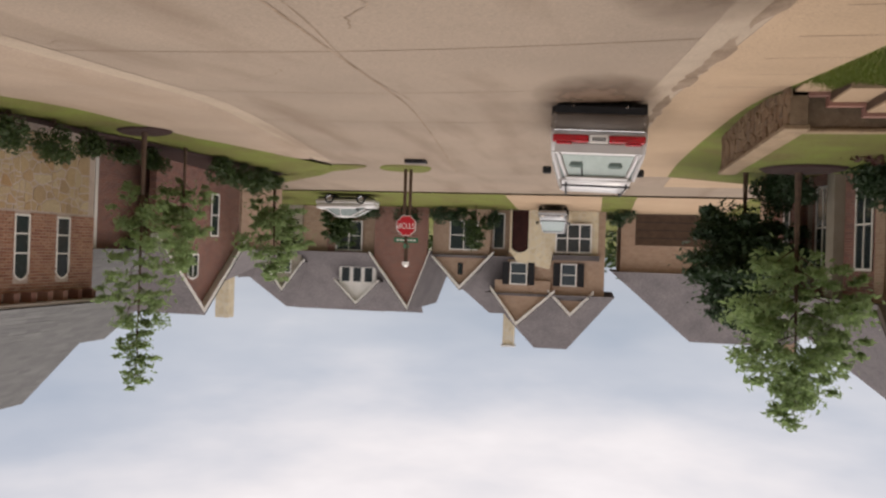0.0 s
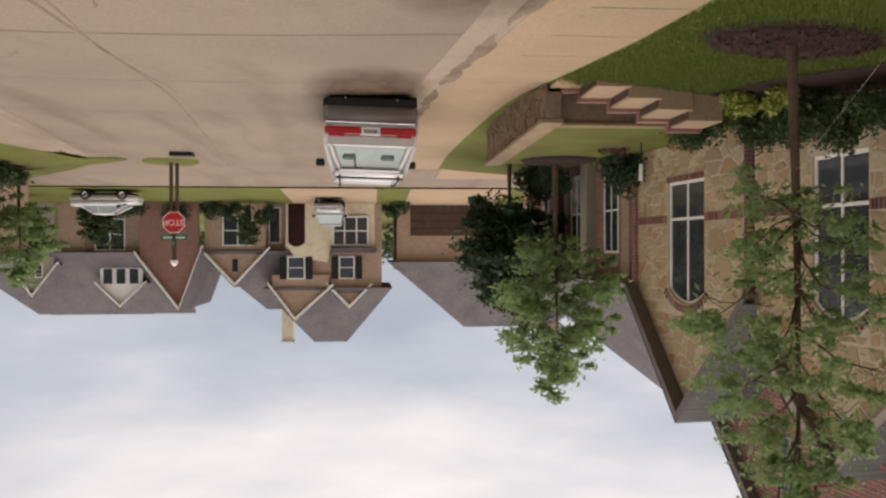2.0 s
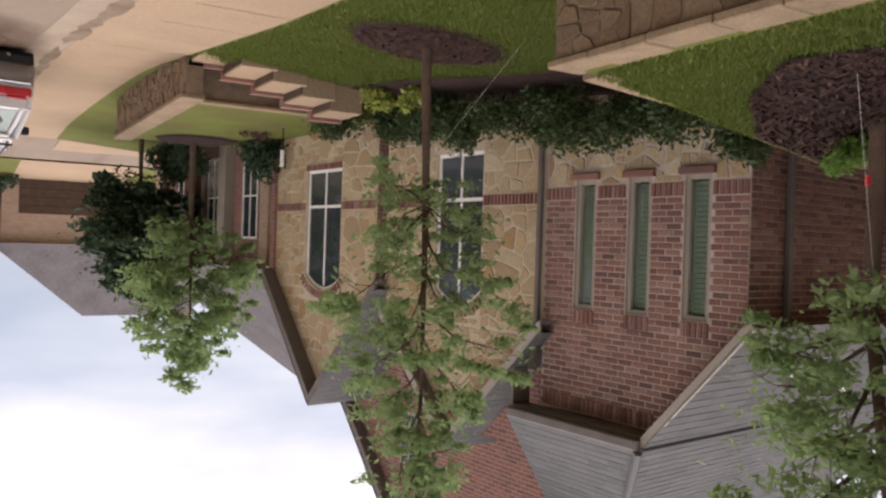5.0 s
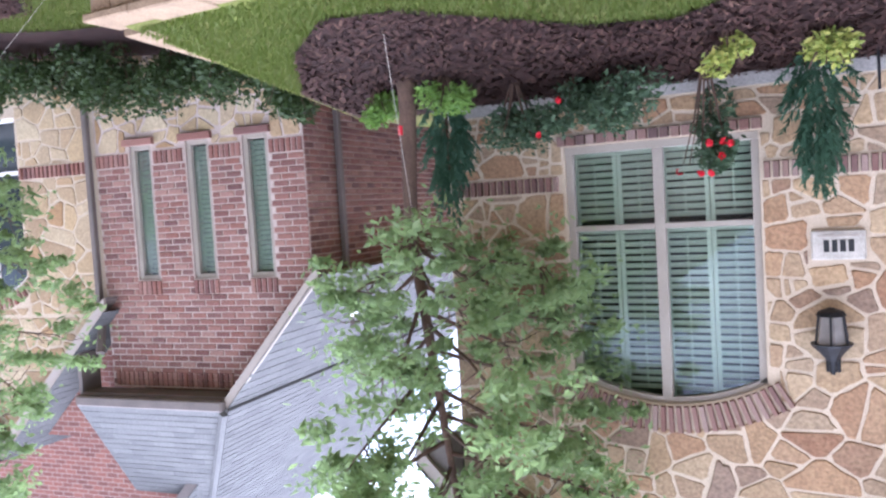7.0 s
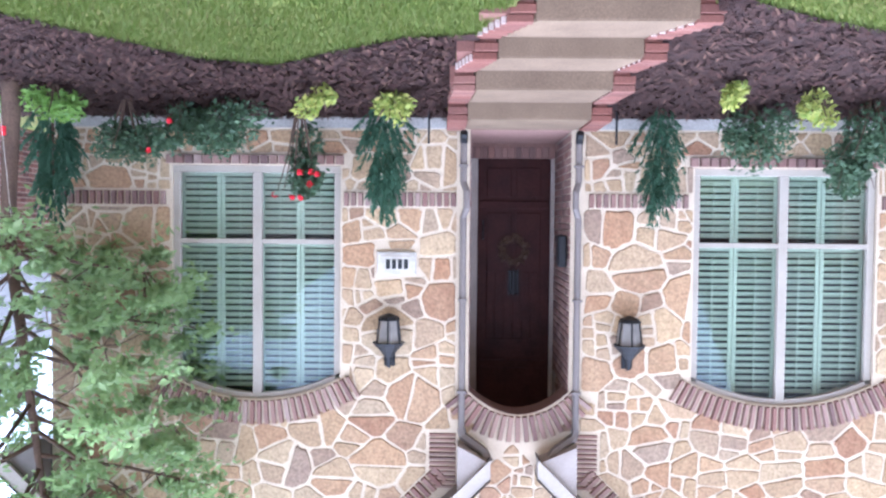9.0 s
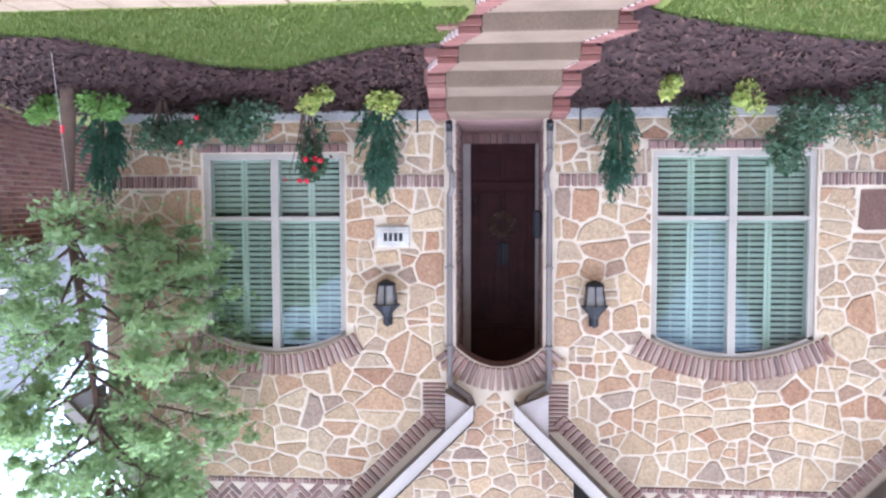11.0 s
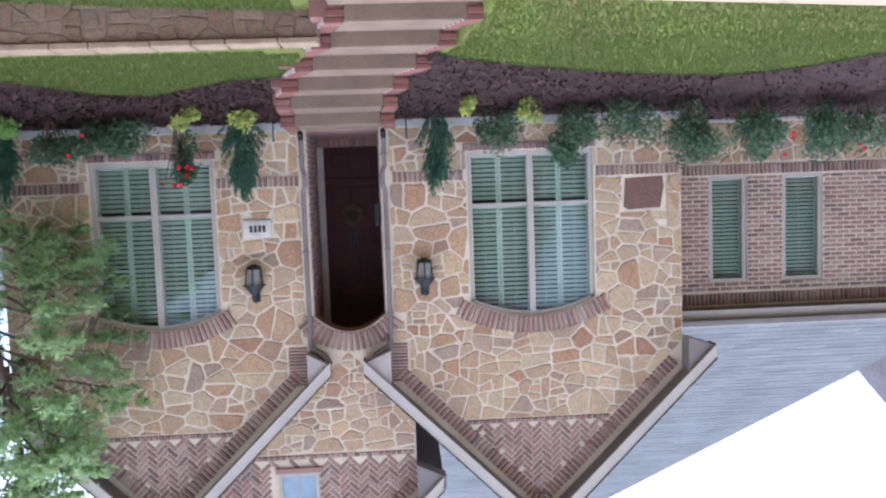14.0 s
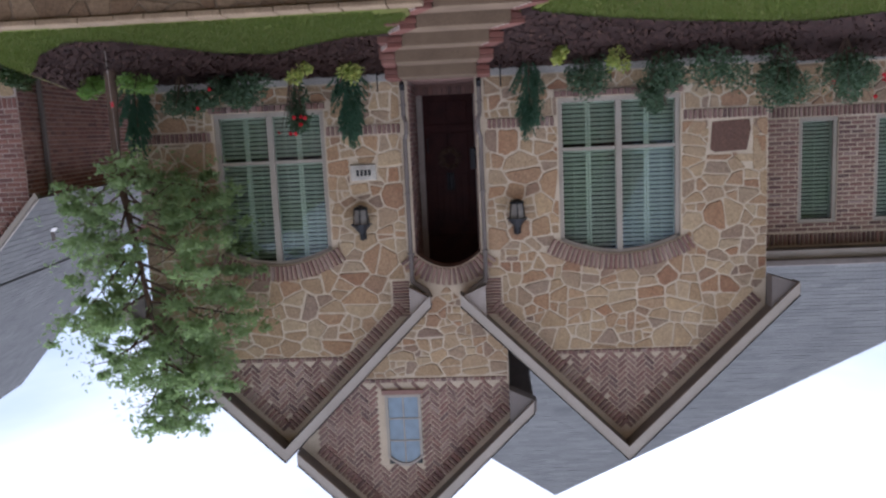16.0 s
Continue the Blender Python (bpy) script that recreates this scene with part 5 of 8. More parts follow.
# gable roofs with rake boards and boxed ends
def gable_roof(pk, slope, y_lo, y_hi, back, over=0.36, lo_z=EAVE):
    run_lo, run_hi = pk[0] - y_lo, y_hi - pk[0]
    th = 0.16
    x1 = over
    zl, zh = pk[1] - run_lo * slope, pk[1] - run_hi * slope
    for yy, zz, nm in ((y_lo, zl, "s"), (y_hi, zh, "n")):
        poly = [(pk[0], pk[1]), (yy, zz), (yy, zz - th * 1.25), (pk[0], pk[1] - th * 1.42)]
        prism("rake_board", poly, x1 - 0.04, x1, M["trim"], house, "taupe painted rake board")
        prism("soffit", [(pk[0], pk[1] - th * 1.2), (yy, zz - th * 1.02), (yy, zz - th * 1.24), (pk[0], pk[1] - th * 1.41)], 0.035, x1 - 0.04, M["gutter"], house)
        shingled("roof", [(x1 + 0.02, yy, zz + 0.01), (back, yy, zz + 0.01), (back, pk[0], pk[1] + 0.01), (x1 + 0.02, pk[0], pk[1] + 0.01)], house, seed=int(abs(yy) * 10))


gable_roof(PK_N, SLOPE_N, -0.80, 4.46, -6.0)
gable_roof(PK_S, SLOPE_S, -6.75, -1.30, -6.0)
gable_roof(PK_C, 1.0, -2.45, 1.63, -6.5)
# boxed eave returns
for y0, y1, z in ((-0.80, -0.45, 4.44), (-1.72, -1.30, 4.44), (-6.78, -6.33, 4.42), (FN, 4.46, 4.42), (-2.5, -2.05, 6.28)):
    lowy = y0 if y0 < -1.4 or y0 == -0.80 else y0
    flip = y0 in (-0.80, FN)
    if y0 == -0.80:
        tri = [(y0, 4.60), (y1, 4.60 + 0.30), (y1, 4.25), (y0 + 0.03, 4.42)]
    elif y0 == FN:
        tri = [(y0, 4.95), (y1, 4.56), (y1, 4.40), (y0, 4.25)]
    elif y0 == -1.72:
        tri = [(y1, 4.60), (y0, 4.60 + 0.35), (y0, 4.25), (y1 - 0.03, 4.42)]
    elif y0 == -6.78:
        tri = [(y0, 4.55), (y1, 4.95), (y1, 4.25), (y0, 4.40)]
    else:
        tri = [(y0, 6.43), (y1, 6.86), (y1, 6.05), (y0, 6.26)]
    # the two inner returns have soffit shade put into their colour
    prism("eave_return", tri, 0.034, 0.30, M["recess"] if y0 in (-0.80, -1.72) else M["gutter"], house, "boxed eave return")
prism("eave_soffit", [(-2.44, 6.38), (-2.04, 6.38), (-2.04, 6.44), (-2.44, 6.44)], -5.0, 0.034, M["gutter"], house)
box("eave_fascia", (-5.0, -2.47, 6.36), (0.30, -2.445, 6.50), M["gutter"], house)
prism("wall_return", [(-5.0, 5.2), (-0.3, 5.2), (-0.3, 6.6), (-5.0, 6.6)], -2.06, -2.0, M["mortar_grey"], house, axis="y")

# recessed south wing
WX = -2.0
W1, W2 = (-8.27, -7.57), (-9.70, -8.94)
WSILL, WTOP = 1.78, 3.74
wall_with_openings("wing_wall", -11.8, FS, 0.5, [(-11.8, 4.4), (FS, 4.4)], WX - 0.3, WX, [(*W2, WSILL, WTOP, 0), (*W1, WSILL, WTOP, 0)], M["mortar"], house)
box("foundation", (WX - 0.2, -11.8, 0.3), (WX + 0.035, FS, 0.80), M["foundation"], house)
lay_stones(house, rubble([(-11.8, 0.82), (FS, 0.82), (FS, 1.56), (-11.8, 1.56)], [], 0.30, 41, 0.014), M["stone"], M["stone_join"], 0.03, WX, 8, 40)
hol = [(*W1, WSILL, WTOP), (*W2, WSILL, WTOP)]
run = courses(-11.8, FS, 1.79, 3.93, 0.245, BH, hol)
run.sort(key=lambda s: -s[0])
lay_bricks(house, run, 0.224, BH - 0.021, 0.010, M["brick"], M["brick_join"], 300, WX, 23)
sold = []
y = -11.78
while y < FS - 0.03:
    sold.append((y + 0.036, 1.675, 90, 1.0))
    sold.append((y + 0.036, 4.04, 90, 1.15))
    y += 0.08
lay_bricks(house, sold, 0.180, 0.056, 0.036, M["brick"], M["brick_join"], 150, WX, 24)
shutter_window("window_4", *W1, WSILL, WTOP, 0, WX - 0.05, 1)
shutter_window("window_5", *W2, WSILL, WTOP, 0, WX - 0.05, 1)
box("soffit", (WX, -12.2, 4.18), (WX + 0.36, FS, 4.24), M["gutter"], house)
box("fascia", (WX + 0.34, -12.2, 4.18), (WX + 0.37, FS, 4.40), M["trim"], house)
gut = thing("gutter", label="taupe metal roof gutter along the wing eave", category="gutter")
box("trough", (WX + 0.37, -12.2, 4.33), (WX + 0.49, FS - 0.05, 4.46), M["gutter"], gut, bevel=0.02)
dsp = thing("downspout", label="taupe metal downspout in the wing corner", category="downspout")
box("pipe", (WX + 0.03, FS - 0.09, 0.9), (WX + 0.11, FS - 0.02, 4.25), M["gutter"], dsp, bevel=0.008)
# main hipped roof behind the gables
E0 = 4.46
AP = (WX + 0.40 - 8.6, -3.5, E0 + 8.6)
shingled("main_roof", [(WX + 0.40, -12.2, E0), (WX + 0.40, 3.9, E0), (AP[0], AP[1] + 0.01, AP[2]), AP], house, seed=77, tab=0.5)
shingled("main_roof", [(WX - 15.7, -12.2, E0), (WX + 0.40, -12.2, E0), AP, (AP[0] - 0.01, AP[1], AP[2])], house, seed=78, course=0.3, tab=1.0)
shingled("main_roof", [(WX + 0.40, 3.9, E0), (WX - 15.7, 3.9, E0), (AP[0] - 0.01, AP[1], AP[2]), AP], house, seed=79, course=0.3, tab=1.0)
shingled("main_roof", [(WX - 15.7, 3.9, E0), (WX - 15.7, -12.2, E0), AP, (AP[0], AP[1] + 0.01, AP[2])], house, seed=80, course=0.4, tab=1.5)
fence = thing("wood_fence", label="dark brown wooden fence beside the wing", category="fence")
for i in range(14):
    box("board", (WX - 0.1, -11.95 - i * 0.15, 0.6), (WX - 0.07, -11.82 - i * 0.15, 2.55), M["wood_dark"], fence)
box("rail", (WX - 0.07, -13.95, 2.2), (WX - 0.03, -11.8, 2.3), M["wood_dark"], fence)


# ---- builders for the other houses (local frame: x outward, y along the front, z up) ----
def brick_tex(name, c1, c2, mortar, l=0.22, h=0.078, stone=False):
    m = material(name, c1, 0.9, alt=c2, scale=3, grain=50, bump=0.3, depth=0.006)
    nd, ln = m.node_tree.nodes, m.node_tree.links
    b = nd["Principled BSDF"]
    co = nd.new("ShaderNodeTexCoord")
    sp = nd.new("ShaderNodeSeparateXYZ")
    ln.new(co.outputs["Object"], sp.inputs[0])
    ad = nd.new("ShaderNodeMath")
    ln.new(sp.outputs["X"], ad.inputs[0])
    ln.new(sp.outputs["Y"], ad.inputs[1])
    cb = nd.new("ShaderNodeCombineXYZ")
    ln.new(ad.outputs[0], cb.inputs[0])
    ln.new(sp.outputs["Z"], cb.inputs[1])
    if stone:
        vo = nd.new("ShaderNodeTexVoronoi")
        vo.inputs["Scale"].default_value = 1 / l
        vo.feature = "F1"
        ln.new(cb.outputs[0], vo.inputs["Vector"])
        v2 = nd.new("ShaderNodeTexVoronoi")
        v2.feature = "DISTANCE_TO_EDGE"
        v2.inputs["Scale"].default_value = 1 / l
        ln.new(cb.outputs[0], v2.inputs["Vector"])
        sc = nd.new("ShaderNodeSeparateColor")
        ln.new(vo.outputs["Color"], sc.inputs[0])
        r1 = nd.new("ShaderNodeValToRGB")
        r1.color_ramp.elements[0].color, r1.color_ramp.elements[1].color = (*c1, 1), (*c2, 1)
        ln.new(sc.outputs[0], r1.inputs[0])
        r2 = nd.new("ShaderNodeValToRGB")
        r2.color_ramp.elements[0].position, r2.color_ramp.elements[1].position = 0.03, 0.07
        ln.new(v2.outputs["Distance"], r2.inputs[0])
        mx = nd.new("ShaderNodeMixRGB")
        ln.new(r2.outputs[0], mx.inputs[0])
        mx.inputs[1].default_value = (*mortar, 1)
        ln.new(r1.outputs[0], mx.inputs[2])
        ln.new(mx.outputs[0], b.inputs["Base Color"])
        return m
    br = nd.new("ShaderNodeTexBrick")
    br.inputs["Scale"].default_value = 1.0
    br.inputs["Brick Width"].default_value = l
    br.inputs["Row Height"].default_value = h
    br.inputs["Mortar Size"].default_value = 0.006
    br.inputs["Color1"].default_value = (*c1, 1)
    br.inputs["Color2"].default_value = (*c2, 1)
    br.inputs["Mortar"].default_value = (*mortar, 1)
    ln.new(cb.outputs[0], br.inputs["Vector"])
    ln.new(br.outputs["Color"], b.inputs["Base Color"])
    return m


M["far_red"] = brick_tex("far_red_brick", (0.26, 0.115, 0.085), (0.17, 0.08, 0.065), (0.36, 0.28, 0.24))
M["far_tan"] = brick_tex("far_tan_brick", (0.40, 0.275, 0.195), (0.31, 0.20, 0.14), (0.44, 0.36, 0.28))
M["far_stone"] = brick_tex("far_cream_stone", (0.70, 0.60, 0.42), (0.58, 0.48, 0.32), (0.66, 0.59, 0.47), 0.32, stone=True)
M["roof_far"] = material("far_shingles", (0.125, 0.11, 0.11), 0.95, alt=(0.09, 0.08, 0.082), scale=0.8, grain=9, bump=0.4, depth=0.02)
M["win_dark"] = material("dark_window_glass", (0.035, 0.045, 0.048), 0.08, spec=0.6, mottle=0.1, bump=0.0)


def facade_window(parent, y0, y1, z0, z1, x=0.0, cols=2, rows=2, rise=0.0, mat="bright", fw=0.07, shutters=False, glass="win_dark"):
    """A window with frame, bars and panes, set on a wall face at x (local)."""
    e = new("window")
    e.parent = parent
    if rise:
        arc = arch_line(y0, y1, z1, rise, 8)
        prism("pane", [(y0, z0), (y1, z0)] + arc[::-1], x - 0.02, x + 0.006, M[glass], e)
        prism("frame", arc + [(a, b - fw) for a, b in arc][::-1], x + 0.0, x + 0.03, M[mat], e)
    else:
        box("pane", (x - 0.02, y0, z0), (x + 0.006, y1, z1), M[glass], e)
        box("frame", (x, y0 + fw, z1 - fw), (x + 0.03, y1 - fw, z1), M[mat], e)
    zt = z1 + rise * 0.5
    box("frame", (x, y0 + fw, z0), (x + 0.03, y1 - fw, z0 + fw), M[mat], e)
    box("frame", (x, y0, z0), (x + 0.03, y0 + fw, z1), M[mat], e)
    box("frame", (x, y1 - fw, z0), (x + 0.03, y1, z1), M[mat], e)
    for c in range(1, cols):
        y = y0 + (y1 - y0) * c / cols
        box("bar", (x + 0.002, y - fw * 0.4, z0 + fw), (x + 0.026, y + fw * 0.4, z1 + rise * 0.9 - fw), M[mat], e)
    for r in range(1, rows):
        z = z0 + (z1 - z0) * r / rows
        box("bar", (x + 0.004, y0 + fw, z - fw * 0.35), (x + 0.024, y1 - fw, z + fw * 0.35), M[mat], e)
    if shutters:
        for a, b in ((y0 - 0.42, y0 - 0.04), (y1 + 0.04, y1 + 0.42)):
            box("shutter", (x, a, z0), (x + 0.05, b, z1), M["iron"], e)
    return e


def gable_front(parent, y0, y1, z0, eave, peak, x, mat, back=-6.0, pk_y=None, trim="bright", over=0.25, roof="roof_far", rake=0.18, roof_mesh=False):
    """A front gable: wall, rake boards and two roof slopes running back."""
    py = (y0 + y1) / 2 if pk_y is None else pk_y
    prism("wall", [(y0, z0), (y1, z0), (y1, eave), (py, peak), (y0, eave)], x - 0.25, x, M[mat], parent)
    for yy in (y0, y1):
        s = -1 if yy < py else 1
        dz = (peak - eave) / abs(py - yy)
        ye, ze = yy + s * over, eave - dz * over
        prism("rake_board", [(py, peak + 0.12), (ye, ze + 0.12), (ye, ze + 0.12 - rake), (py, peak + 0.12 - rake * 1.25)], x + 0.005, x + over, M[trim], parent)
        if roof_mesh:
            shingled("roof", [(x + over + 0.02, ye, ze + 0.13), (back, ye, ze + 0.13), (back, py, peak + 0.13), (x + over + 0.02, py, peak + 0.13)], parent, seed=int(abs(yy) * 7) + 3, course=0.2)
        else:
            prism("roof", [(py, peak + 0.16), (ye, ze + 0.16), (ye, ze + 0.12), (py, peak + 0.12)], back, x + over + 0.02, M[roof], parent)


def hip_roof(parent, y0, y1, eave, ridge, x0, x1, inset, mat="roof_far", name="roof"):
    """x0 front eave, x1 rear eave."""
    xm = (x0 + x1) / 2
    vs = [(x0, y0, eave), (x0, y1, eave), (x1, y1, eave), (x1, y0, eave), (xm, y0 + inset, ridge), (xm, y1 - inset, ridge)]
    fs = [(0, 1, 5, 4), (2, 3, 4, 5), (1, 2, 5), (3, 0, 4), (3, 2, 1, 0)]
    return mesh_object(name, vs, fs, M[mat], parent)


# ---- the neighbouring house ----
nb = thing("brick_and_limestone_house", (-0.14, 6.1, 0), "red brick and pale limestone house with grey shingle roof", "house", rz=-6.8)
NW = [(0.52, 0.90), (1.42, 1.79), (2.36, 2.73)]
prof = [(0.0, 2.70), (1.18, 4.02), (3.32, 4.02)]
wall_with_openings("wall", 0.0, 3.32, -1.2, prof, -0.3, 0.0, [(a, b, 0.72, 2.54, 0) for a, b in NW], M["mortar_grey"], nb)
lay_stones(nb, rubble([(0.0, -0.9), (3.3, -0.9), (3.3, 0.80), (0.0, 0.80)], [[(a - 0.05, 0.62), (b + 0.05, 0.62), (b + 0.05, 0.9), (a - 0.05, 0.9)] for a, b in NW], 0.32, 51, 0.015),
           M["stone_pale"], M["stone_pale_join"], 0.014, 0.0, 9, 90)
nhol = [(a - 0.01, b + 0.01, 0.6, 2.76) for a, b in NW]
run = courses(0.0, 3.32, 1.0, 4.0, 0.235, 0.083, nhol, [(0.0, 0.9), (3.32, 0.9), (3.32, 4.0), (1.24, 4.0), (0.0, 2.66)])
run.sort(key=lambda s: s[0])
lay_bricks(nb, run, 0.218, 0.068, 0.010, M["brick_red"], M["brick_red_join"], 300, 0.0, 25)
sold = []
y = 0.01
while y < 3.28:
    if not any(a - 0.04 < y + 0.035 < b + 0.04 for a, b in NW):
        sold.append((y + 0.036, 0.90, 90, 1.0))
    y += 0.083
for a, b in NW:
    y = a - 0.02
    while y < b:
        sold.append((y + 0.036, 2.65, 90, 1.1))
        y += 0.083
y = 1.28
while y < 3.26:
    sold.append((y + 0.036, 3.90, 90, 1.2))
    y += 0.083
for k in range(19):
    # headers up the rake
    sold.append((0.10 + k * 0.0555, 2.69 + k * 0.0621, 138, 0.9))
lay_bricks(nb, sold, 0.170, 0.066, 0.022, M["brick_red"], M["brick_red_join"], 150, 0.0, 26)
for a, b in NW:
    box("sill_brick", (0.0, a - 0.07, 0.63), (0.07, b + 0.07, 0.72), M["brick_red"], nb, bevel=0.006)
M["nb_shade"] = material("pale_green_blind", (0.23, 0.27, 0.225), 0.5, alt=(0.20, 0.235, 0.195), spec=0.6)
for a, b in NW:
    w = thing("window_6", label="tall narrow window with taupe frame and pale green slatted blind", category="window", kind="structure")
    w.matrix_world = nb.matrix_world
    box("frame", (-0.10, a, 0.72), (-0.03, a + 0.06, 2.54), M["white"], w, bevel=0.004)
    box("frame", (-0.10, b - 0.06, 0.72), (-0.03, b, 2.54), M["white"], w, bevel=0.004)
    box("frame", (-0.10, a + 0.06, 0.72), (-0.03, b - 0.06, 0.78), M["white"], w, bevel=0.004)
    box("frame", (-0.10, a + 0.06, 2.48), (-0.03, b - 0.06, 2.54), M["white"], w, bevel=0.004)
    g = box("pane", (-0.085, a + 0.05, 0.76), (-0.08, b - 0.05, 2.5), M["glass"], w)
    g.visible_shadow = False
    z = 0.80
    while z < 2.46:
        box("slat", (-0.118, a + 0.03, z), (-0.108, b - 0.03, z + 0.056), M["nb_shade"], w)
        z += 0.064
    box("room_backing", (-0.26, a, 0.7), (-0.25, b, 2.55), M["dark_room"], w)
# side wall towards the stone house
box("side_wall", (-9, 0.0, -1.2), (-0.3, 0.3, 2.72), M["mortar_grey"], nb)
side = courses(-6.0, 0.0, 0.3, 2.62, 0.235, 0.083)
side.sort(key=lambda s: -s[0])
lay_bricks(nb, side, 0.218, 0.068, 0.010, M["brick_red"], M["brick_red_join"], 300, 0.0, 27, m=pose(0, 0, 0, 0, 0, -90))
dsp = thing("downspout", label="taupe metal downspout on the brick side wall", category="downspout")
dsp.matrix_world = nb.matrix_world
box("pipe", (-0.82, -0.10, -0.5), (-0.73, -0.025, 2.5), M["gutter"], dsp, bevel=0.01)
dsp = thing("downspout", label="taupe metal downspout where brick meets limestone", category="downspout")
dsp.matrix_world = nb.matrix_world
box("pipe", (0.04, 3.34, -0.6), (0.12, 3.42, 3.1), M["gutter"], dsp, bevel=0.01)
part("elbow", tube_bm([(0.08, 3.38, 3.08), (0.14, 3.34, 3.25), (0.28, 3.25, 3.5)], 0.06, 6), M["gutter"], dsp)
# clipped gable roof over the brick part
prism("rake_board", [(-0.25, 2.42), (1.20, 4.05), (1.20, 4.22), (-0.30, 2.54)], 0.30, 0.35, M["trim"], nb, "taupe rake board")
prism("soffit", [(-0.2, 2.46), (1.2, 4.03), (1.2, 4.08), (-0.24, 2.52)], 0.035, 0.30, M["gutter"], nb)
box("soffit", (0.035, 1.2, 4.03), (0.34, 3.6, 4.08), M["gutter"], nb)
gut = thing("gutter", label="taupe gutter along the brick wing", category="gutter")
gut.matrix_world = nb.matrix_world
box("trough", (0.34, 1.18, 4.06), (0.46, 3.6, 4.20), M["gutter"], gut, bevel=0.02)
shingled("roof", [(-9, -0.28, 2.52), (0.36, -0.28, 2.52), (0.36, 1.18, 4.2), (-9, 1.18, 4.2)], nb, seed=81)
shingled("roof", [(-9, 1.18, 4.2), (0.36, 1.18, 4.2), (-3.4, 4.9, 8.5), (-9, 4.9, 8.5)], nb, seed=82)
shingled("roof", [(0.40, 1.18, 4.2), (0.40, 3.62, 4.2), (-3.4, 5.1, 8.5), (-3.4, 4.9, 8.5)], nb, seed=83)
part("hip_cap", tube_bm([(0.40, 1.18, 4.215), (-3.42, 4.95, 8.53)], 0.06, 6), M["shingle"], nb)
part("ridge_cap", tube_bm([(0.38, 1.16, 4.20), (-9.0, 1.16, 4.20)], 0.035, 6), M["shingle"], nb)
for vx, vy, vz in ((-1.6, 0.35, 3.25), (-3.9, 0.75, 3.71)):
    vent = new("roof_vent")
    vent.parent = nb
    part("flashing", tube_bm([(vx, vy, vz - 0.03), (vx, vy, vz + 0.04)], [0.10, 0.05], 10), M["bright"], vent, "pale metal flashing")
    part("stack", tube_bm([(vx, vy, vz), (vx, vy, vz + 0.22)], 0.04, 10), M["gutter"], vent)
box("closing_wall", (-1.2, 3.1, 2.4), (-0.35, 7.6, 4.9), M["far_red"], nb)
box("fascia", (0.0, 3.56, 3.5), (0.34, 3.62, 4.15), M["gutter"], nb)
# limestone middle bay with gable
NW2 = (4.80, 6.06)
gab_m = [(3.32, 3.0), (5.3, 4.98), (7.62, 2.70)]
wall_with_openings("wall", 3.32, 7.62, -1.4, gab_m, -0.3, 0.0, [(*NW2, 0.12, 2.45, 0.28)], M["mortar"], nb)
st = rubble([(3.44, -0.9), (7.6, -0.9), (7.6, 2.66), (7.2, 3.05), (3.44, 3.0)], [[(NW2[0] - 0.02, 0.0), (NW2[1] + 0.02, 0.0), (NW2[1] + 0.02, 2.9), (NW2[0] - 0.02, 2.9)],
                                                               [(3.3, 0.86), (7.2, 0.86), (7.2, 1.04), (3.3, 1.04)]], 0.36, 52, 0.015)
st += rubble([(3.6, 3.02), (6.98, 3.08), (5.3, 4.8)], [], 0.36, 53, 0.015)
lay_stones(nb, st, M["stone_pale"], M["stone_pale_join"], 0.014, 0.0, 10, 120)
sb = []
y = 3.45
while y < 7.55:
    if not NW2[0] - 0.05 < y + 0.03 < NW2[1] + 0.05:
        sb.append((y + 0.036, 0.95, 90, 1.0))
    y += 0.083
arch_bricks(*NW2, 2.45, 0.28, 0.2, 16, sb)
lay_bricks(nb, sb, 0.165, 0.058, 0.036, M["brick_red"], M["brick_red_join"], 150, 0.0, 28)
for s, ye in ((-1, 3.1), (1, 7.35)):
    sl = 1.0
    ze = 4.98 - abs(5.3 - ye)
    prism("rake_board", [(5.3, 5.12), (ye, ze + 0.14), (ye, ze - 0.04), (5.3, 4.90)], 0.26, 0.30, M["trim"], nb)
    prism("soffit", [(5.3, 4.94), (ye, ze), (ye, ze - 0.04), (5.3, 4.90)], 0.035, 0.26, M["gutter"], nb)
    shingled("roof", [(0.32, ye, ze + 0.15), (-5, ye, ze + 0.15), (-5, 5.3, 5.13), (0.32, 5.3, 5.13)], nb, seed=84 + s)


def nb_window(a, b, z0, z1, rise, tr, x):
    w = thing("window_7", label="arched white-framed double window in limestone wall", category="window", kind="structure")
    w.matrix_world = nb.matrix_world
    facade_window(w, a, b, z0, z1, x, 2, 1, rise, "bright", 0.06)
    box("glazing_bar", (x + 0.004, a, tr - 0.03), (x + 0.028, b, tr + 0.03), M["bright"], w)
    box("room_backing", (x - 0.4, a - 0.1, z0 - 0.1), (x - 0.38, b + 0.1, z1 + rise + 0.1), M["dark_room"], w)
    return w


nb_window(*NW2, 0.12, 2.45, 0.28, 0.92, -0.08)
# entrance recess
box("recess_lining", (-0.9, 7.93, -1.4), (0.016, 7.949, 2.74), M["far_red"], nb)
box("recess", (-1.1, 7.5, -1.2), (-0.9, 8.1, 3.2), M["far_red"], nb)
box("recess_side", (-0.9, 7.5, -1.2), (-0.301, 7.6, 2.7), M["far_red"], nb)
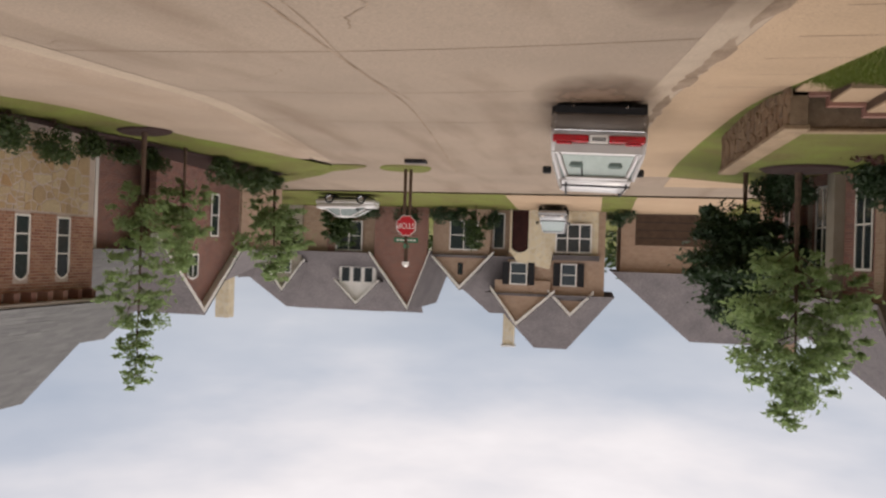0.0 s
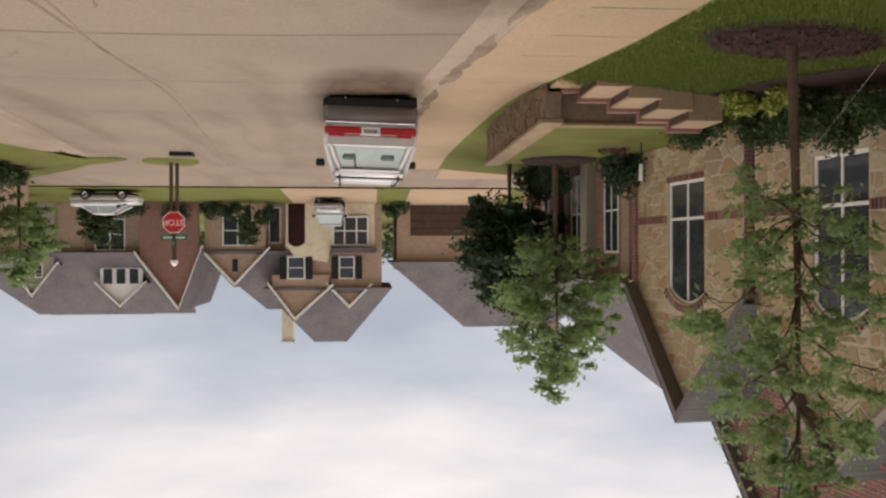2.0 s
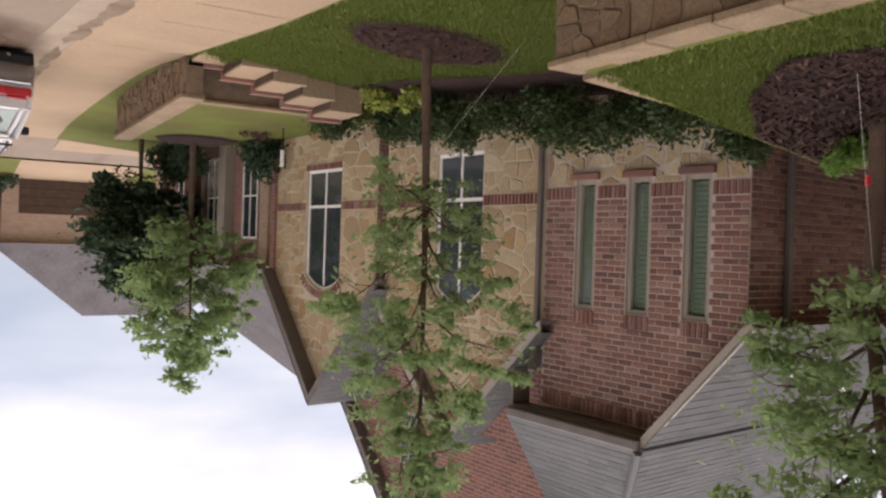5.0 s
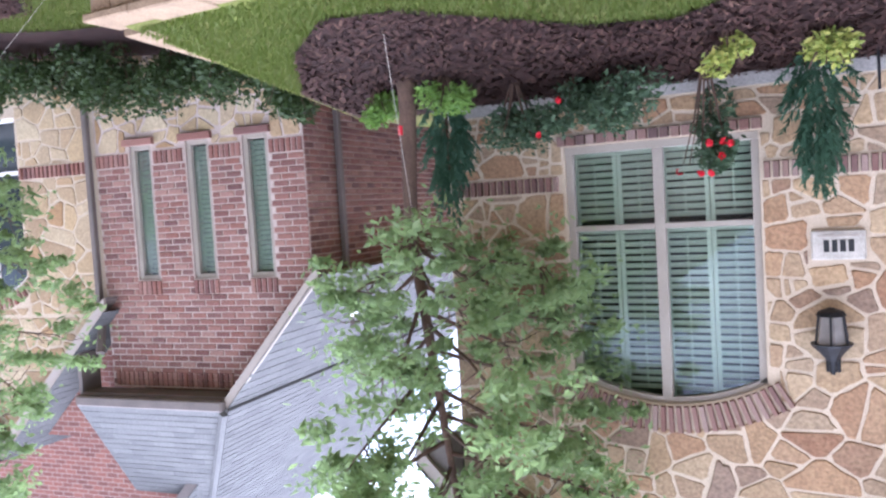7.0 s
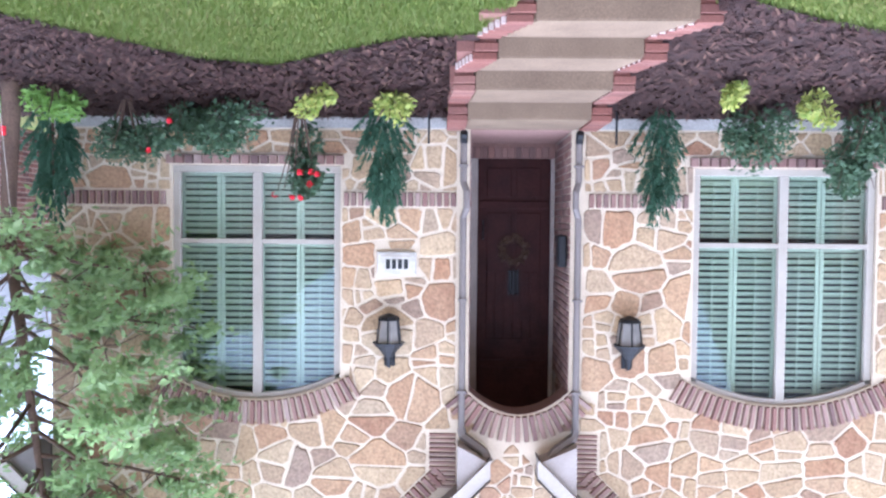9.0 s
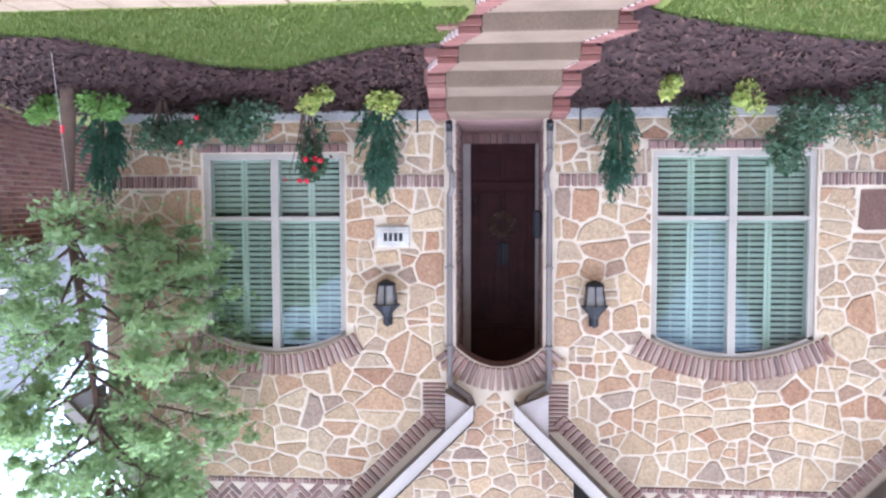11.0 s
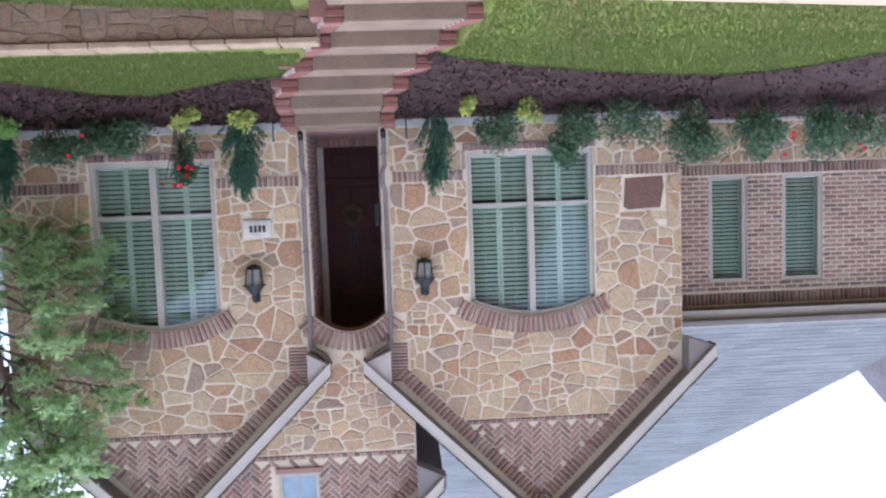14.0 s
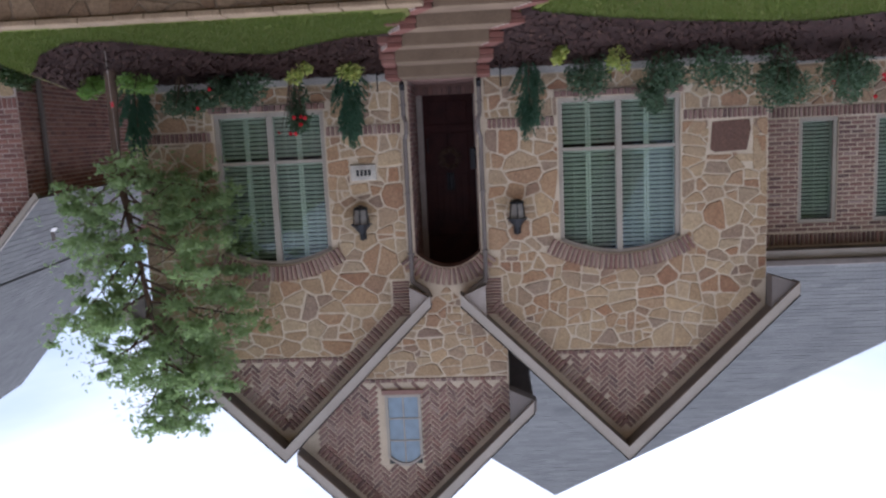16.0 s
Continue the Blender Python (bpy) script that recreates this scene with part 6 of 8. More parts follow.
# limestone north bay, standing forward
NX = 0.02
NW3 = (9.32, 10.84)
gab_n = [(7.95, 2.75), (9.9, 5.0), (12.3, 2.75)]
wall_with_openings("wall", 7.95, 12.3, -1.6, gab_n, NX - 0.3, NX, [(*NW3, 0.15, 2.45, 0.3)], M["mortar"], nb)
box("return_wall", (-0.9, 7.96, -1.4), (NX - 0.3, 8.1, 2.75), M["far_red"], nb)
st = rubble([(7.96, -1.0), (12.5, -1.0), (12.5, 2.74), (7.96, 2.74)], [[(NW3[0] - 0.02, 0.03), (NW3[1] + 0.02, 0.03), (NW3[1] + 0.02, 2.95), (NW3[0] - 0.02, 2.95)],
                                                               [(7.7, 0.86), (12.6, 0.86), (12.6, 1.03), (7.7, 1.03)]], 0.36, 54, 0.015)
st += rubble([(8.05, 2.76), (12.1, 2.76), (9.9, 4.8)], [[(NW3[0] - 0.02, 2.0), (NW3[1] + 0.02, 2.0), (NW3[1] + 0.02, 2.98), (NW3[0] - 0.02, 2.98)]], 0.36, 55, 0.015)
lay_stones(nb, st, M["stone_pale"], M["stone_pale_join"], 0.014, NX, 11, 120)
sb = []
y = 7.97
while y < 12.4:
    if not NW3[0] - 0.05 < y + 0.03 < NW3[1] + 0.05:
        sb.append((y + 0.036, 0.945, 90, 1.0))
    y += 0.083
arch_bricks(*NW3, 2.45, 0.3, 0.2, 16, sb)
y = NW3[0]
while y < NW3[1]:
    sb.append((y + 0.04, 0.09, 90, 0.8))
    y += 0.085
lay_bricks(nb, sb, 0.165, 0.058, 0.036, M["brick_red"], M["brick_red_join"], 150, NX, 29)
nb_window(*NW3, 0.15, 2.45, 0.3, 0.95, NX - 0.08)
for s, ye in ((-1, 7.45), (1, 12.35)):
    sl = (5.05 - 2.75) / (9.9 - 7.75)
    ze = 5.05 - abs(9.9 - ye) * sl
    prism("rake_board", [(9.9, 5.19), (ye, ze + 0.14), (ye, ze - 0.06), (9.9, 4.96)], NX + 0.28, NX + 0.33, M["gutter"], nb)
    prism("soffit", [(9.9, 5.0), (ye, ze), (ye, ze - 0.05), (9.9, 4.96)], NX + 0.035, NX + 0.28, M["gutter"], nb)
    shingled("roof", [(NX + 0.34, ye, ze + 0.15), (-6, ye, ze + 0.15), (-6, 9.9, 5.2), (NX + 0.34, 9.9, 5.2)], nb, seed=87 + s)
# tall brick gable behind
prism("upper_wall", [(1.6, 3.4), (11.0, 3.4), (11.0, 4.88), (6.6, 9.68), (3.1, 5.82), (3.1, 4.6), (1.6, 4.4)], -1.5, -1.2, M["far_red"], nb)
for ye in (11.25, 1.4):
    ze = 9.7 - abs(6.6 - ye) * 1.09
    prism("rake_board", [(6.6, 9.86), (ye, ze + 0.16), (ye, ze - 0.06), (6.6, 9.6)], -1.19, -0.95, M["gutter"], nb)
    shingled("roof", [(-0.93, ye, ze + 0.17), (-9, ye, ze + 0.17), (-9, 6.6, 9.87), (-0.93, 6.6, 9.87)], nb, seed=int(ye), course=0.2)
facade_window(nb, 8.0, 8.6, 5.2, 6.3, -1.19, 2, 2, 0, "white", 0.05)
box("rear_wall", (-9.2, 0, -1.2), (-9, 12.5, 4.5), M["far_red"], nb)
box("side_wall", (-9, 12.3, -1.6), (0.1, 12.5, 2.9), M["far_red"], nb)


# ---- houses beyond the cross street, facing it ----
FY = 46.0
GZ = -1.35


def front_door(parent, y0, y1, z0, z1, x, rise=0.25):
    e = new("door")
    e.parent = parent
    arc = arch_line(y0, y1, z1, rise, 8)
    prism("leaf", [(y0, z0), (y1, z0)] + arc[::-1], x - 0.02, x + 0.01, M["door"], e)
    prism("surround", [(a, b + 0.18) for a, b in arch_line(y0 - 0.18, y1 + 0.18, z1, rise, 8)] + [(y1, z1)] + arc[::-1] + [(y0, z1)], x, x + 0.05, M["far_stone"], e)


hc = thing("cottage_house", (17.2, FY, 0), "house with red brick gable, white dormer and grey roof", "house", rz=-90)
box("wall", (-8, 3.0, GZ - 1), (0, 13.5, 1.75), M["far_tan"], hc)
box("wall", (0, 4.6, GZ), (0.12, 6.4, 1.75), M["far_red"], hc)
gable_front(hc, 0.1, 3.3, GZ - 1, 2.0, 4.85, 0.6, "far_red", -8, 1.15)
hip_roof(hc, -0.2, 13.9, 1.7, 5.5, 0.5, -9, 4.0)
mesh_object("roof", [(0.45, 1.2, 1.75), (0.45, 13.6, 1.75), (-4.0, 10.5, 5.45), (-4.0, 1.2, 5.45)], [(0, 1, 2, 3)], M["roof_far"], hc)
facade_window(hc, 4.2, 5.85, -0.2, 1.6, 0.13, 2, 2)
dm = new("dormer")
dm.parent = hc
gable_front(dm, 3.5, 5.8, 1.9, 3.6, 4.75, -0.6, "bright", -5, rake=0.16)
for k in range(3):
    facade_window(dm, 3.62 + k * 0.72, 4.26 + k * 0.72, 2.55, 3.55, -0.59, 1, 1)
gable_front(hc, 8.0, 10.2, GZ, 2.6, 4.1, 0.2, "white", -5)
facade_window(hc, 8.6, 9.4, 2.3, 3.1, 0.21, 2, 1)
box("porch_column", (0.3, 9.6, GZ), (0.6, 9.9, 1.7), M["bright"], hc)
gable_front(hc, 10.8, 13.0, 0.5, 1.8, 3.3, 0.3, "white", -5)

hb = thing("two_storey_house", (6.9, FY, 0), "two-storey tan brick and cream stone house with grey roof", "house", rz=-90)
box("wall", (-9, 0.2, GZ - 1), (0, 5.7, 3.9), M["far_tan"], hb)
box("wall", (-9, 5.7, GZ - 1), (-0.6, 10.2, 1.75), M["far_tan"], hb)
box("stone_bay", (0, 0.6, GZ - 1), (0.18, 2.1, 1.7), M["far_stone"], hb)
box("stone_bay", (0, 2.1, GZ - 1), (0.3, 5.6, 1.3), M["far_stone"], hb)
prism("stone_bay", [(3.1, 1.3), (5.6, 1.3), (5.2, 1.9), (3.3, 2.3)], 0, 0.3, M["far_stone"], hb)
facade_window(hb, 0.95, 3.0, -0.35, 1.35, 0.31, 3, 2, fw=0.09)
gable_front(hb, 1.0, 3.1, 3.0, 3.75, 4.85, 0.05, "far_tan", -6)
gable_front(hb, 3.2, 6.4, 3.0, 3.75, 5.5, 0.25, "far_tan", -6, 5.1)
facade_window(hb, 1.75, 2.65, 1.95, 3.25, 0.06, 1, 2, shutters=True)
facade_window(hb, 4.55, 5.55, 1.95, 3.25, 0.26, 1, 2, shutters=True)
box("bay_roof", (0.0, 0.5, 1.45), (0.7, 3.1, 1.75), M["roof_far"], hb)
front_door(hb, 4.55, 5.5, GZ + 0.3, 1.15, 0.31)
gable_front(hb, 6.8, 10.2, GZ - 1, 1.7, 3.55, 0.0, "far_tan", -8)
facade_window(hb, 7.5, 9.2, -0.4, 1.35, 0.01, 2, 2)
facade_window(hb, 8.35, 8.65, 2.1, 2.8, 0.01, 1, 1, mat="iron")
facade_window(hb, 6.0, 6.7, -0.9, 1.2, -0.59, 1, 1)
hip_roof(hb, -0.4, 7.0, 3.75, 7.25, 0.4, -7.5, 2.7)
hip_roof(hb, 3.0, 10.7, 1.65, 5.3, 0.2, -9.5, 3.4)
ch = new("chimney")
ch.parent = hb
box("chimney_body", (-5.4, 5.7, 3.5), (-4.7, 6.4, 7.3), M["far_stone"], ch)
box("cap", (-5.48, 5.62, 7.3), (-4.62, 6.48, 7.42), M["bright"], ch)

hd = thing("garage_house", (-8.5, FY + 1, 0), "brick house with brown garage door", "house", rz=-90)
box("wall", (-9, 0, GZ - 1), (0, 14.7, 2.35), M["far_tan"], hd)
gd = new("garage_door")
gd.parent = hd
box("leaf", (0.0, 9.6, GZ + 0.3), (0.04, 13.9, 0.75), M["wood_dark"], gd)
for k in range(1, 4):
    z = GZ + 0.3 + k * (0.45 - GZ) / 4
    box("groove", (0.04, 9.6, z), (0.05, 13.9, z + 0.03), M["iron"], gd)
hip_roof(hd, -0.5, 15.2, 2.3, 6.6, 0.5, -9.5, 5.0)
box("chimney", (-5.0, 4.0, 4.5), (-4.3, 4.7, 7.2), M["far_tan"], hd)

# house west of the street behind the neighbour's trees
he = thing("brick_townhouse", (0.35, 21.0, 0), "brick house with tall front windows and grey roof", "house", rz=-8)
box("wall", (-9, 0, -2.6), (0, 9.0, 2.6), M["far_red"], he)
for k in range(3):
    facade_window(he, 1.3 + k * 2.6, 2.3 + k * 2.6, -0.8, 1.7, 0.01, 2, 2)
box("pilaster", (0, 0.2, -2.4), (0.25, 0.7, 2.6), M["far_tan"], he)
box("pilaster", (0, 3.0, -2.4), (0.3, 3.5, 2.6), M["white"], he)
box("pilaster", (0, 5.7, -2.4), (0.3, 6.15, 2.6), M["far_red"], he)
box("pilaster", (0, 8.4, -2.4), (0.3, 9.0, 2.6), M["far_tan"], he)
box("downspout", (0.0, 5.2, -2.4), (0.1, 5.3, 2.6), M["trim"], he)
hip_roof(he, -0.6, 9.6, 2.5, 7.2, 0.6, -9.6, 4.3)

# ---- houses across the street ----
ha = thing("stone_base_house", (22.0, 20.6, 0), "tan brick house on a cream stone base with arched windows", "house", rz=180)
box("wall", (-9, 0.0, -2.2), (0, 16, 3.15), M["mortar_grey"], ha)
lay_stones(ha, rubble([(0.25, -1.2), (9, -1.2), (9, 0.86), (0.25, 0.86)], [], 0.36, 61, 0.016, 0.5), M["stone_pale"], M["stone_pale_join"], 0.014, 0.0, 12, 60)
AW = [(1.05, 1.62), (2.65, 3.22), (4.25, 4.82), (5.9, 6.5)]
run = courses(0.0, 9.0, 0.9, 3.0, 0.235, 0.083, [(a, b, 0.9, 2.75) for a, b in AW])
M["brick_tan"] = material("tan_brick", (0.36, 0.20, 0.13), 0.9, scale=8, grain=70, bump=0.5, rand=0.85, rand_cols=[(0.30, 0.15, 0.10), (0.42, 0.25, 0.17), (0.36, 0.19, 0.12), (0.26, 0.12, 0.085), (0.46, 0.30, 0.20)])
M["brick_tan_join"] = material("tan_brick_joined", (0.36, 0.20, 0.13), 0.9, scale=8, grain=70, bump=0.5, rand=0.85, rand_cols=[(0.30, 0.15, 0.10), (0.42, 0.25, 0.17), (0.36, 0.19, 0.12), (0.26, 0.12, 0.085), (0.46, 0.30, 0.20)], island=True)
lay_bricks(ha, run, 0.222, 0.069, 0.03, M["brick_tan"], M["brick_tan_join"], 200, 0.0, 30)
for a, b in AW:
    facade_window(ha, a, b, 0.95, 2.45, 0.0, 1, 3, 0.2, "bright", 0.05)
for k in range(9):
    box("bracket", (0.0, 0.2 + k * 0.62, 2.95), (0.3, 0.4 + k * 0.62, 3.2), M["brick_red"], ha)
box("soffit", (0.0, -0.4, 3.2), (0.5, 16, 3.28), M["trim"], ha)
shingled("roof", [(0.55, -0.6, 3.3), (0.55, 16, 3.3), (-4.5, 11, 7.15), (-4.5, -3.0, 7.15)], ha, seed=91, course=0.22, tab=0.6)
shingled("roof", [(-9.5, -0.6, 3.3), (0.55, -0.6, 3.3), (-4.5, -3.0, 7.15), (-4.6, -3.0, 7.15)], ha, seed=92, course=0.22, tab=0.6)
shingled("roof", [(-9.5, 16, 3.3), (-9.5, -0.6, 3.3), (-4.6, -3.0, 7.15), (-4.6, 11, 7.15)], ha, seed=93, course=0.4, tab=1)
part("vent", tube_bm([(-3.6, 3.4, 6.4), (-3.6, 3.4, 6.95), (-3.6, 3.4, 7.0), (-3.6, 3.4, 7.12)], [0.05, 0.05, 0.11, 0.11]), M["iron"], ha)
box("wall", (-9, -9.0, -2.2), (-0.8, 0.0, 1.85), M["far_red"], ha)
box("trim_post", (-0.8, -1.2, -1.2), (-0.7, -1.05, 1.8), M["bright"], ha)
gable_front(ha, -9.6, -3.3, -2.4, 1.5, 4.0, 0.0, "far_red", -8)
facade_window(ha, -7.8, -7.15, -0.4, 1.25, 0.01, 1, 2)
facade_window(ha, -6.3, -5.5, 1.9, 2.7, 0.01, 2, 2, 0.15)
shingled("roof", [(-0.4, -7.5, 1.8), (-0.4, 0.0, 1.8), (-4.5, 0.0, 5.4), (-4.5, -7.5, 5.4)], ha, seed=94, course=0.22, tab=0.6)
hip_roof(ha, -10.4, -2.6, 1.5, 4.9, -0.3, -9, 3.3)
box("chimney", (-5, -18.5, 1.0), (-4.3, -17.8, 5.3), M["far_stone"], ha)
box("wall", (-9, -16.5, -2.4), (-1.0, -12.0, 1.7), M["far_tan"], ha)
hip_roof(ha, -17.0, -11.5, 1.7, 4.2, -0.6, -9, 2.7)


def opposite_house(y0, y1, ridge, hip, label):
    h = thing("brick_house", (22.8, y1, 0), label, "house", rz=180)
    w = y1 - y0
    box("wall", (-10, 0, -1.0), (0, w, 3.7), M["far_red"], h)
    hip_roof(h, -0.5, w + 0.5, 3.6, ridge, 0.5, -10.5, hip)
    for k in range(int(w // 3)):
        facade_window(h, 0.9 + k * 3.0, 2.3 + k * 3.0, 0.6, 2.6, 0.01, 2, 2)
    front_door(h, w - 1.6, w - 0.6, -0.4, 1.9, 0.02)
    return h


opposite_house(-8.2, 2.9, 9.9, 1.6, "brick house with tall grey roof opposite the stone house")
opposite_house(-25.0, -12.9, 9.8, 0.8, "brick house with grey hipped roof further up the street")

# ---- plants ----
def leaf_cloud(bm_lists, centre, radii, count, size, rng, hollow=0.35, droop=0.0, narrow=0.45):
    """Leaves (folded quads) in an uneven ellipsoid; denser towards its skin."""
    vs, fs = bm_lists
    for _ in range(count):
        d = Vector((rng.gauss(0, 1), rng.gauss(0, 1), rng.gauss(0, 1))).normalized()
        r = (hollow + (1 - hollow) * rng.random()) ** 0.6
        r *= 0.86 + 0.28 * noise.noise(d * 2.3 + Vector(centre) * 0.7)
        c = Vector((centre[0] + d.x * radii[0] * r, centre[1] + d.y * radii[1] * r, centre[2] + d.z * radii[2] * r))
        a = Vector((rng.gauss(0, 1), rng.gauss(0, 1), rng.gauss(0, 0.7) - droop)).normalized()
        b = a.cross(Vector((rng.gauss(0, 1), rng.gauss(0, 1), rng.gauss(0, 1)))).normalized()
        l = size * rng.uniform(0.6, 1.3)
        a, b = a * l, b * l * narrow
        up = a.cross(b).normalized() * l * 0.12
        o = len(vs)
        vs += [c - a, c + b * 0.9 + up, c + a, c - b * 0.9 + up]
        fs += [(o, o + 1, o + 2, o + 3)]


def tree(name, x, y, z, fork, clumps, leaf, leaf_mat, label, seed, trunk_r=0.07, lean=(0, 0), dens=420, leaf_narrow=0.45):
    """clumps: (dx, dy, height over the base, radius). Limbs run from the fork to each clump."""
    rng = random.Random(seed)
    t = thing(name, (x, y, z), label, "tree")
    fx, fy = lean
    bm = tube_bm([(0, 0, -0.1), (0, 0, 0.12), (fx * 0.4, fy * 0.4, fork * 0.5), (fx, fy, fork)], [trunk_r * 1.6, trunk_r * 1.05, trunk_r * 0.9, trunk_r * 0.75], 9)
    part("trunk", bm, M["bark"], t, smooth=True)
    top = max(c[2] for c in clumps)
    mx, my = sum(c[0] for c in clumps) / len(clumps), sum(c[1] for c in clumps) / len(clumps)
    lead = [Vector((fx, fy, fork - 0.05)), Vector((fx * 0.5 + mx * 0.5, fy * 0.5 + my * 0.5, fork + (top - fork) * 0.5)), Vector((mx, my, top))]
    part("leader", tube_bm(lead, [trunk_r * 0.72, trunk_r * 0.42, 0.01], 7), M["bark"], t, smooth=True)
    for cx, cy, ch, r in clumps:
        k = max(0.0, min(0.9, (ch - 0.45 - fork) / (top - fork)))
        start = lead[0].lerp(lead[1], k * 2) if k < 0.5 else lead[1].lerp(lead[2], k * 2 - 1)
        end = Vector((cx, cy, ch))
        midp = start.lerp(end, 0.5) + Vector((rng.uniform(-.1, .1), rng.uniform(-.1, .1), rng.uniform(-0.05, .12)))
        bm = tube_bm([start, midp, end], [trunk_r * 0.30, trunk_r * 0.2, trunk_r * 0.08], 5)
        for _ in range(6):
            d = Vector((rng.gauss(0, 1), rng.gauss(0, 1), rng.gauss(0.2, 0.8))).normalized() * r * rng.uniform(0.6, 1.0)
            s = midp.lerp(end, rng.uniform(0.2, 1))
            tube_bm([s, s + d * 0.5 + Vector((0, 0, 0.05)), s + d], [trunk_r * 0.1, trunk_r * 0.07, 0.003], 4, bm, False)
        part("limb", bm, M["bark"], t, smooth=True)
    lists = ([], [])
    for cx, cy, ch, r in clumps:
        n = int(dens * r * r * 6)
        for _ in range(9):
            o = Vector((rng.gauss(0, 1), rng.gauss(0, 1), rng.gauss(0, 0.8))).normalized() * r * rng.uniform(0.4, 1.15)
            q = r * rng.uniform(0.22, 0.62)
            leaf_cloud(lists, (cx + o.x, cy + o.y, ch + o.z), (q * 1.25, q, q * 0.6), n // 10, leaf * 1.25, rng, 0.05, 0.3, leaf_narrow)
        leaf_cloud(lists, (cx, cy, ch), (r * 1.5, r * 1.5, r * 1.3), n // 8, leaf * 1.15, rng, 0.1, 0.3, leaf_narrow)
    crown = mesh_object("crown", lists[0], lists[1], M[leaf_mat], t)
    return t


def ring_clumps(seed, n, rad, z0, z1, r0, r1, dx=0.0, dy=0.0):
    rng = random.Random(seed)
    out = []
    for i in range(n):
        h = z0 + (z1 - z0) * (i + 0.5) / n
        k = math.sin(math.pi * min(1, max(0.08, (h - z0) / (z1 - z0) * 0.82 + 0.16)))
        a = i * 2.4 + rng.uniform(-0.5, 0.5)
        d = rad * k * rng.uniform(0.45, 1.0)
        out.append((dx + d * math.cos(a), dy + d * math.sin(a), h, rng.uniform(r0, r1) * (0.6 + 0.4 * k)))
    return out


# young oak in the bed of the stone house
tree("oak_tree", 1.1, 3.85, lot_z(1.1, 3.85), 1.5, ring_clumps(5, 34, 1.6, 1.55, 5.7, 0.40, 0.66, 0.1, -0.6), 0.042, "leaf", "young oak tree with airy green crown in the mulch bed", 101, 0.085, (0.05, 0.02), 560)
# young oak on the neighbouring lawn
tree("oak_tree", 3.0, 8.3, nb_z(3, 8.3), 2.0, ring_clumps(6, 26, 1.0, 1.6, 5.9, 0.30, 0.5, -0.05, 0.0), 0.042, "leaf", "young oak tree with thin stake on the neighbouring lawn", 102, 0.058, (-0.05, 0.0), 460)
# further street trees
tree("oak_tree", 2.95, 20, -0.66, 1.9, ring_clumps(7, 22, 1.6, 2.1, 5.8, 0.5, 0.75), 0.075, "leaf", "round street oak with light green crown", 103, 0.075, dens=250)
tree("holly_tree", 3.1, 26, nb_z(3.1, 26) - 0.2, 1.3, ring_clumps(8, 20, 1.35, 1.7, 4.9, 0.75, 1.0), 0.09, "leaf_dark", "dense dark green holly tree", 104, 0.08, dens=420)
tree("oak_tree", 20.1, 20, east_z(20, 20), 1.8, ring_clumps(9, 16, 1.0, 1.6, 7.0, 0.4, 0.6), 0.07, "leaf", "slender street tree on the opposite lawn", 105, 0.07, dens=260)
tree("oak_tree", 20.5, 23, east_z(20.5, 23), 1.2, ring_clumps(10, 11, 0.8, 1.2, 3.8, 0.4, 0.6), 0.07, "leaf", "small green tree on the opposite lawn", 106, 0.05, dens=260)
tree("oak_tree", 20.4, 30, street_z(30), 1.5, ring_clumps(11, 10, 1.1, 1.4, 4.3, 0.45, 0.7), 0.09, "leaf", "street tree near the junction", 107, 0.07, dens=240)
tree("oak_tree", 25.0, 41.5, GZ, 1.2, ring_clumps(12, 9, 1.2, 1.2, 3.6, 0.6, 0.8), 0.11, "leaf_shrub", "front garden tree beyond the cross street", 108, 0.07, dens=200)
tree("oak_tree", 21.8, 42.5, GZ, 0.9, ring_clumps(13, 7, 0.8, 0.8, 2.6, 0.5, 0.7), 0.11, "leaf_shrub", "small garden tree beside the cottage house", 109, 0.05, dens=200)
tree("oak_tree", 14.2, 43.5, GZ, 0.9, ring_clumps(14, 5, 0.5, 0.9, 2.5, 0.4, 0.6), 0.11, "leaf_shrub", "small tree in front of the two-storey house", 110, 0.04, dens=200)
# street trees east of the path, behind the first view
tree("oak_tree", 20.6, 9.2, east_z(20.6, 9.2), 1.8, ring_clumps(17, 16, 1.7, 1.8, 7.6, 0.6, 0.95), 0.1, "leaf", "tall street oak on the opposite lawn", 113, 0.09, dens=170)
tree("oak_tree", 21.2, -5, east_z(21.2, -5), 1.8, ring_clumps(15, 14, 1.5, 1.8, 6.0, 0.6, 0.9), 0.1, "leaf", "street oak on the opposite lawn", 111, 0.08, dens=160)

# tree rings of mulch
for tx, ty, f, r in ((3.0, 8.3, nb_z, 0.95), (2.95, 19.6, lambda x, y: -0.655, 0.95), (20.1, 20, east_z, 0.75), (20.4, 29.2, east_z, 0.6)):
    flat_patch("mulch_ring", wavy([(tx + r * math.cos(a), ty + r * math.sin(a)) for a in [k * math.pi / 4 for k in range(8)]], 0.1, 4), f, M["mulch"], "round dark mulch ring under a street tree", "mulch", 0.05)
rngm = random.Random(17)
spots = []
for _ in range(2500):
    a, r = rngm.uniform(0, 6.283), 1.0 * math.sqrt(rngm.random())
    x, y = 3.0 + r * math.cos(a), 8.3 + r * math.sin(a)
    spots.append((x, y, nb_z(x, y) + 0.05 * (r < 0.85)))
scatter_bits("bark_chips", M["mulch_bits"], spots, 0.035, "loose bark chips round the neighbouring oak", 5)
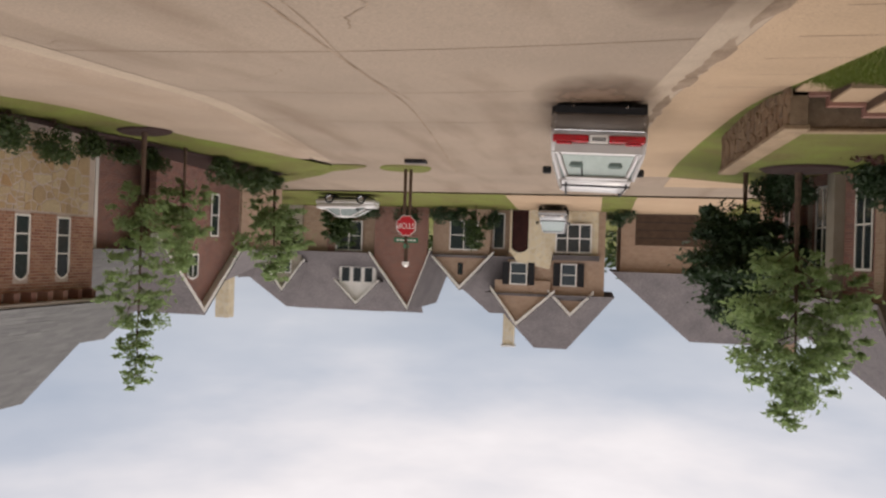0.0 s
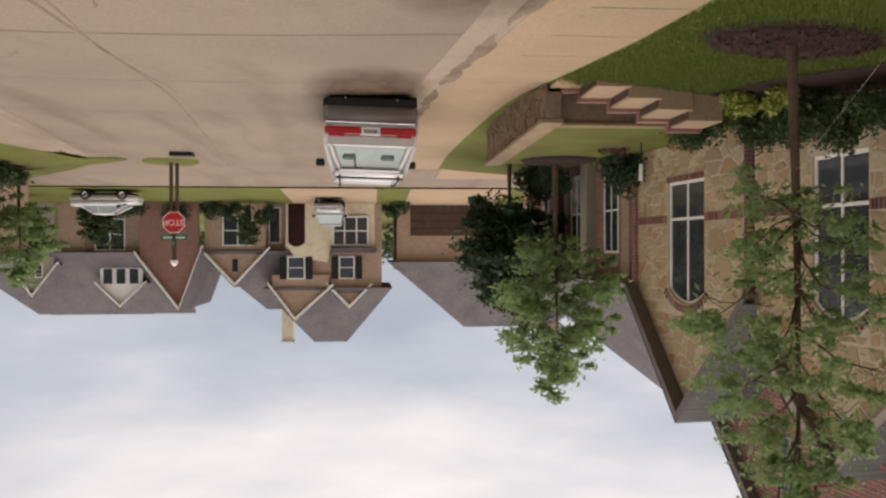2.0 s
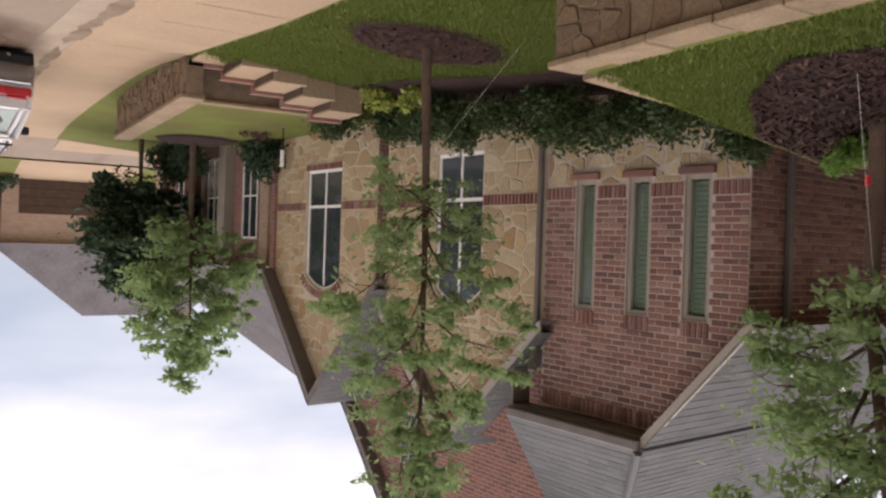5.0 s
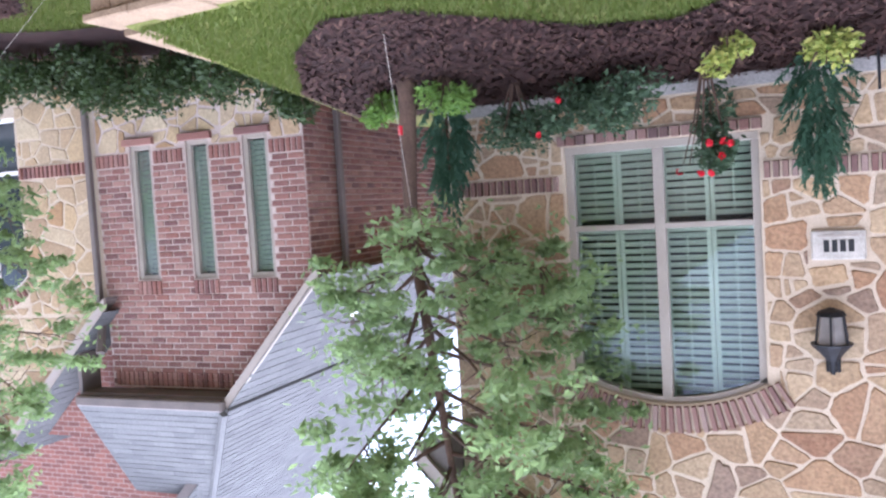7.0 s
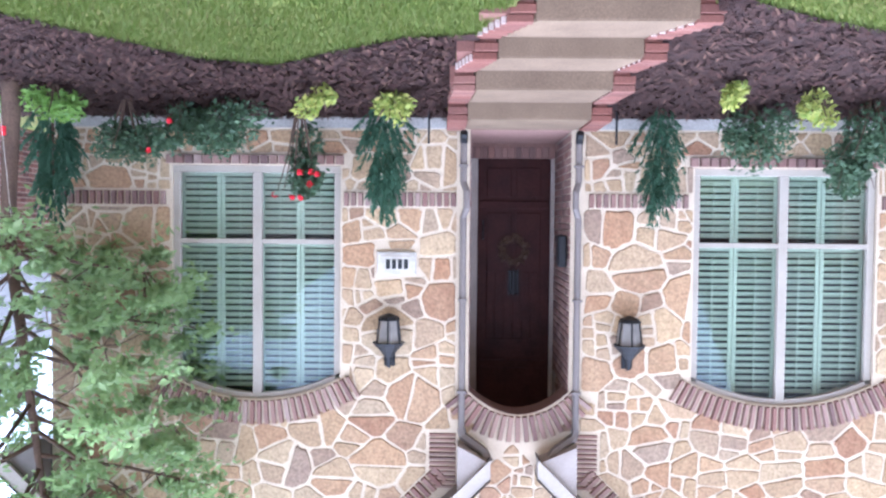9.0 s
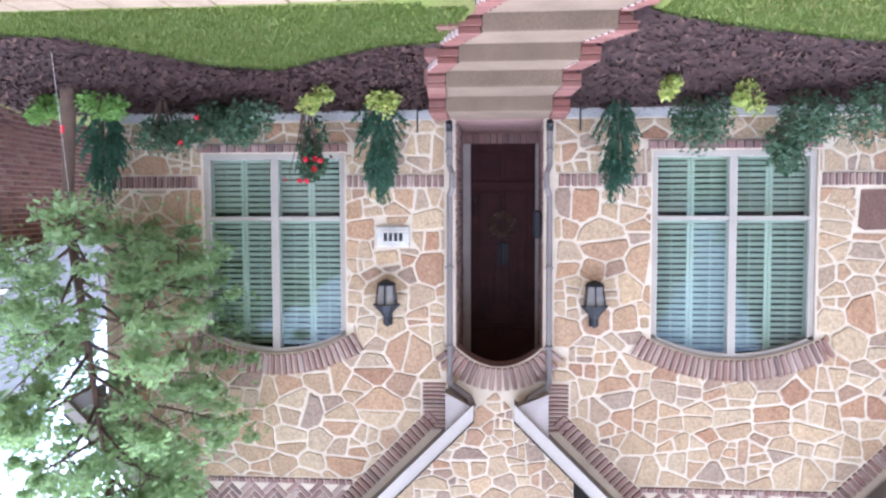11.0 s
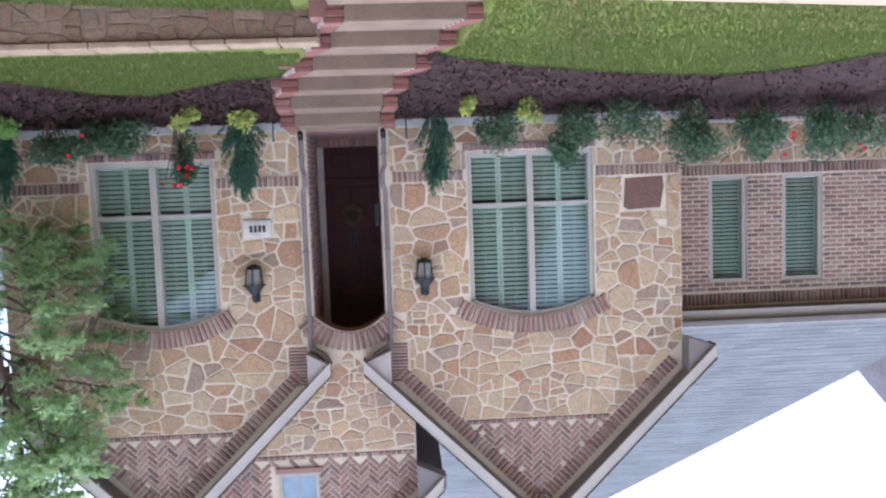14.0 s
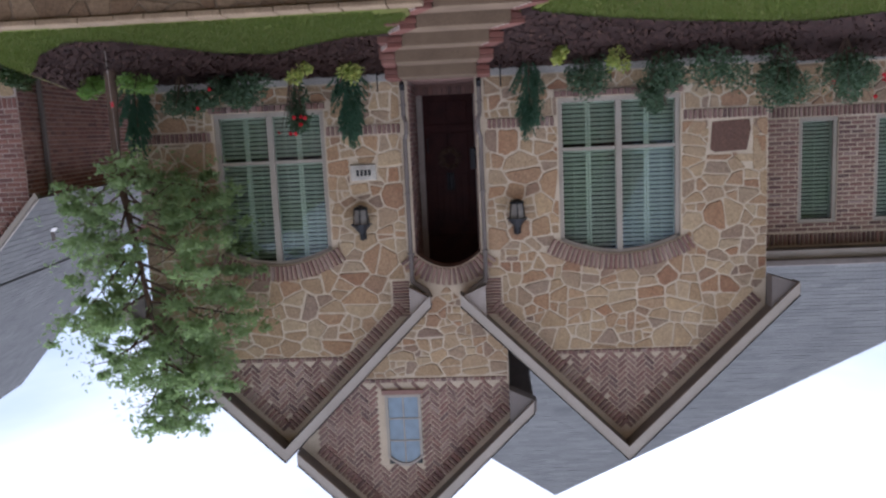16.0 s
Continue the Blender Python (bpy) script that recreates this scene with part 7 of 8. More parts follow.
# stakes and guy lines
stake = thing("guy_line", label="thin pale guy line tying the young oak to the ground", category="rope")
part("line", tube_bm([(2.35, 3.3, lot_z(2.35, 3.3)), (1.12, 3.83, lot_z(1.1, 3.85) + 1.55)], 0.0022, 5), M["plaque"], stake)
part("flag", box_bm((1.72, 3.55, 1.06), (1.75, 3.58, 1.14)), M["rose"], stake, "small red marker ribbon")
part("peg", tube_bm([(2.35, 3.3, lot_z(2.35, 3.3) - 0.1), (2.35, 3.3, lot_z(2.35, 3.3) + 0.06)], 0.012, 6), M["bark"], stake)
stake = thing("guy_line", label="thin guy line of the neighbouring oak", category="rope")
part("line", tube_bm([(2.4, 7.2, nb_z(2.4, 7.2)), (3.0, 8.3, nb_z(3, 8.3) + 1.5)], 0.0022, 5), M["plaque"], stake)


def shrub(name, x, y, z, r, h, leaf, mat, label, seed, count=900, group="", flowers=0, narrow=0.5, lumps=6):
    rng = random.Random(seed)
    r, h, count = r * 1.18, h * 1.05, int(count * 1.5)
    t = thing(name, (x, y, z), label, "shrub", group)
    bm = bmesh.new()
    for k in range(6):
        a = k * 1.05 + rng.uniform(-.3, .3)
        tube_bm([(0.02 * math.cos(a), 0.02 * math.sin(a), -0.03), (r * 0.3 * math.cos(a), r * 0.3 * math.sin(a), h * 0.45), (r * 0.6 * math.cos(a), r * 0.6 * math.sin(a), h * 0.8)], [0.012, 0.008, 0.004], 5, bm)
    part("stem", bm, M["bark"], t)
    lists = ([], [])
    for _ in range(lumps):
        a = rng.uniform(0, 6.283)
        d = r * rng.uniform(0.1, 0.6)
        q = r * rng.uniform(0.42, 0.68)
        leaf_cloud(lists, (d * math.cos(a), d * math.sin(a), h * rng.uniform(0.3, 0.78)), (q, q, min(q, h * 0.42)), count // lumps, leaf, rng, 0.25, 0.0, narrow)
    mesh_object("foliage", lists[0], lists[1], M[mat], t)
    for _ in range(flowers):
        a, e = rng.uniform(-1.2, 1.2), rng.uniform(-0.1, 0.9)
        c = Vector((r * 0.95 * math.cos(a) * math.cos(e), r * 0.95 * math.sin(a) * math.cos(e), h * 0.5 + h * 0.55 * math.sin(e)))
        bm = bmesh.new()
        for k in range(9):
            d = Vector((rng.gauss(0.4, 1), rng.gauss(0, 1), rng.gauss(0.2, 1))).normalized()
            u = d.orthogonal().normalized() * 0.024
            w = d.cross(u).normalized() * 0.024
            p = c + d * 0.018
            bm.faces.new([bm.verts.new(p - u), bm.verts.new(p - w + d * 0.012), bm.verts.new(p + u), bm.verts.new(p + w + d * 0.012)])
        part("flower", bm, M["rose"], t, "red rose bloom")
    return t


def juniper(x, y, z, h, seed, label="slim dark green juniper with feathery spires against the wall"):
    """Upright feathery shrub: many rising sprays that taper to a tip."""
    rng = random.Random(seed)
    t = thing("juniper", (x, y, z), label, "shrub", "junipers by the wall")
    part("stem", tube_bm([(0, 0, -0.05), (0, 0, h * 0.6)], [0.02, 0.006], 6), M["bark"], t)
    vs, fs = [], []
    for _ in range(120):
        a = rng.uniform(0, 6.283)
        z0 = h * rng.random() ** 1.2 * 0.75
        out = 0.04 + 0.34 * (1 - z0 / h) * rng.uniform(0.4, 1.1)
        l = h * rng.uniform(0.18, 0.34)
        b = Vector((out * 0.4 * math.cos(a), out * 0.4 * math.sin(a), z0))
        e = Vector((out * math.cos(a), out * math.sin(a), z0 + l))
        for k in range(26):
            s = rng.random()
            c = b.lerp(e, s)
            d = ((e - b).normalized() + Vector((rng.gauss(0, .5), rng.gauss(0, .5), rng.gauss(0, .3)))).normalized() * rng.uniform(0.045, 0.09)
            w = d.orthogonal().normalized() * 0.013
            o = len(vs)
            vs += [c - w, c + w, c + d]
            fs.append((o, o + 1, o + 2))
    mesh_object("foliage", vs, fs, M["leaf_juniper"], t)
    return t


def bz(x, y):
    return lot_z(x, y) + 0.03


for k, (x, y, h) in enumerate(((0.40, 0.33, 1.15), (0.40, -2.52, 1.15), (0.38, 3.82, 1.25), (-0.9, -11.3, 1.2))):
    juniper(x, y, bz(x, y), h, 200 + k)
Y = "leaf_yellow"
for k, (x, y, r, h) in enumerate(((1.2, 0.90, 0.16, 0.34), (1.0, 0.22, 0.20, 0.38), (1.3, -2.92, 0.155, 0.32), (1.1, -3.80, 0.19, 0.36))):
    shrub("variegated_shrub", x, y, bz(x, y), r, h, 0.035, Y, "small yellow and green variegated shrub in mulch", 210 + k, 330, "yellow shrubs by the steps")
for k, (x, y) in enumerate(((1.0, 4.25), (1.05, 3.45))):
    shrub("lime_shrub", x, y, bz(x, y), 0.27, 0.34, 0.035, "leaf_lime", "low bright green shrub under the oak", 220 + k, 550)
for k, (x, y, r, h, fl) in enumerate(((0.6, 2.95, 0.36, 0.62, 1), (0.65, 1.85, 0.38, 0.55, 0), (0.55, 2.4, 0.30, 0.5, 1), (0.5, 1.2, 0.30, 1.05, 7), (0.55, -3.38, 0.30, 0.62, 0), (0.75, -4.5, 0.36, 0.62, 0),
                                      (0.45, -4.45, 0.25, 0.85, 0), (0.75, -5.3, 0.40, 0.68, 0), (0.8, -6.3, 0.40, 0.72, 0), (0.45, -6.35, 0.32, 0.85, 0), (0.7, -7.2, 0.40, 0.72, 0), (0.2, -7.5, 0.36, 0.85, 4),
                                      (0.7, -8.15, 0.40, 0.68, 1), (0.5, -9.0, 0.42, 0.7, 1), (0.2, -8.6, 0.34, 0.8, 2), (0.3, -9.9, 0.4, 0.7, 1), (0.2, -10.8, 0.4, 0.75, 0))):
    shrub("rose_bush", x, y, bz(x, y), r * (1.2 if y < -3 else 1.05), h * (1.15 if y < -3 else 1.0), 0.034, "leaf_rose", "dark green rose bush with red blooms by the wall" if fl else "dark green leafy rose bush by the wall", 230 + k, 1000, "bushes along the house", fl)
spike = thing("garden_stake", label="thin black iron garden stake by the door", category="stake")
for y in (-2.08, -0.12):
    part("rod", tube_bm([(0.3, y, 0.6), (0.3, y, 1.05)], 0.012, 6), M["iron"], spike)

# hedge and beds of the neighbouring house
nbed = sheet("planting_bed", steps_range(5.3, 20, 0.3), lambda y: -0.4, lambda y: nb_bed(y), lambda x, y: nb_z(x, y) + 0.03, M["mulch"], 8, label="dark mulch bed along the neighbouring house")
nbed["category"] = "planting bed"
for k in range(12):
    y = 6.6 + k * 0.75
    x = 0.50 + 0.119 * (y - 6.1) + random.Random(k).uniform(-0.08, 0.08)
    if 15.2 > y > 5.8 and k not in (9,):
        shrub("hedge_shrub", x, y, nb_z(x, y), 0.50, 0.72 + 0.12 * (k % 3), 0.045, "leaf_shrub", "dark green rounded hedge shrub by limestone wall", 260 + k, 1300, "hedge of the neighbouring house")
shrub("hedge_shrub", 0.55, 5.72, nb_z(0.55, 5.72) + 0.1, 0.45, 0.95, 0.045, "leaf_shrub", "dark green shrub by the retaining wall", 275, 1200)
for k, (x, y) in enumerate(((1.75, 12.1), (1.6, 11.1), (2.3, 16.6))):
    shrub("variegated_shrub", x, y, nb_z(x, y), 0.26, 0.42, 0.05, Y, "yellow-green shrub at the neighbouring walk", 280 + k, 500)
shrub("maroon_shrub", 2.2, 17.4, nb_z(2.2, 17.4), 0.7, 0.7, 0.06, "leaf_maroon", "low maroon shrub on the terrace", 285, 900)
for k, (x, y, r, h) in enumerate(((1.4, 18.8, 0.9, 1.5), (2.5, 25.6, 0.8, 1.2), (2.0, 24.4, 0.7, 1.0))):
    shrub("round_shrub", x, y, nb_z(x, y), r, h, 0.07, "leaf_dark", "large dark green rounded shrub", 290 + k, 1800)
# walk steps and low wall of the neighbouring garden
nsteps = thing("garden_steps", label="tan concrete garden steps with brown edging", category="steps", kind="structure")
for k in range(5):
    x1 = 4.55 - k * 0.55
    z = nb_z(4.6, 13) + 0.04 + k * 0.165
    box("step", (x1 - 0.6, 12.4 + 0.1 * k, z - 0.6), (x1, 13.5 + 0.03 * k, z), M["walk"], nsteps, bevel=0.01)
    box("riser", (x1, 12.4 + 0.1 * k, z - 0.16), (x1 + 0.012, 13.5 + 0.03 * k, z - 0.035), M["wood_dark"], nsteps)
    box("cheek", (x1 - 0.58, 13.5 + 0.03 * k, z - 0.6), (x1 + 0.04, 13.66 + 0.03 * k, z + 0.06), M["brick_red"], nsteps)
nwall = thing("retaining_wall", label="low rubble retaining wall with limestone cap next door", category="retaining wall", kind="structure")
box("core", (4.35, 13.5, -1.9), (4.62, 20.6, -0.68), M["brown_joint"], nwall)
wl_polys = rubble([(13.5, -1.8), (20.6, -1.8), (20.6, -0.70), (13.5, -0.70)], [], 0.28, 71, 0.01, 0.6)
lay_stones(nwall, wl_polys, M["stone_dark"], M["stone_dark_join"], 0.035, 4.62, 14, 80)
yy = 13.5
while yy < 20.4:
    box("cap_stone", (4.3, yy + 0.006, -0.68), (4.70, min(yy + 0.6, 20.6) - 0.006, -0.60), M["cap"], nwall, bevel=0.01)
    yy += 0.6
box("cheek_wall", (2.3, 13.84, -1.9), (4.35, 13.94, -0.66), M["brown_joint"], nwall)
box("cap_stone", (2.3, 13.78, -0.66), (4.34, 14.0, -0.60), M["cap"], nwall, bevel=0.01)
terr = box("terrace", (-1, 13.95, -2.2), (4.34, 20.6, -0.66), M["lawn"])
tagged(terr, "raised green lawn terrace next door", "lawn", "", "structure")
mesh_box = thing("post_marker", label="white utility marker post among shrubs", category="post")
box("rod", (1.97, 16.22, -0.7), (1.99, 16.24, -0.2), M["iron"], mesh_box)
box("plate", (1.95, 16.2, -0.2), (2.02, 16.27, 0.15), M["bright"], mesh_box, bevel=0.01)

# plants across the street
ebed = sheet("planting_bed", steps_range(11, 29, 0.5), lambda y: float(np.interp(y, [11, 16, 19, 22, 25.6, 29], [21.5, 21.5, 21.4, 20.9, 20.1, 19.6])), lambda y: 22.9, lambda x, y: east_z(x, y) + 0.04, M["mulch"], 6,
             label="dark mulch bed along the opposite houses")
ebed["category"] = "planting bed"
for k, (x, y, r, h) in enumerate(((21.3, 16.2, 0.6, 0.9), (21.3, 17.8, 0.55, 1.1), (21.3, 19.1, 0.5, 0.9), (21.4, 14.6, 0.6, 1.0), (20.3, 24.9, 0.6, 0.9), (20.2, 26.0, 0.65, 0.9), (20.1, 27.2, 0.65, 0.9), (20.0, 28.3, 0.65, 0.8),
                                  (21.6, 21.5, 0.5, 0.7), (21.4, 22.6, 0.5, 0.7))):
    shrub("round_shrub", x, y, east_z(x, y), r, h, 0.06, "leaf_shrub", "clipped green shrub on the opposite lawn", 300 + k, 900)
for k, (x, y, r, h) in enumerate(((18.6, 44.6, 0.9, 1.3), (16.2, 44.4, 0.8, 1.1), (13.4, 44.6, 0.6, 1.2), (20.5, 44.5, 0.8, 0.9), (6.2, 44.2, 0.8, 0.9), (15.4, 44.3, 0.6, 1.0))):
    shrub("round_shrub", x, y, GZ + 0.2, r, h, 0.09, "leaf_dark", "dark shrub in front of far houses", 320 + k, 500)
rngb = random.Random(40)
woods = ([], [])
# eastern row, out of view, added to block sky in window reflections
for k in range(24):
    leaf_cloud(woods, (rngb.uniform(38, 43), -42 + k * 3.4, rngb.uniform(1.0, 2.2)), (2.2, 2.8, 3.6), 520, 0.32, rngb, 0.3)
for k in range(26):
    leaf_cloud(woods, (rngb.uniform(-60, 80), rngb.uniform(74, 80), rngb.uniform(-1, 2.2)), (4, 2, 2.6), 420, 0.35, rngb, 0.3)
tagged(mesh_object("far_woods", woods[0], woods[1], M["leaf_shrub"]), "dark green trees behind the far houses, plus an added unseen eastern row", "woods", "", "stuff")

# ---- street sign ----
sx, sy = 14.47, 28.2
sz = road_z(14.4, 28) + 0.12
isl = flat_patch("grass_island", wavy([(sx - 0.9, sy - 0.8), (sx + 0.6, sy - 0.9), (sx + 1.1, sy + 0.5), (sx - 0.4, sy + 0.9)], 0.05, 4), lambda x, y: road_z(x, y) + 0.004, M["lawn"], "small grass corner under the stop sign", "lawn", 0.03)
for pts in ([(21.7, 33.5), (18.5, 30.2), (15.9, 27.8), (17.2, 27.7), (19.0, 29.4), (20.9, 31.3)],):
    flat_patch("grass_verge", wavy(pts, 0.06, 4), lambda x, y: (road_z(x, y) if x < east_edge(y) else street_z(y) + 0.1 * min(1, (x - east_edge(y)) / 0.4)) + 0.02, M["lawn"], "green grass verge between kerb and pavement", "lawn", 0.03)
stop = thing("stop_sign", (sx, sy, sz), "red octagonal stop sign on brown post with green blades", "street sign")
for dx in (-0.1, 0.1):
    box("post", (dx - 0.05, -0.05, -0.2), (dx + 0.05, 0.05, 1.75), M["wood_dark"], stop)
box("post", (-0.06, -0.04, 1.7), (0.06, 0.06, 3.3), M["wood_dark"], stop)
M["sign_red"] = material("sign_red", (0.52, 0.02, 0.03), 0.45, alt=(0.46, 0.018, 0.026), scale=4, mottle=0.1)
M["sign_green"] = material("sign_green", (0.02, 0.18, 0.09), 0.45, mottle=0.1)


def octagon(r, y0, y1, mat, name):
    bm = bmesh.new()
    vs = [(r * math.cos(math.pi / 8 + k * math.pi / 4), r * math.sin(math.pi / 8 + k * math.pi / 4) + 1.98) for k in range(8)]
    f = [bm.verts.new((x, y0, z)) for x, z in vs]
    g = [bm.verts.new((x, y1, z)) for x, z in vs]
    bm.faces.new(f)
    bm.faces.new(g[::-1])
    for i in range(8):
        bm.faces.new((f[i], g[i], g[(i + 1) % 8], f[(i + 1) % 8]))
    return part(name, bm, M[mat], stop)


octagon(0.40, -0.066, -0.06, "bright", "sign_border")
octagon(0.37, -0.072, -0.067, "sign_red", "sign_face")
txt = bpy.data.curves.new("lettering", "FONT")
txt.body, txt.size, txt.align_x, txt.align_y, txt.extrude = "STOP", 0.29, "CENTER", "CENTER", 0.002
txt.materials.append(M["bright"])
lt = new("lettering", txt)
lt.parent = stop
lt.matrix_local = pose(0, -0.076, 1.98, 90, 0, 0)
box("street_blade", (-0.45, -0.03, 2.42), (0.45, -0.02, 2.60), M["sign_green"], stop, "green street name blade")
box("street_blade", (-0.02, -0.4, 2.64), (0.0, 0.4, 2.80), M["sign_green"], stop, "green street name blade")
for k in range(6):
    box("bar", (-0.36 + k * 0.125, -0.034, 2.48), (-0.27 + k * 0.125, -0.0305, 2.54), M["bright"], stop)
part("lamp_cap", tube_bm([(0, 0, 3.3), (0, 0, 3.42), (0, 0, 3.5)], [0.13, 0.12, 0.03], 8), M["bright"], stop, "white post cap lamp")


# ---- vehicles ----
def loft(stations, parent, name, mat, label="", smooth=True):
    """stations: (x, [(half_width, z), ...] from sill to top); mirrored in y."""
    bm = bmesh.new()
    rings = []
    for x, prof in stations:
        left = [bm.verts.new((x, w, z)) for w, z in prof]
        right = [bm.verts.new((x, -w, z)) for w, z in reversed(prof)]
        rings.append(left + right)
    n = len(rings[0])
    for a, b in zip(rings, rings[1:]):
        for k in range(n):
            bm.faces.new((a[k], b[k], b[(k + 1) % n], a[(k + 1) % n]))
    bm.faces.new(rings[0])
    bm.faces.new(rings[-1][::-1])
    bmesh.ops.bevel(bm, geom=[e for e in bm.edges if e.calc_face_angle(0) > 0.5], offset=0.03, segments=2, affect="EDGES", clamp_overlap=True)
    return part(name, bm, mat, parent, label, smooth)


def wheel(parent, x, y, r=0.34, w=0.22):
    e = new("wheel")
    e.parent = parent
    s = 1 if y > 0 else -1
    prof = [(0.6 * r, 0), (0.93 * r, 0.0), (r, 0.03), (r, w - 0.03), (0.93 * r, w), (0.6 * r, w)]
    for nm, pr, mt in (("tyre", prof, "black"), ("rim", [(0.05, 0.04), (0.3 * r, 0.045), (0.58 * r, 0.06), (0.62 * r, 0.02)], "chrome")):
        bm = bmesh.new()
        rings = []
        for k in range(20):
            a = k * math.pi / 10
            rings.append([bm.verts.new((x + q * math.cos(a), y + s * (w / 2 - d), r + q * math.sin(a))) for q, d in pr])
        for k in range(20):
            A, B = rings[k], rings[(k + 1) % 20]
            for i in range(len(pr) - 1):
                bm.faces.new((A[i], A[i + 1], B[i + 1], B[i]))
        if nm == "rim":
            bm.faces.new([q[0] for q in rings])
        part(nm, bm, M[mt], e, smooth=True)


M["paint_silver"] = material("silver_car_paint", (0.52, 0.505, 0.49), 0.32, metal=0.25, alt=(0.58, 0.565, 0.55), scale=2, mottle=0.06, bump=0.02, spec=0.6)
M["paint_taupe"] = material("dusty_taupe_cladding", (0.17, 0.145, 0.125), 0.5, alt=(0.13, 0.11, 0.095), scale=2, mottle=0.15, bump=0.05)
M["paint_white"] = material("pale_silver_car_paint", (0.40, 0.40, 0.41), 0.3, metal=0.3, mottle=0.06, bump=0.02, spec=0.6)
M["tail_red"] = material("red_tail_lens", (0.42, 0.01, 0.018), 0.2, spec=0.7, alt=(0.34, 0.008, 0.014), mottle=0.05)
M["car_glass"] = material("pale_tinted_car_glass", (0.20, 0.25, 0.24), 0.08, spec=0.9, alt=(0.17, 0.22, 0.21), mottle=0.05, bump=0.0)


def car(name, at, rz, paint, lower, label, tall=True, L=4.7, belt=1.02):
    """A car with its nose along local +x; height for a tall one 1.72 m, else 1.45 m."""
    t = thing(name, at, label, "car", rz=rz)
    H = 1.70 if tall else 1.45
    B = belt if tall else 0.95
    hw = 0.92 if tall else 0.87
    lowp = lambda w, a, b: [(w * 0.92, a), (w, a + 0.12), (w, b - 0.06), (w * 0.985, b)]
    loft([(-L / 2, lowp(hw * 0.94, 0.36, 0.60)), (-L / 2 + 0.12, lowp(hw, 0.32, 0.62)), (L / 2 - 0.2, lowp(hw, 0.30, 0.60)), (L / 2, lowp(hw * 0.85, 0.34, 0.56))], t, "lower_body", M[lower])
    loft([(-L / 2 + 0.02, [(hw * 0.93, 0.60), (hw * 0.94, 0.8), (hw * 0.92, B)]), (-L / 2 + 0.14, [(hw * 0.99, 0.61), (hw, 0.8), (hw * 0.97, B)]),
          (0.6, [(hw, 0.60), (hw, 0.8), (hw * 0.97, B - 0.02)]), (L / 2 - 0.9, [(hw * 0.98, 0.60), (hw * 0.98, 0.75), (hw * 0.92, B - 0.10)]),
          (L / 2 - 0.05, [(hw * 0.82, 0.56), (hw * 0.84, 0.66), (hw * 0.78, 0.80)])], t, "upper_body", M[paint])
    r0 = -L / 2 + (0.06 if tall else 0.55)
    r1 = -L / 2 + (0.34 if tall else 1.25)
    loft([(r0, [(hw * 0.93, B - 0.03), (hw * 0.92, B)]), (r1, [(hw * 0.93, B - 0.03), (hw * 0.74, H - 0.07)]), (0.35, [(hw * 0.93, B - 0.04), (hw * 0.74, H - 0.06)]),
          (1.25, [(hw * 0.92, B - 0.06), (hw * 0.86, B - 0.03)])], t, "glasshouse", M["car_glass"], smooth=False)
    loft([(r1 - 0.06, [(hw * 0.755, H - 0.09), (hw * 0.70, H - 0.02)]), (-0.5, [(hw * 0.76, H - 0.08), (hw * 0.70, H)]), (0.42, [(hw * 0.75, H - 0.08), (hw * 0.69, H - 0.02)])], t, "roof", M[paint])
    for s in (-1, 1):
        bm = tube_bm([(r0 + 0.0, s * hw * 0.925, B - 0.02), (r1 - 0.02, s * hw * 0.75, H - 0.08)], 0.045, 6)
        part("pillar", bm, M[paint], t)
        part("pillar", tube_bm([(0.4, s * hw * 0.75, H - 0.07), (1.28, s * hw * 0.90, B - 0.04)], 0.035, 6), M[paint], t)
        part("pillar", tube_bm([(-0.35, s * hw * 0.945, B - 0.02), (-0.3, s * hw * 0.755, H - 0.07)], 0.04, 6), M[paint], t)
        part("mirror", box_bm((0.75, s * (hw + 0.02), B - 0.05), (0.9, s * (hw + 0.22), B + 0.12), 0.03), M["black"], t, "dark wing mirror")
        part("headlight", box_bm((L / 2 - 0.16, s * hw * 0.55, 0.62), (L / 2 - 0.03, s * hw * 0.82, 0.76), 0.03), M["bright"], t)
        for x in (-L / 2 + 0.85, L / 2 - 0.9):
            wheel(t, x, s * (hw - 0.10), 0.35 if tall else 0.31)
    part("bumper", box_bm((-L / 2 - 0.06, -hw * 0.95, 0.40), (-L / 2 + 0.1, hw * 0.95, 0.60), 0.04), M[lower], t)
    part("underside", box_bm((-L / 2 + 0.1, -hw * 0.85, 0.18), (L / 2 - 0.3, hw * 0.85, 0.36)), M["black"], t)
    return t, H, B, hw, L


def loft_bumper(x, w):
    """A bumper cover that bulges at mid height and wraps round the corners."""
    bm = bmesh.new()
    rings = []
    for z, out in ((0.40, 0.02), (0.46, 0.07), (0.58, 0.085), (0.68, 0.06), (0.74, 0.02)):
        rings.append([bm.verts.new(p) for p in ((x + 0.5, -w * 0.97, z), (x + 0.08, -w * 0.985, z), (x - out, -w * 0.86, z), (x - out - 0.015, 0, z), (x - out, w * 0.86, z), (x + 0.08, w * 0.985, z), (x + 0.5, w * 0.97, z))])
    for a, b in zip(rings, rings[1:]):
        for k in range(6):
            bm.faces.new((a[k], b[k], b[k + 1], a[k + 1]))
    return bm


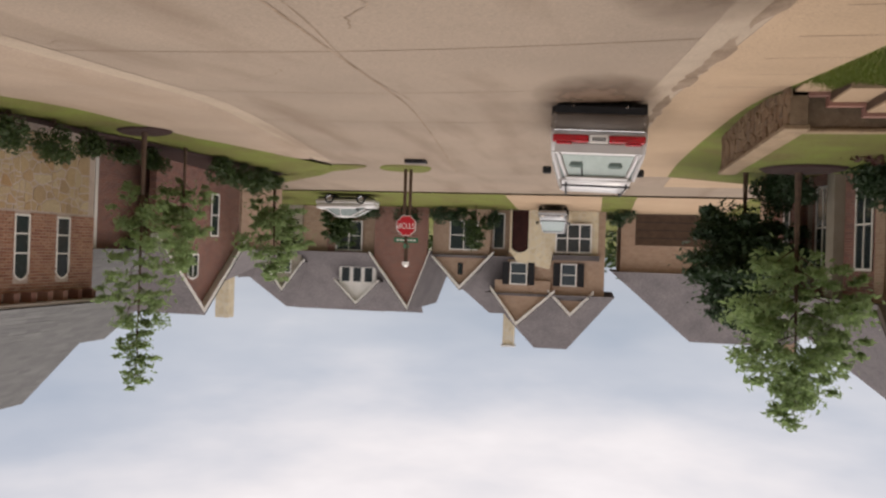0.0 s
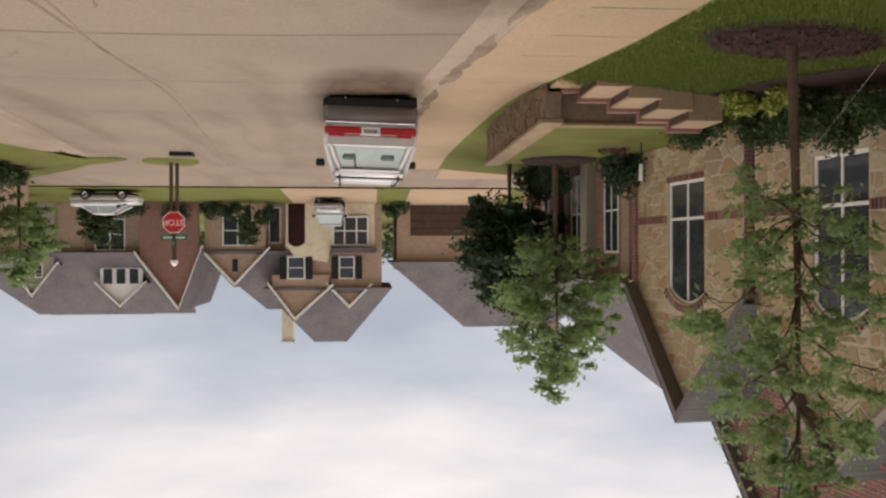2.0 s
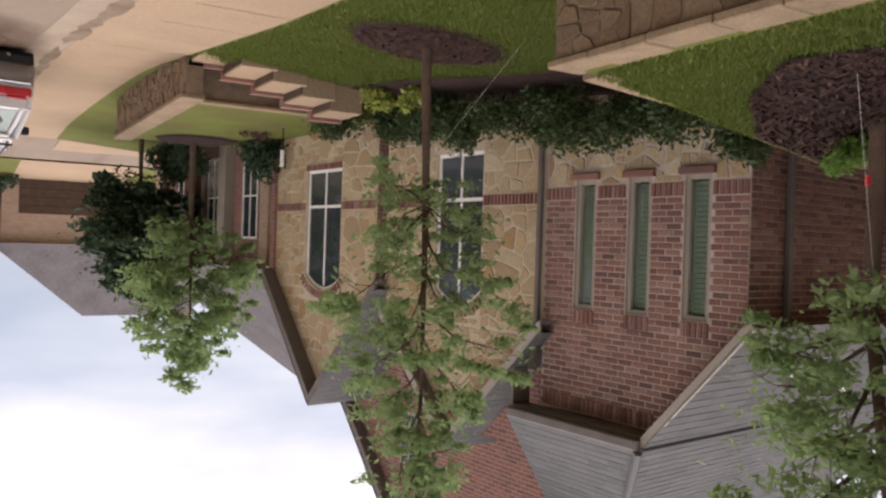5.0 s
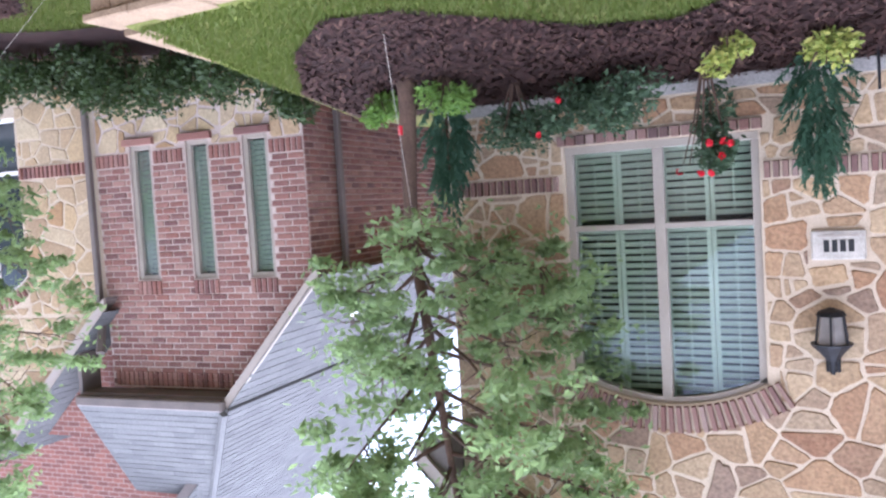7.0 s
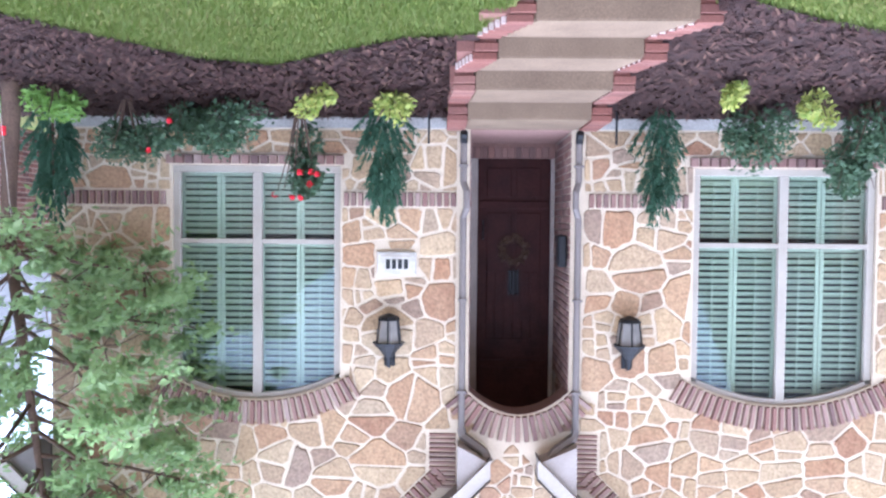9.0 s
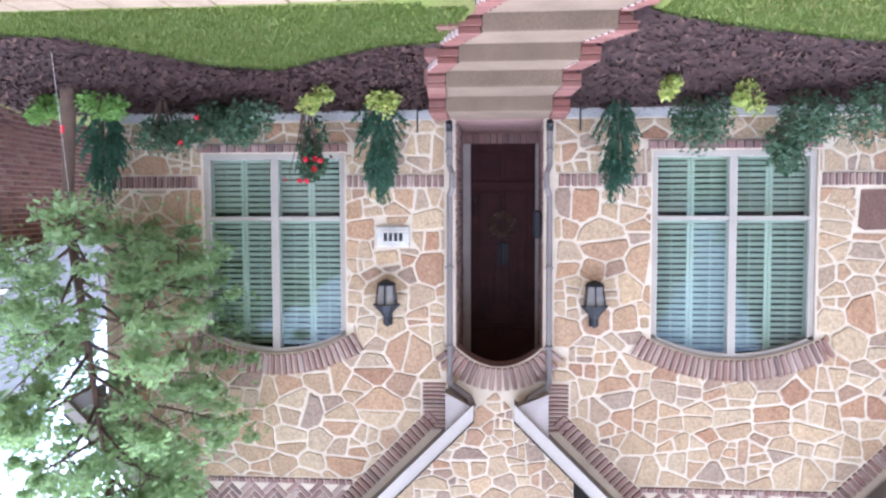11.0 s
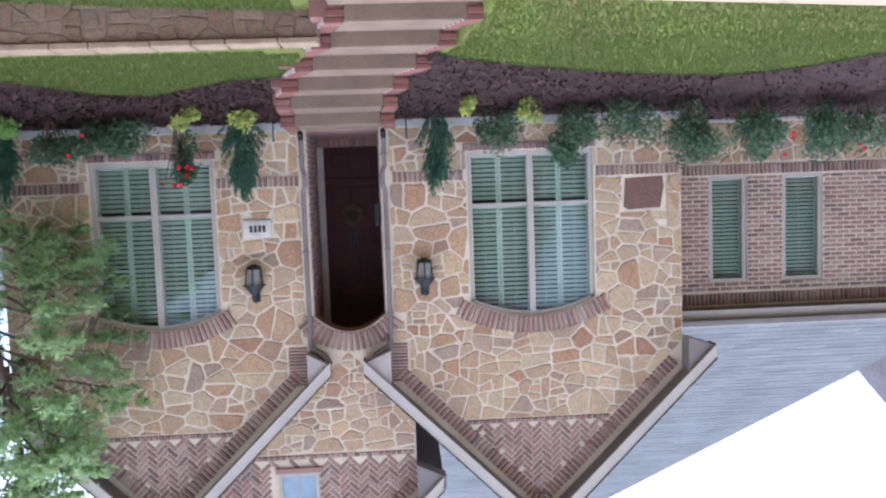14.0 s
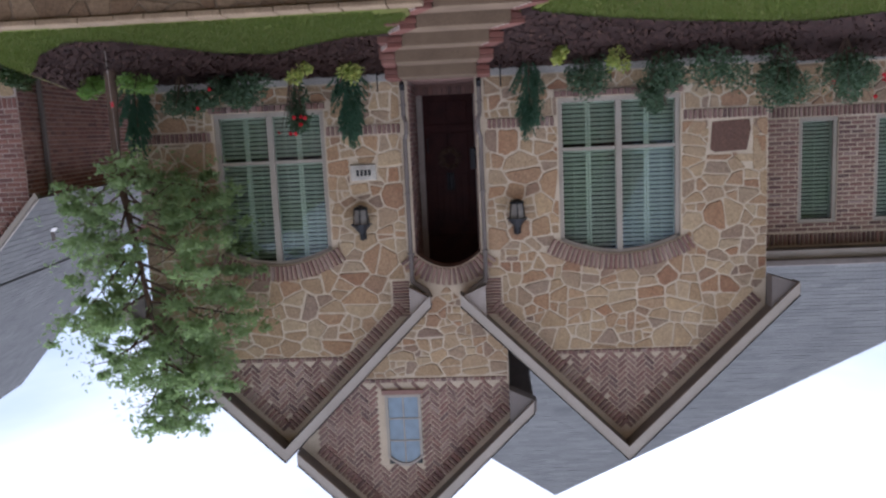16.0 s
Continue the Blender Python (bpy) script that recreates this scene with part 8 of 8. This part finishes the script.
sv_x, sv_y = 7.72, 18.40
suv, H, B, hw, L = car("suv", (sv_x, sv_y, road_z(sv_x, 17) - 0.06), 88.0, "paint_silver", "paint_taupe", "silver and taupe suv parked at the kerb, seen from behind", True, 4.8, 1.14)
suv.matrix_world = pose(sv_x, sv_y, road_z(sv_x, 18.4) - 0.085, 0, 1.4, 0) @ pose(0, 0, 0, 0, 0, 88) @ Matrix.Diagonal((1.0, 1.05, 1.05, 1))
rx = -L / 2
for q in (-1, 1):
    # wrap-round lamp with a pale lens below its outer end
    lamp = part("tail_lamp", box_bm((rx - 0.035, min(q * 0.19, q * hw * 0.95), 0.80), (rx + 0.10, max(q * 0.19, q * hw * 0.95), 0.955), 0.025), M["tail_red"], suv, "red tail lamp")
    part("reversing_lens", box_bm((rx - 0.04, min(q * 0.5, q * 0.8), 0.945), (rx + 0.03, max(q * 0.5, q * 0.8), 1.0), 0.015), M["tail_red"], lamp, "red upper lens")
    part("window_frame", tube_bm([(rx + 0.03, q * 0.74, 1.16), (rx + 0.15, q * 0.67, 1.36), (rx + 0.27, q * 0.57, 1.57)], [0.05, 0.045, 0.04], 8), M["paint_silver"], suv)
    part("roof_rail", tube_bm([(rx + 0.4, q * 0.58, H - 0.01), (rx + 0.5, q * 0.58, H + 0.06), (0.2, q * 0.58, H + 0.06), (0.35, q * 0.58, H - 0.01)], 0.02, 6), M["black"], suv)
    part("exhaust", tube_bm([(rx - 0.04, q * 0.5, 0.27), (rx + 0.3, q * 0.5, 0.27)], 0.035, 8), M["chrome"], suv)
plate = part("number_plate", box_bm((rx - 0.05, -0.17, 0.80), (rx - 0.02, 0.17, 0.965), 0.008), M["bright"], suv, "white plate with dark bars")
for k in range(6):
    part("bar", box_bm((rx - 0.055, -0.125 + k * 0.044, 0.85), (rx - 0.051, -0.095 + k * 0.044, 0.92)), M["ink"], plate)
part("bumper_cover", loft_bumper(rx, hw), M["paint_taupe"], suv, "dusty taupe bumper cover", True)
part("lower_valance", box_bm((rx - 0.04, -hw * 0.93, 0.22), (rx + 0.2, hw * 0.93, 0.42), 0.04), M["black"], suv, "black plastic valance")
part("chrome_strip", box_bm((rx - 0.085, -hw * 0.93, 0.70), (rx + 0.02, hw * 0.93, 0.735), 0.012), M["chrome"], suv)
part("tailgate", box_bm((rx - 0.01, -hw * 0.90, 0.955), (rx + 0.07, hw * 0.90, 1.18), 0.03), M["paint_silver"], suv)
bm = bmesh.new()
q = [bm.verts.new(p) for p in ((rx + 0.03, -0.68, 1.19), (rx + 0.03, 0.68, 1.19), (rx + 0.255, 0.54, 1.56), (rx + 0.255, -0.54, 1.56))]
bm.faces.new(q)
# pale tone of the green rear glass stands in for reflected sky
M["rear_glass"] = material("rear_glass_sky_tone", (0.31, 0.38, 0.34), 0.1, alt=(0.36, 0.43, 0.39), spec=0.9, mottle=0.05, bump=0.0)
part("rear_window", bm, M["rear_glass"], suv, "green rear window, sky reflection painted in as a pale tone")
M["seat"] = material("grey_seat_fabric", (0.15, 0.20, 0.18), 0.9)
for q in (-0.40, 0.34):
    part("headrest", box_bm((rx + 0.10, q - 0.14, 1.27), (rx + 0.17, q + 0.14, 1.42), 0.04), M["seat"], suv, "grey headrest behind the rear window")
part("spoiler", box_bm((rx + 0.20, -0.60, 1.575), (rx + 0.42, 0.60, 1.63), 0.02), M["paint_silver"], suv)
part("cross_bar", box_bm((rx + 0.40, -0.66, H + 0.02), (rx + 0.48, 0.66, H + 0.06), 0.015), M["black"], suv, "black roof rack bar")
part("wiper", tube_bm([(rx + 0.10, -0.3, 1.30), (rx + 0.26, -0.27, 1.60)], 0.014, 5), M["black"], suv)
# soft brown patch on the street behind the parked vehicle, silt stain by the gutter
M["soft_patch"] = soft_patch("soft_brown_patch", (0.095, 0.054, 0.028), (0.80, 0.30, 0))
for cx, cy, lab in ((7.72, 15.2, "soft brown patch on the concrete behind the suv"), (6.6, 5.5, "damp silt stain by the gutter")):
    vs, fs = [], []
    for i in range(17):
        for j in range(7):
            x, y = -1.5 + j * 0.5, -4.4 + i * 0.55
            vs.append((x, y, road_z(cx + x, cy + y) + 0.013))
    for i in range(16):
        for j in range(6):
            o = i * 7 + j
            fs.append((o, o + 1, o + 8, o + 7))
    st = mesh_object("stain", vs, fs, M["soft_patch"])
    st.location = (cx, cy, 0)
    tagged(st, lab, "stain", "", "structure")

c2, _, _, _, _ = car("sedan", (20.95, 40.8, -1.21), 180.0, "paint_silver", "paint_silver", "silver compact car parked across the junction", False, 3.8)
c2.matrix_world = pose(20.25, 39.3, -1.27, 0, 0, 176) @ Matrix.Diagonal((0.80, 0.80, 0.80, 1))
c3, H3, B3, hw3, L3 = car("suv", (9.8, 43.0, GZ + 0.12), -90.0, "paint_white", "paint_white", "pale silver car in a driveway facing the street", True, 4.4)
c3.matrix_world = pose(9.9, 43.2, -1.07, 0, 0, -90) @ Matrix.Diagonal((0.8, 0.8, 0.8, 1))

drive = sheet("driveway", steps_range(38, 45.9, 0.8), lambda y: 7.4, lambda y: 12.0, lambda x, y: street_z(y) + 0.10 + 0.25 * min(1, (y - CROSS1) / 6), M["walk"], 3, label="tan concrete driveway of the two-storey house")
drive2 = sheet("driveway", steps_range(38, 46.9, 0.8), lambda y: 0.8, lambda y: 5.8, lambda x, y: street_z(y) + 0.10 + 0.25 * min(1, (y - CROSS1) / 6), M["walk"], 3, label="tan concrete driveway of the garage house")
drive3 = sheet("driveway", steps_range(30, 33.5, 0.5), lambda y: -14, lambda y: 5.0, lambda x, y: street_z(y) + 0.05, M["walk"], 3, label="tan drive along the cross street")
for d in (drive, drive2, drive3):
    d["category"] = "driveway"
crate = thing("storm_drain", label="dark storm drain inlet at the corner kerb", category="drain")
box("inlet", (13.3, 25.6, road_z(13.3, 25.8) - 0.1), (14.0, 26.0, road_z(13.5, 25.8) + 0.12), M["iron"], crate)

# tree at the south end of the front garden
tree("oak_tree", 2.6, -9.8, lot_z(2.6, -9.8), 2.4, ring_clumps(16, 16, 1.1, 2.3, 6.0, 0.35, 0.6), 0.06, "leaf", "young oak near the south end of the lawn", 112, 0.06, dens=420)
hs = thing("brick_south_house", (-4.5, -14.3, 0), "brick house with grey hipped roof to the south", "house")
box("wall", (-9, -12, 0), (0, 0, 4.3), M["far_red"], hs)
hip_roof(hs, -12.5, 0.5, 4.2, 9.4, 0.5, -9.5, 2.4)
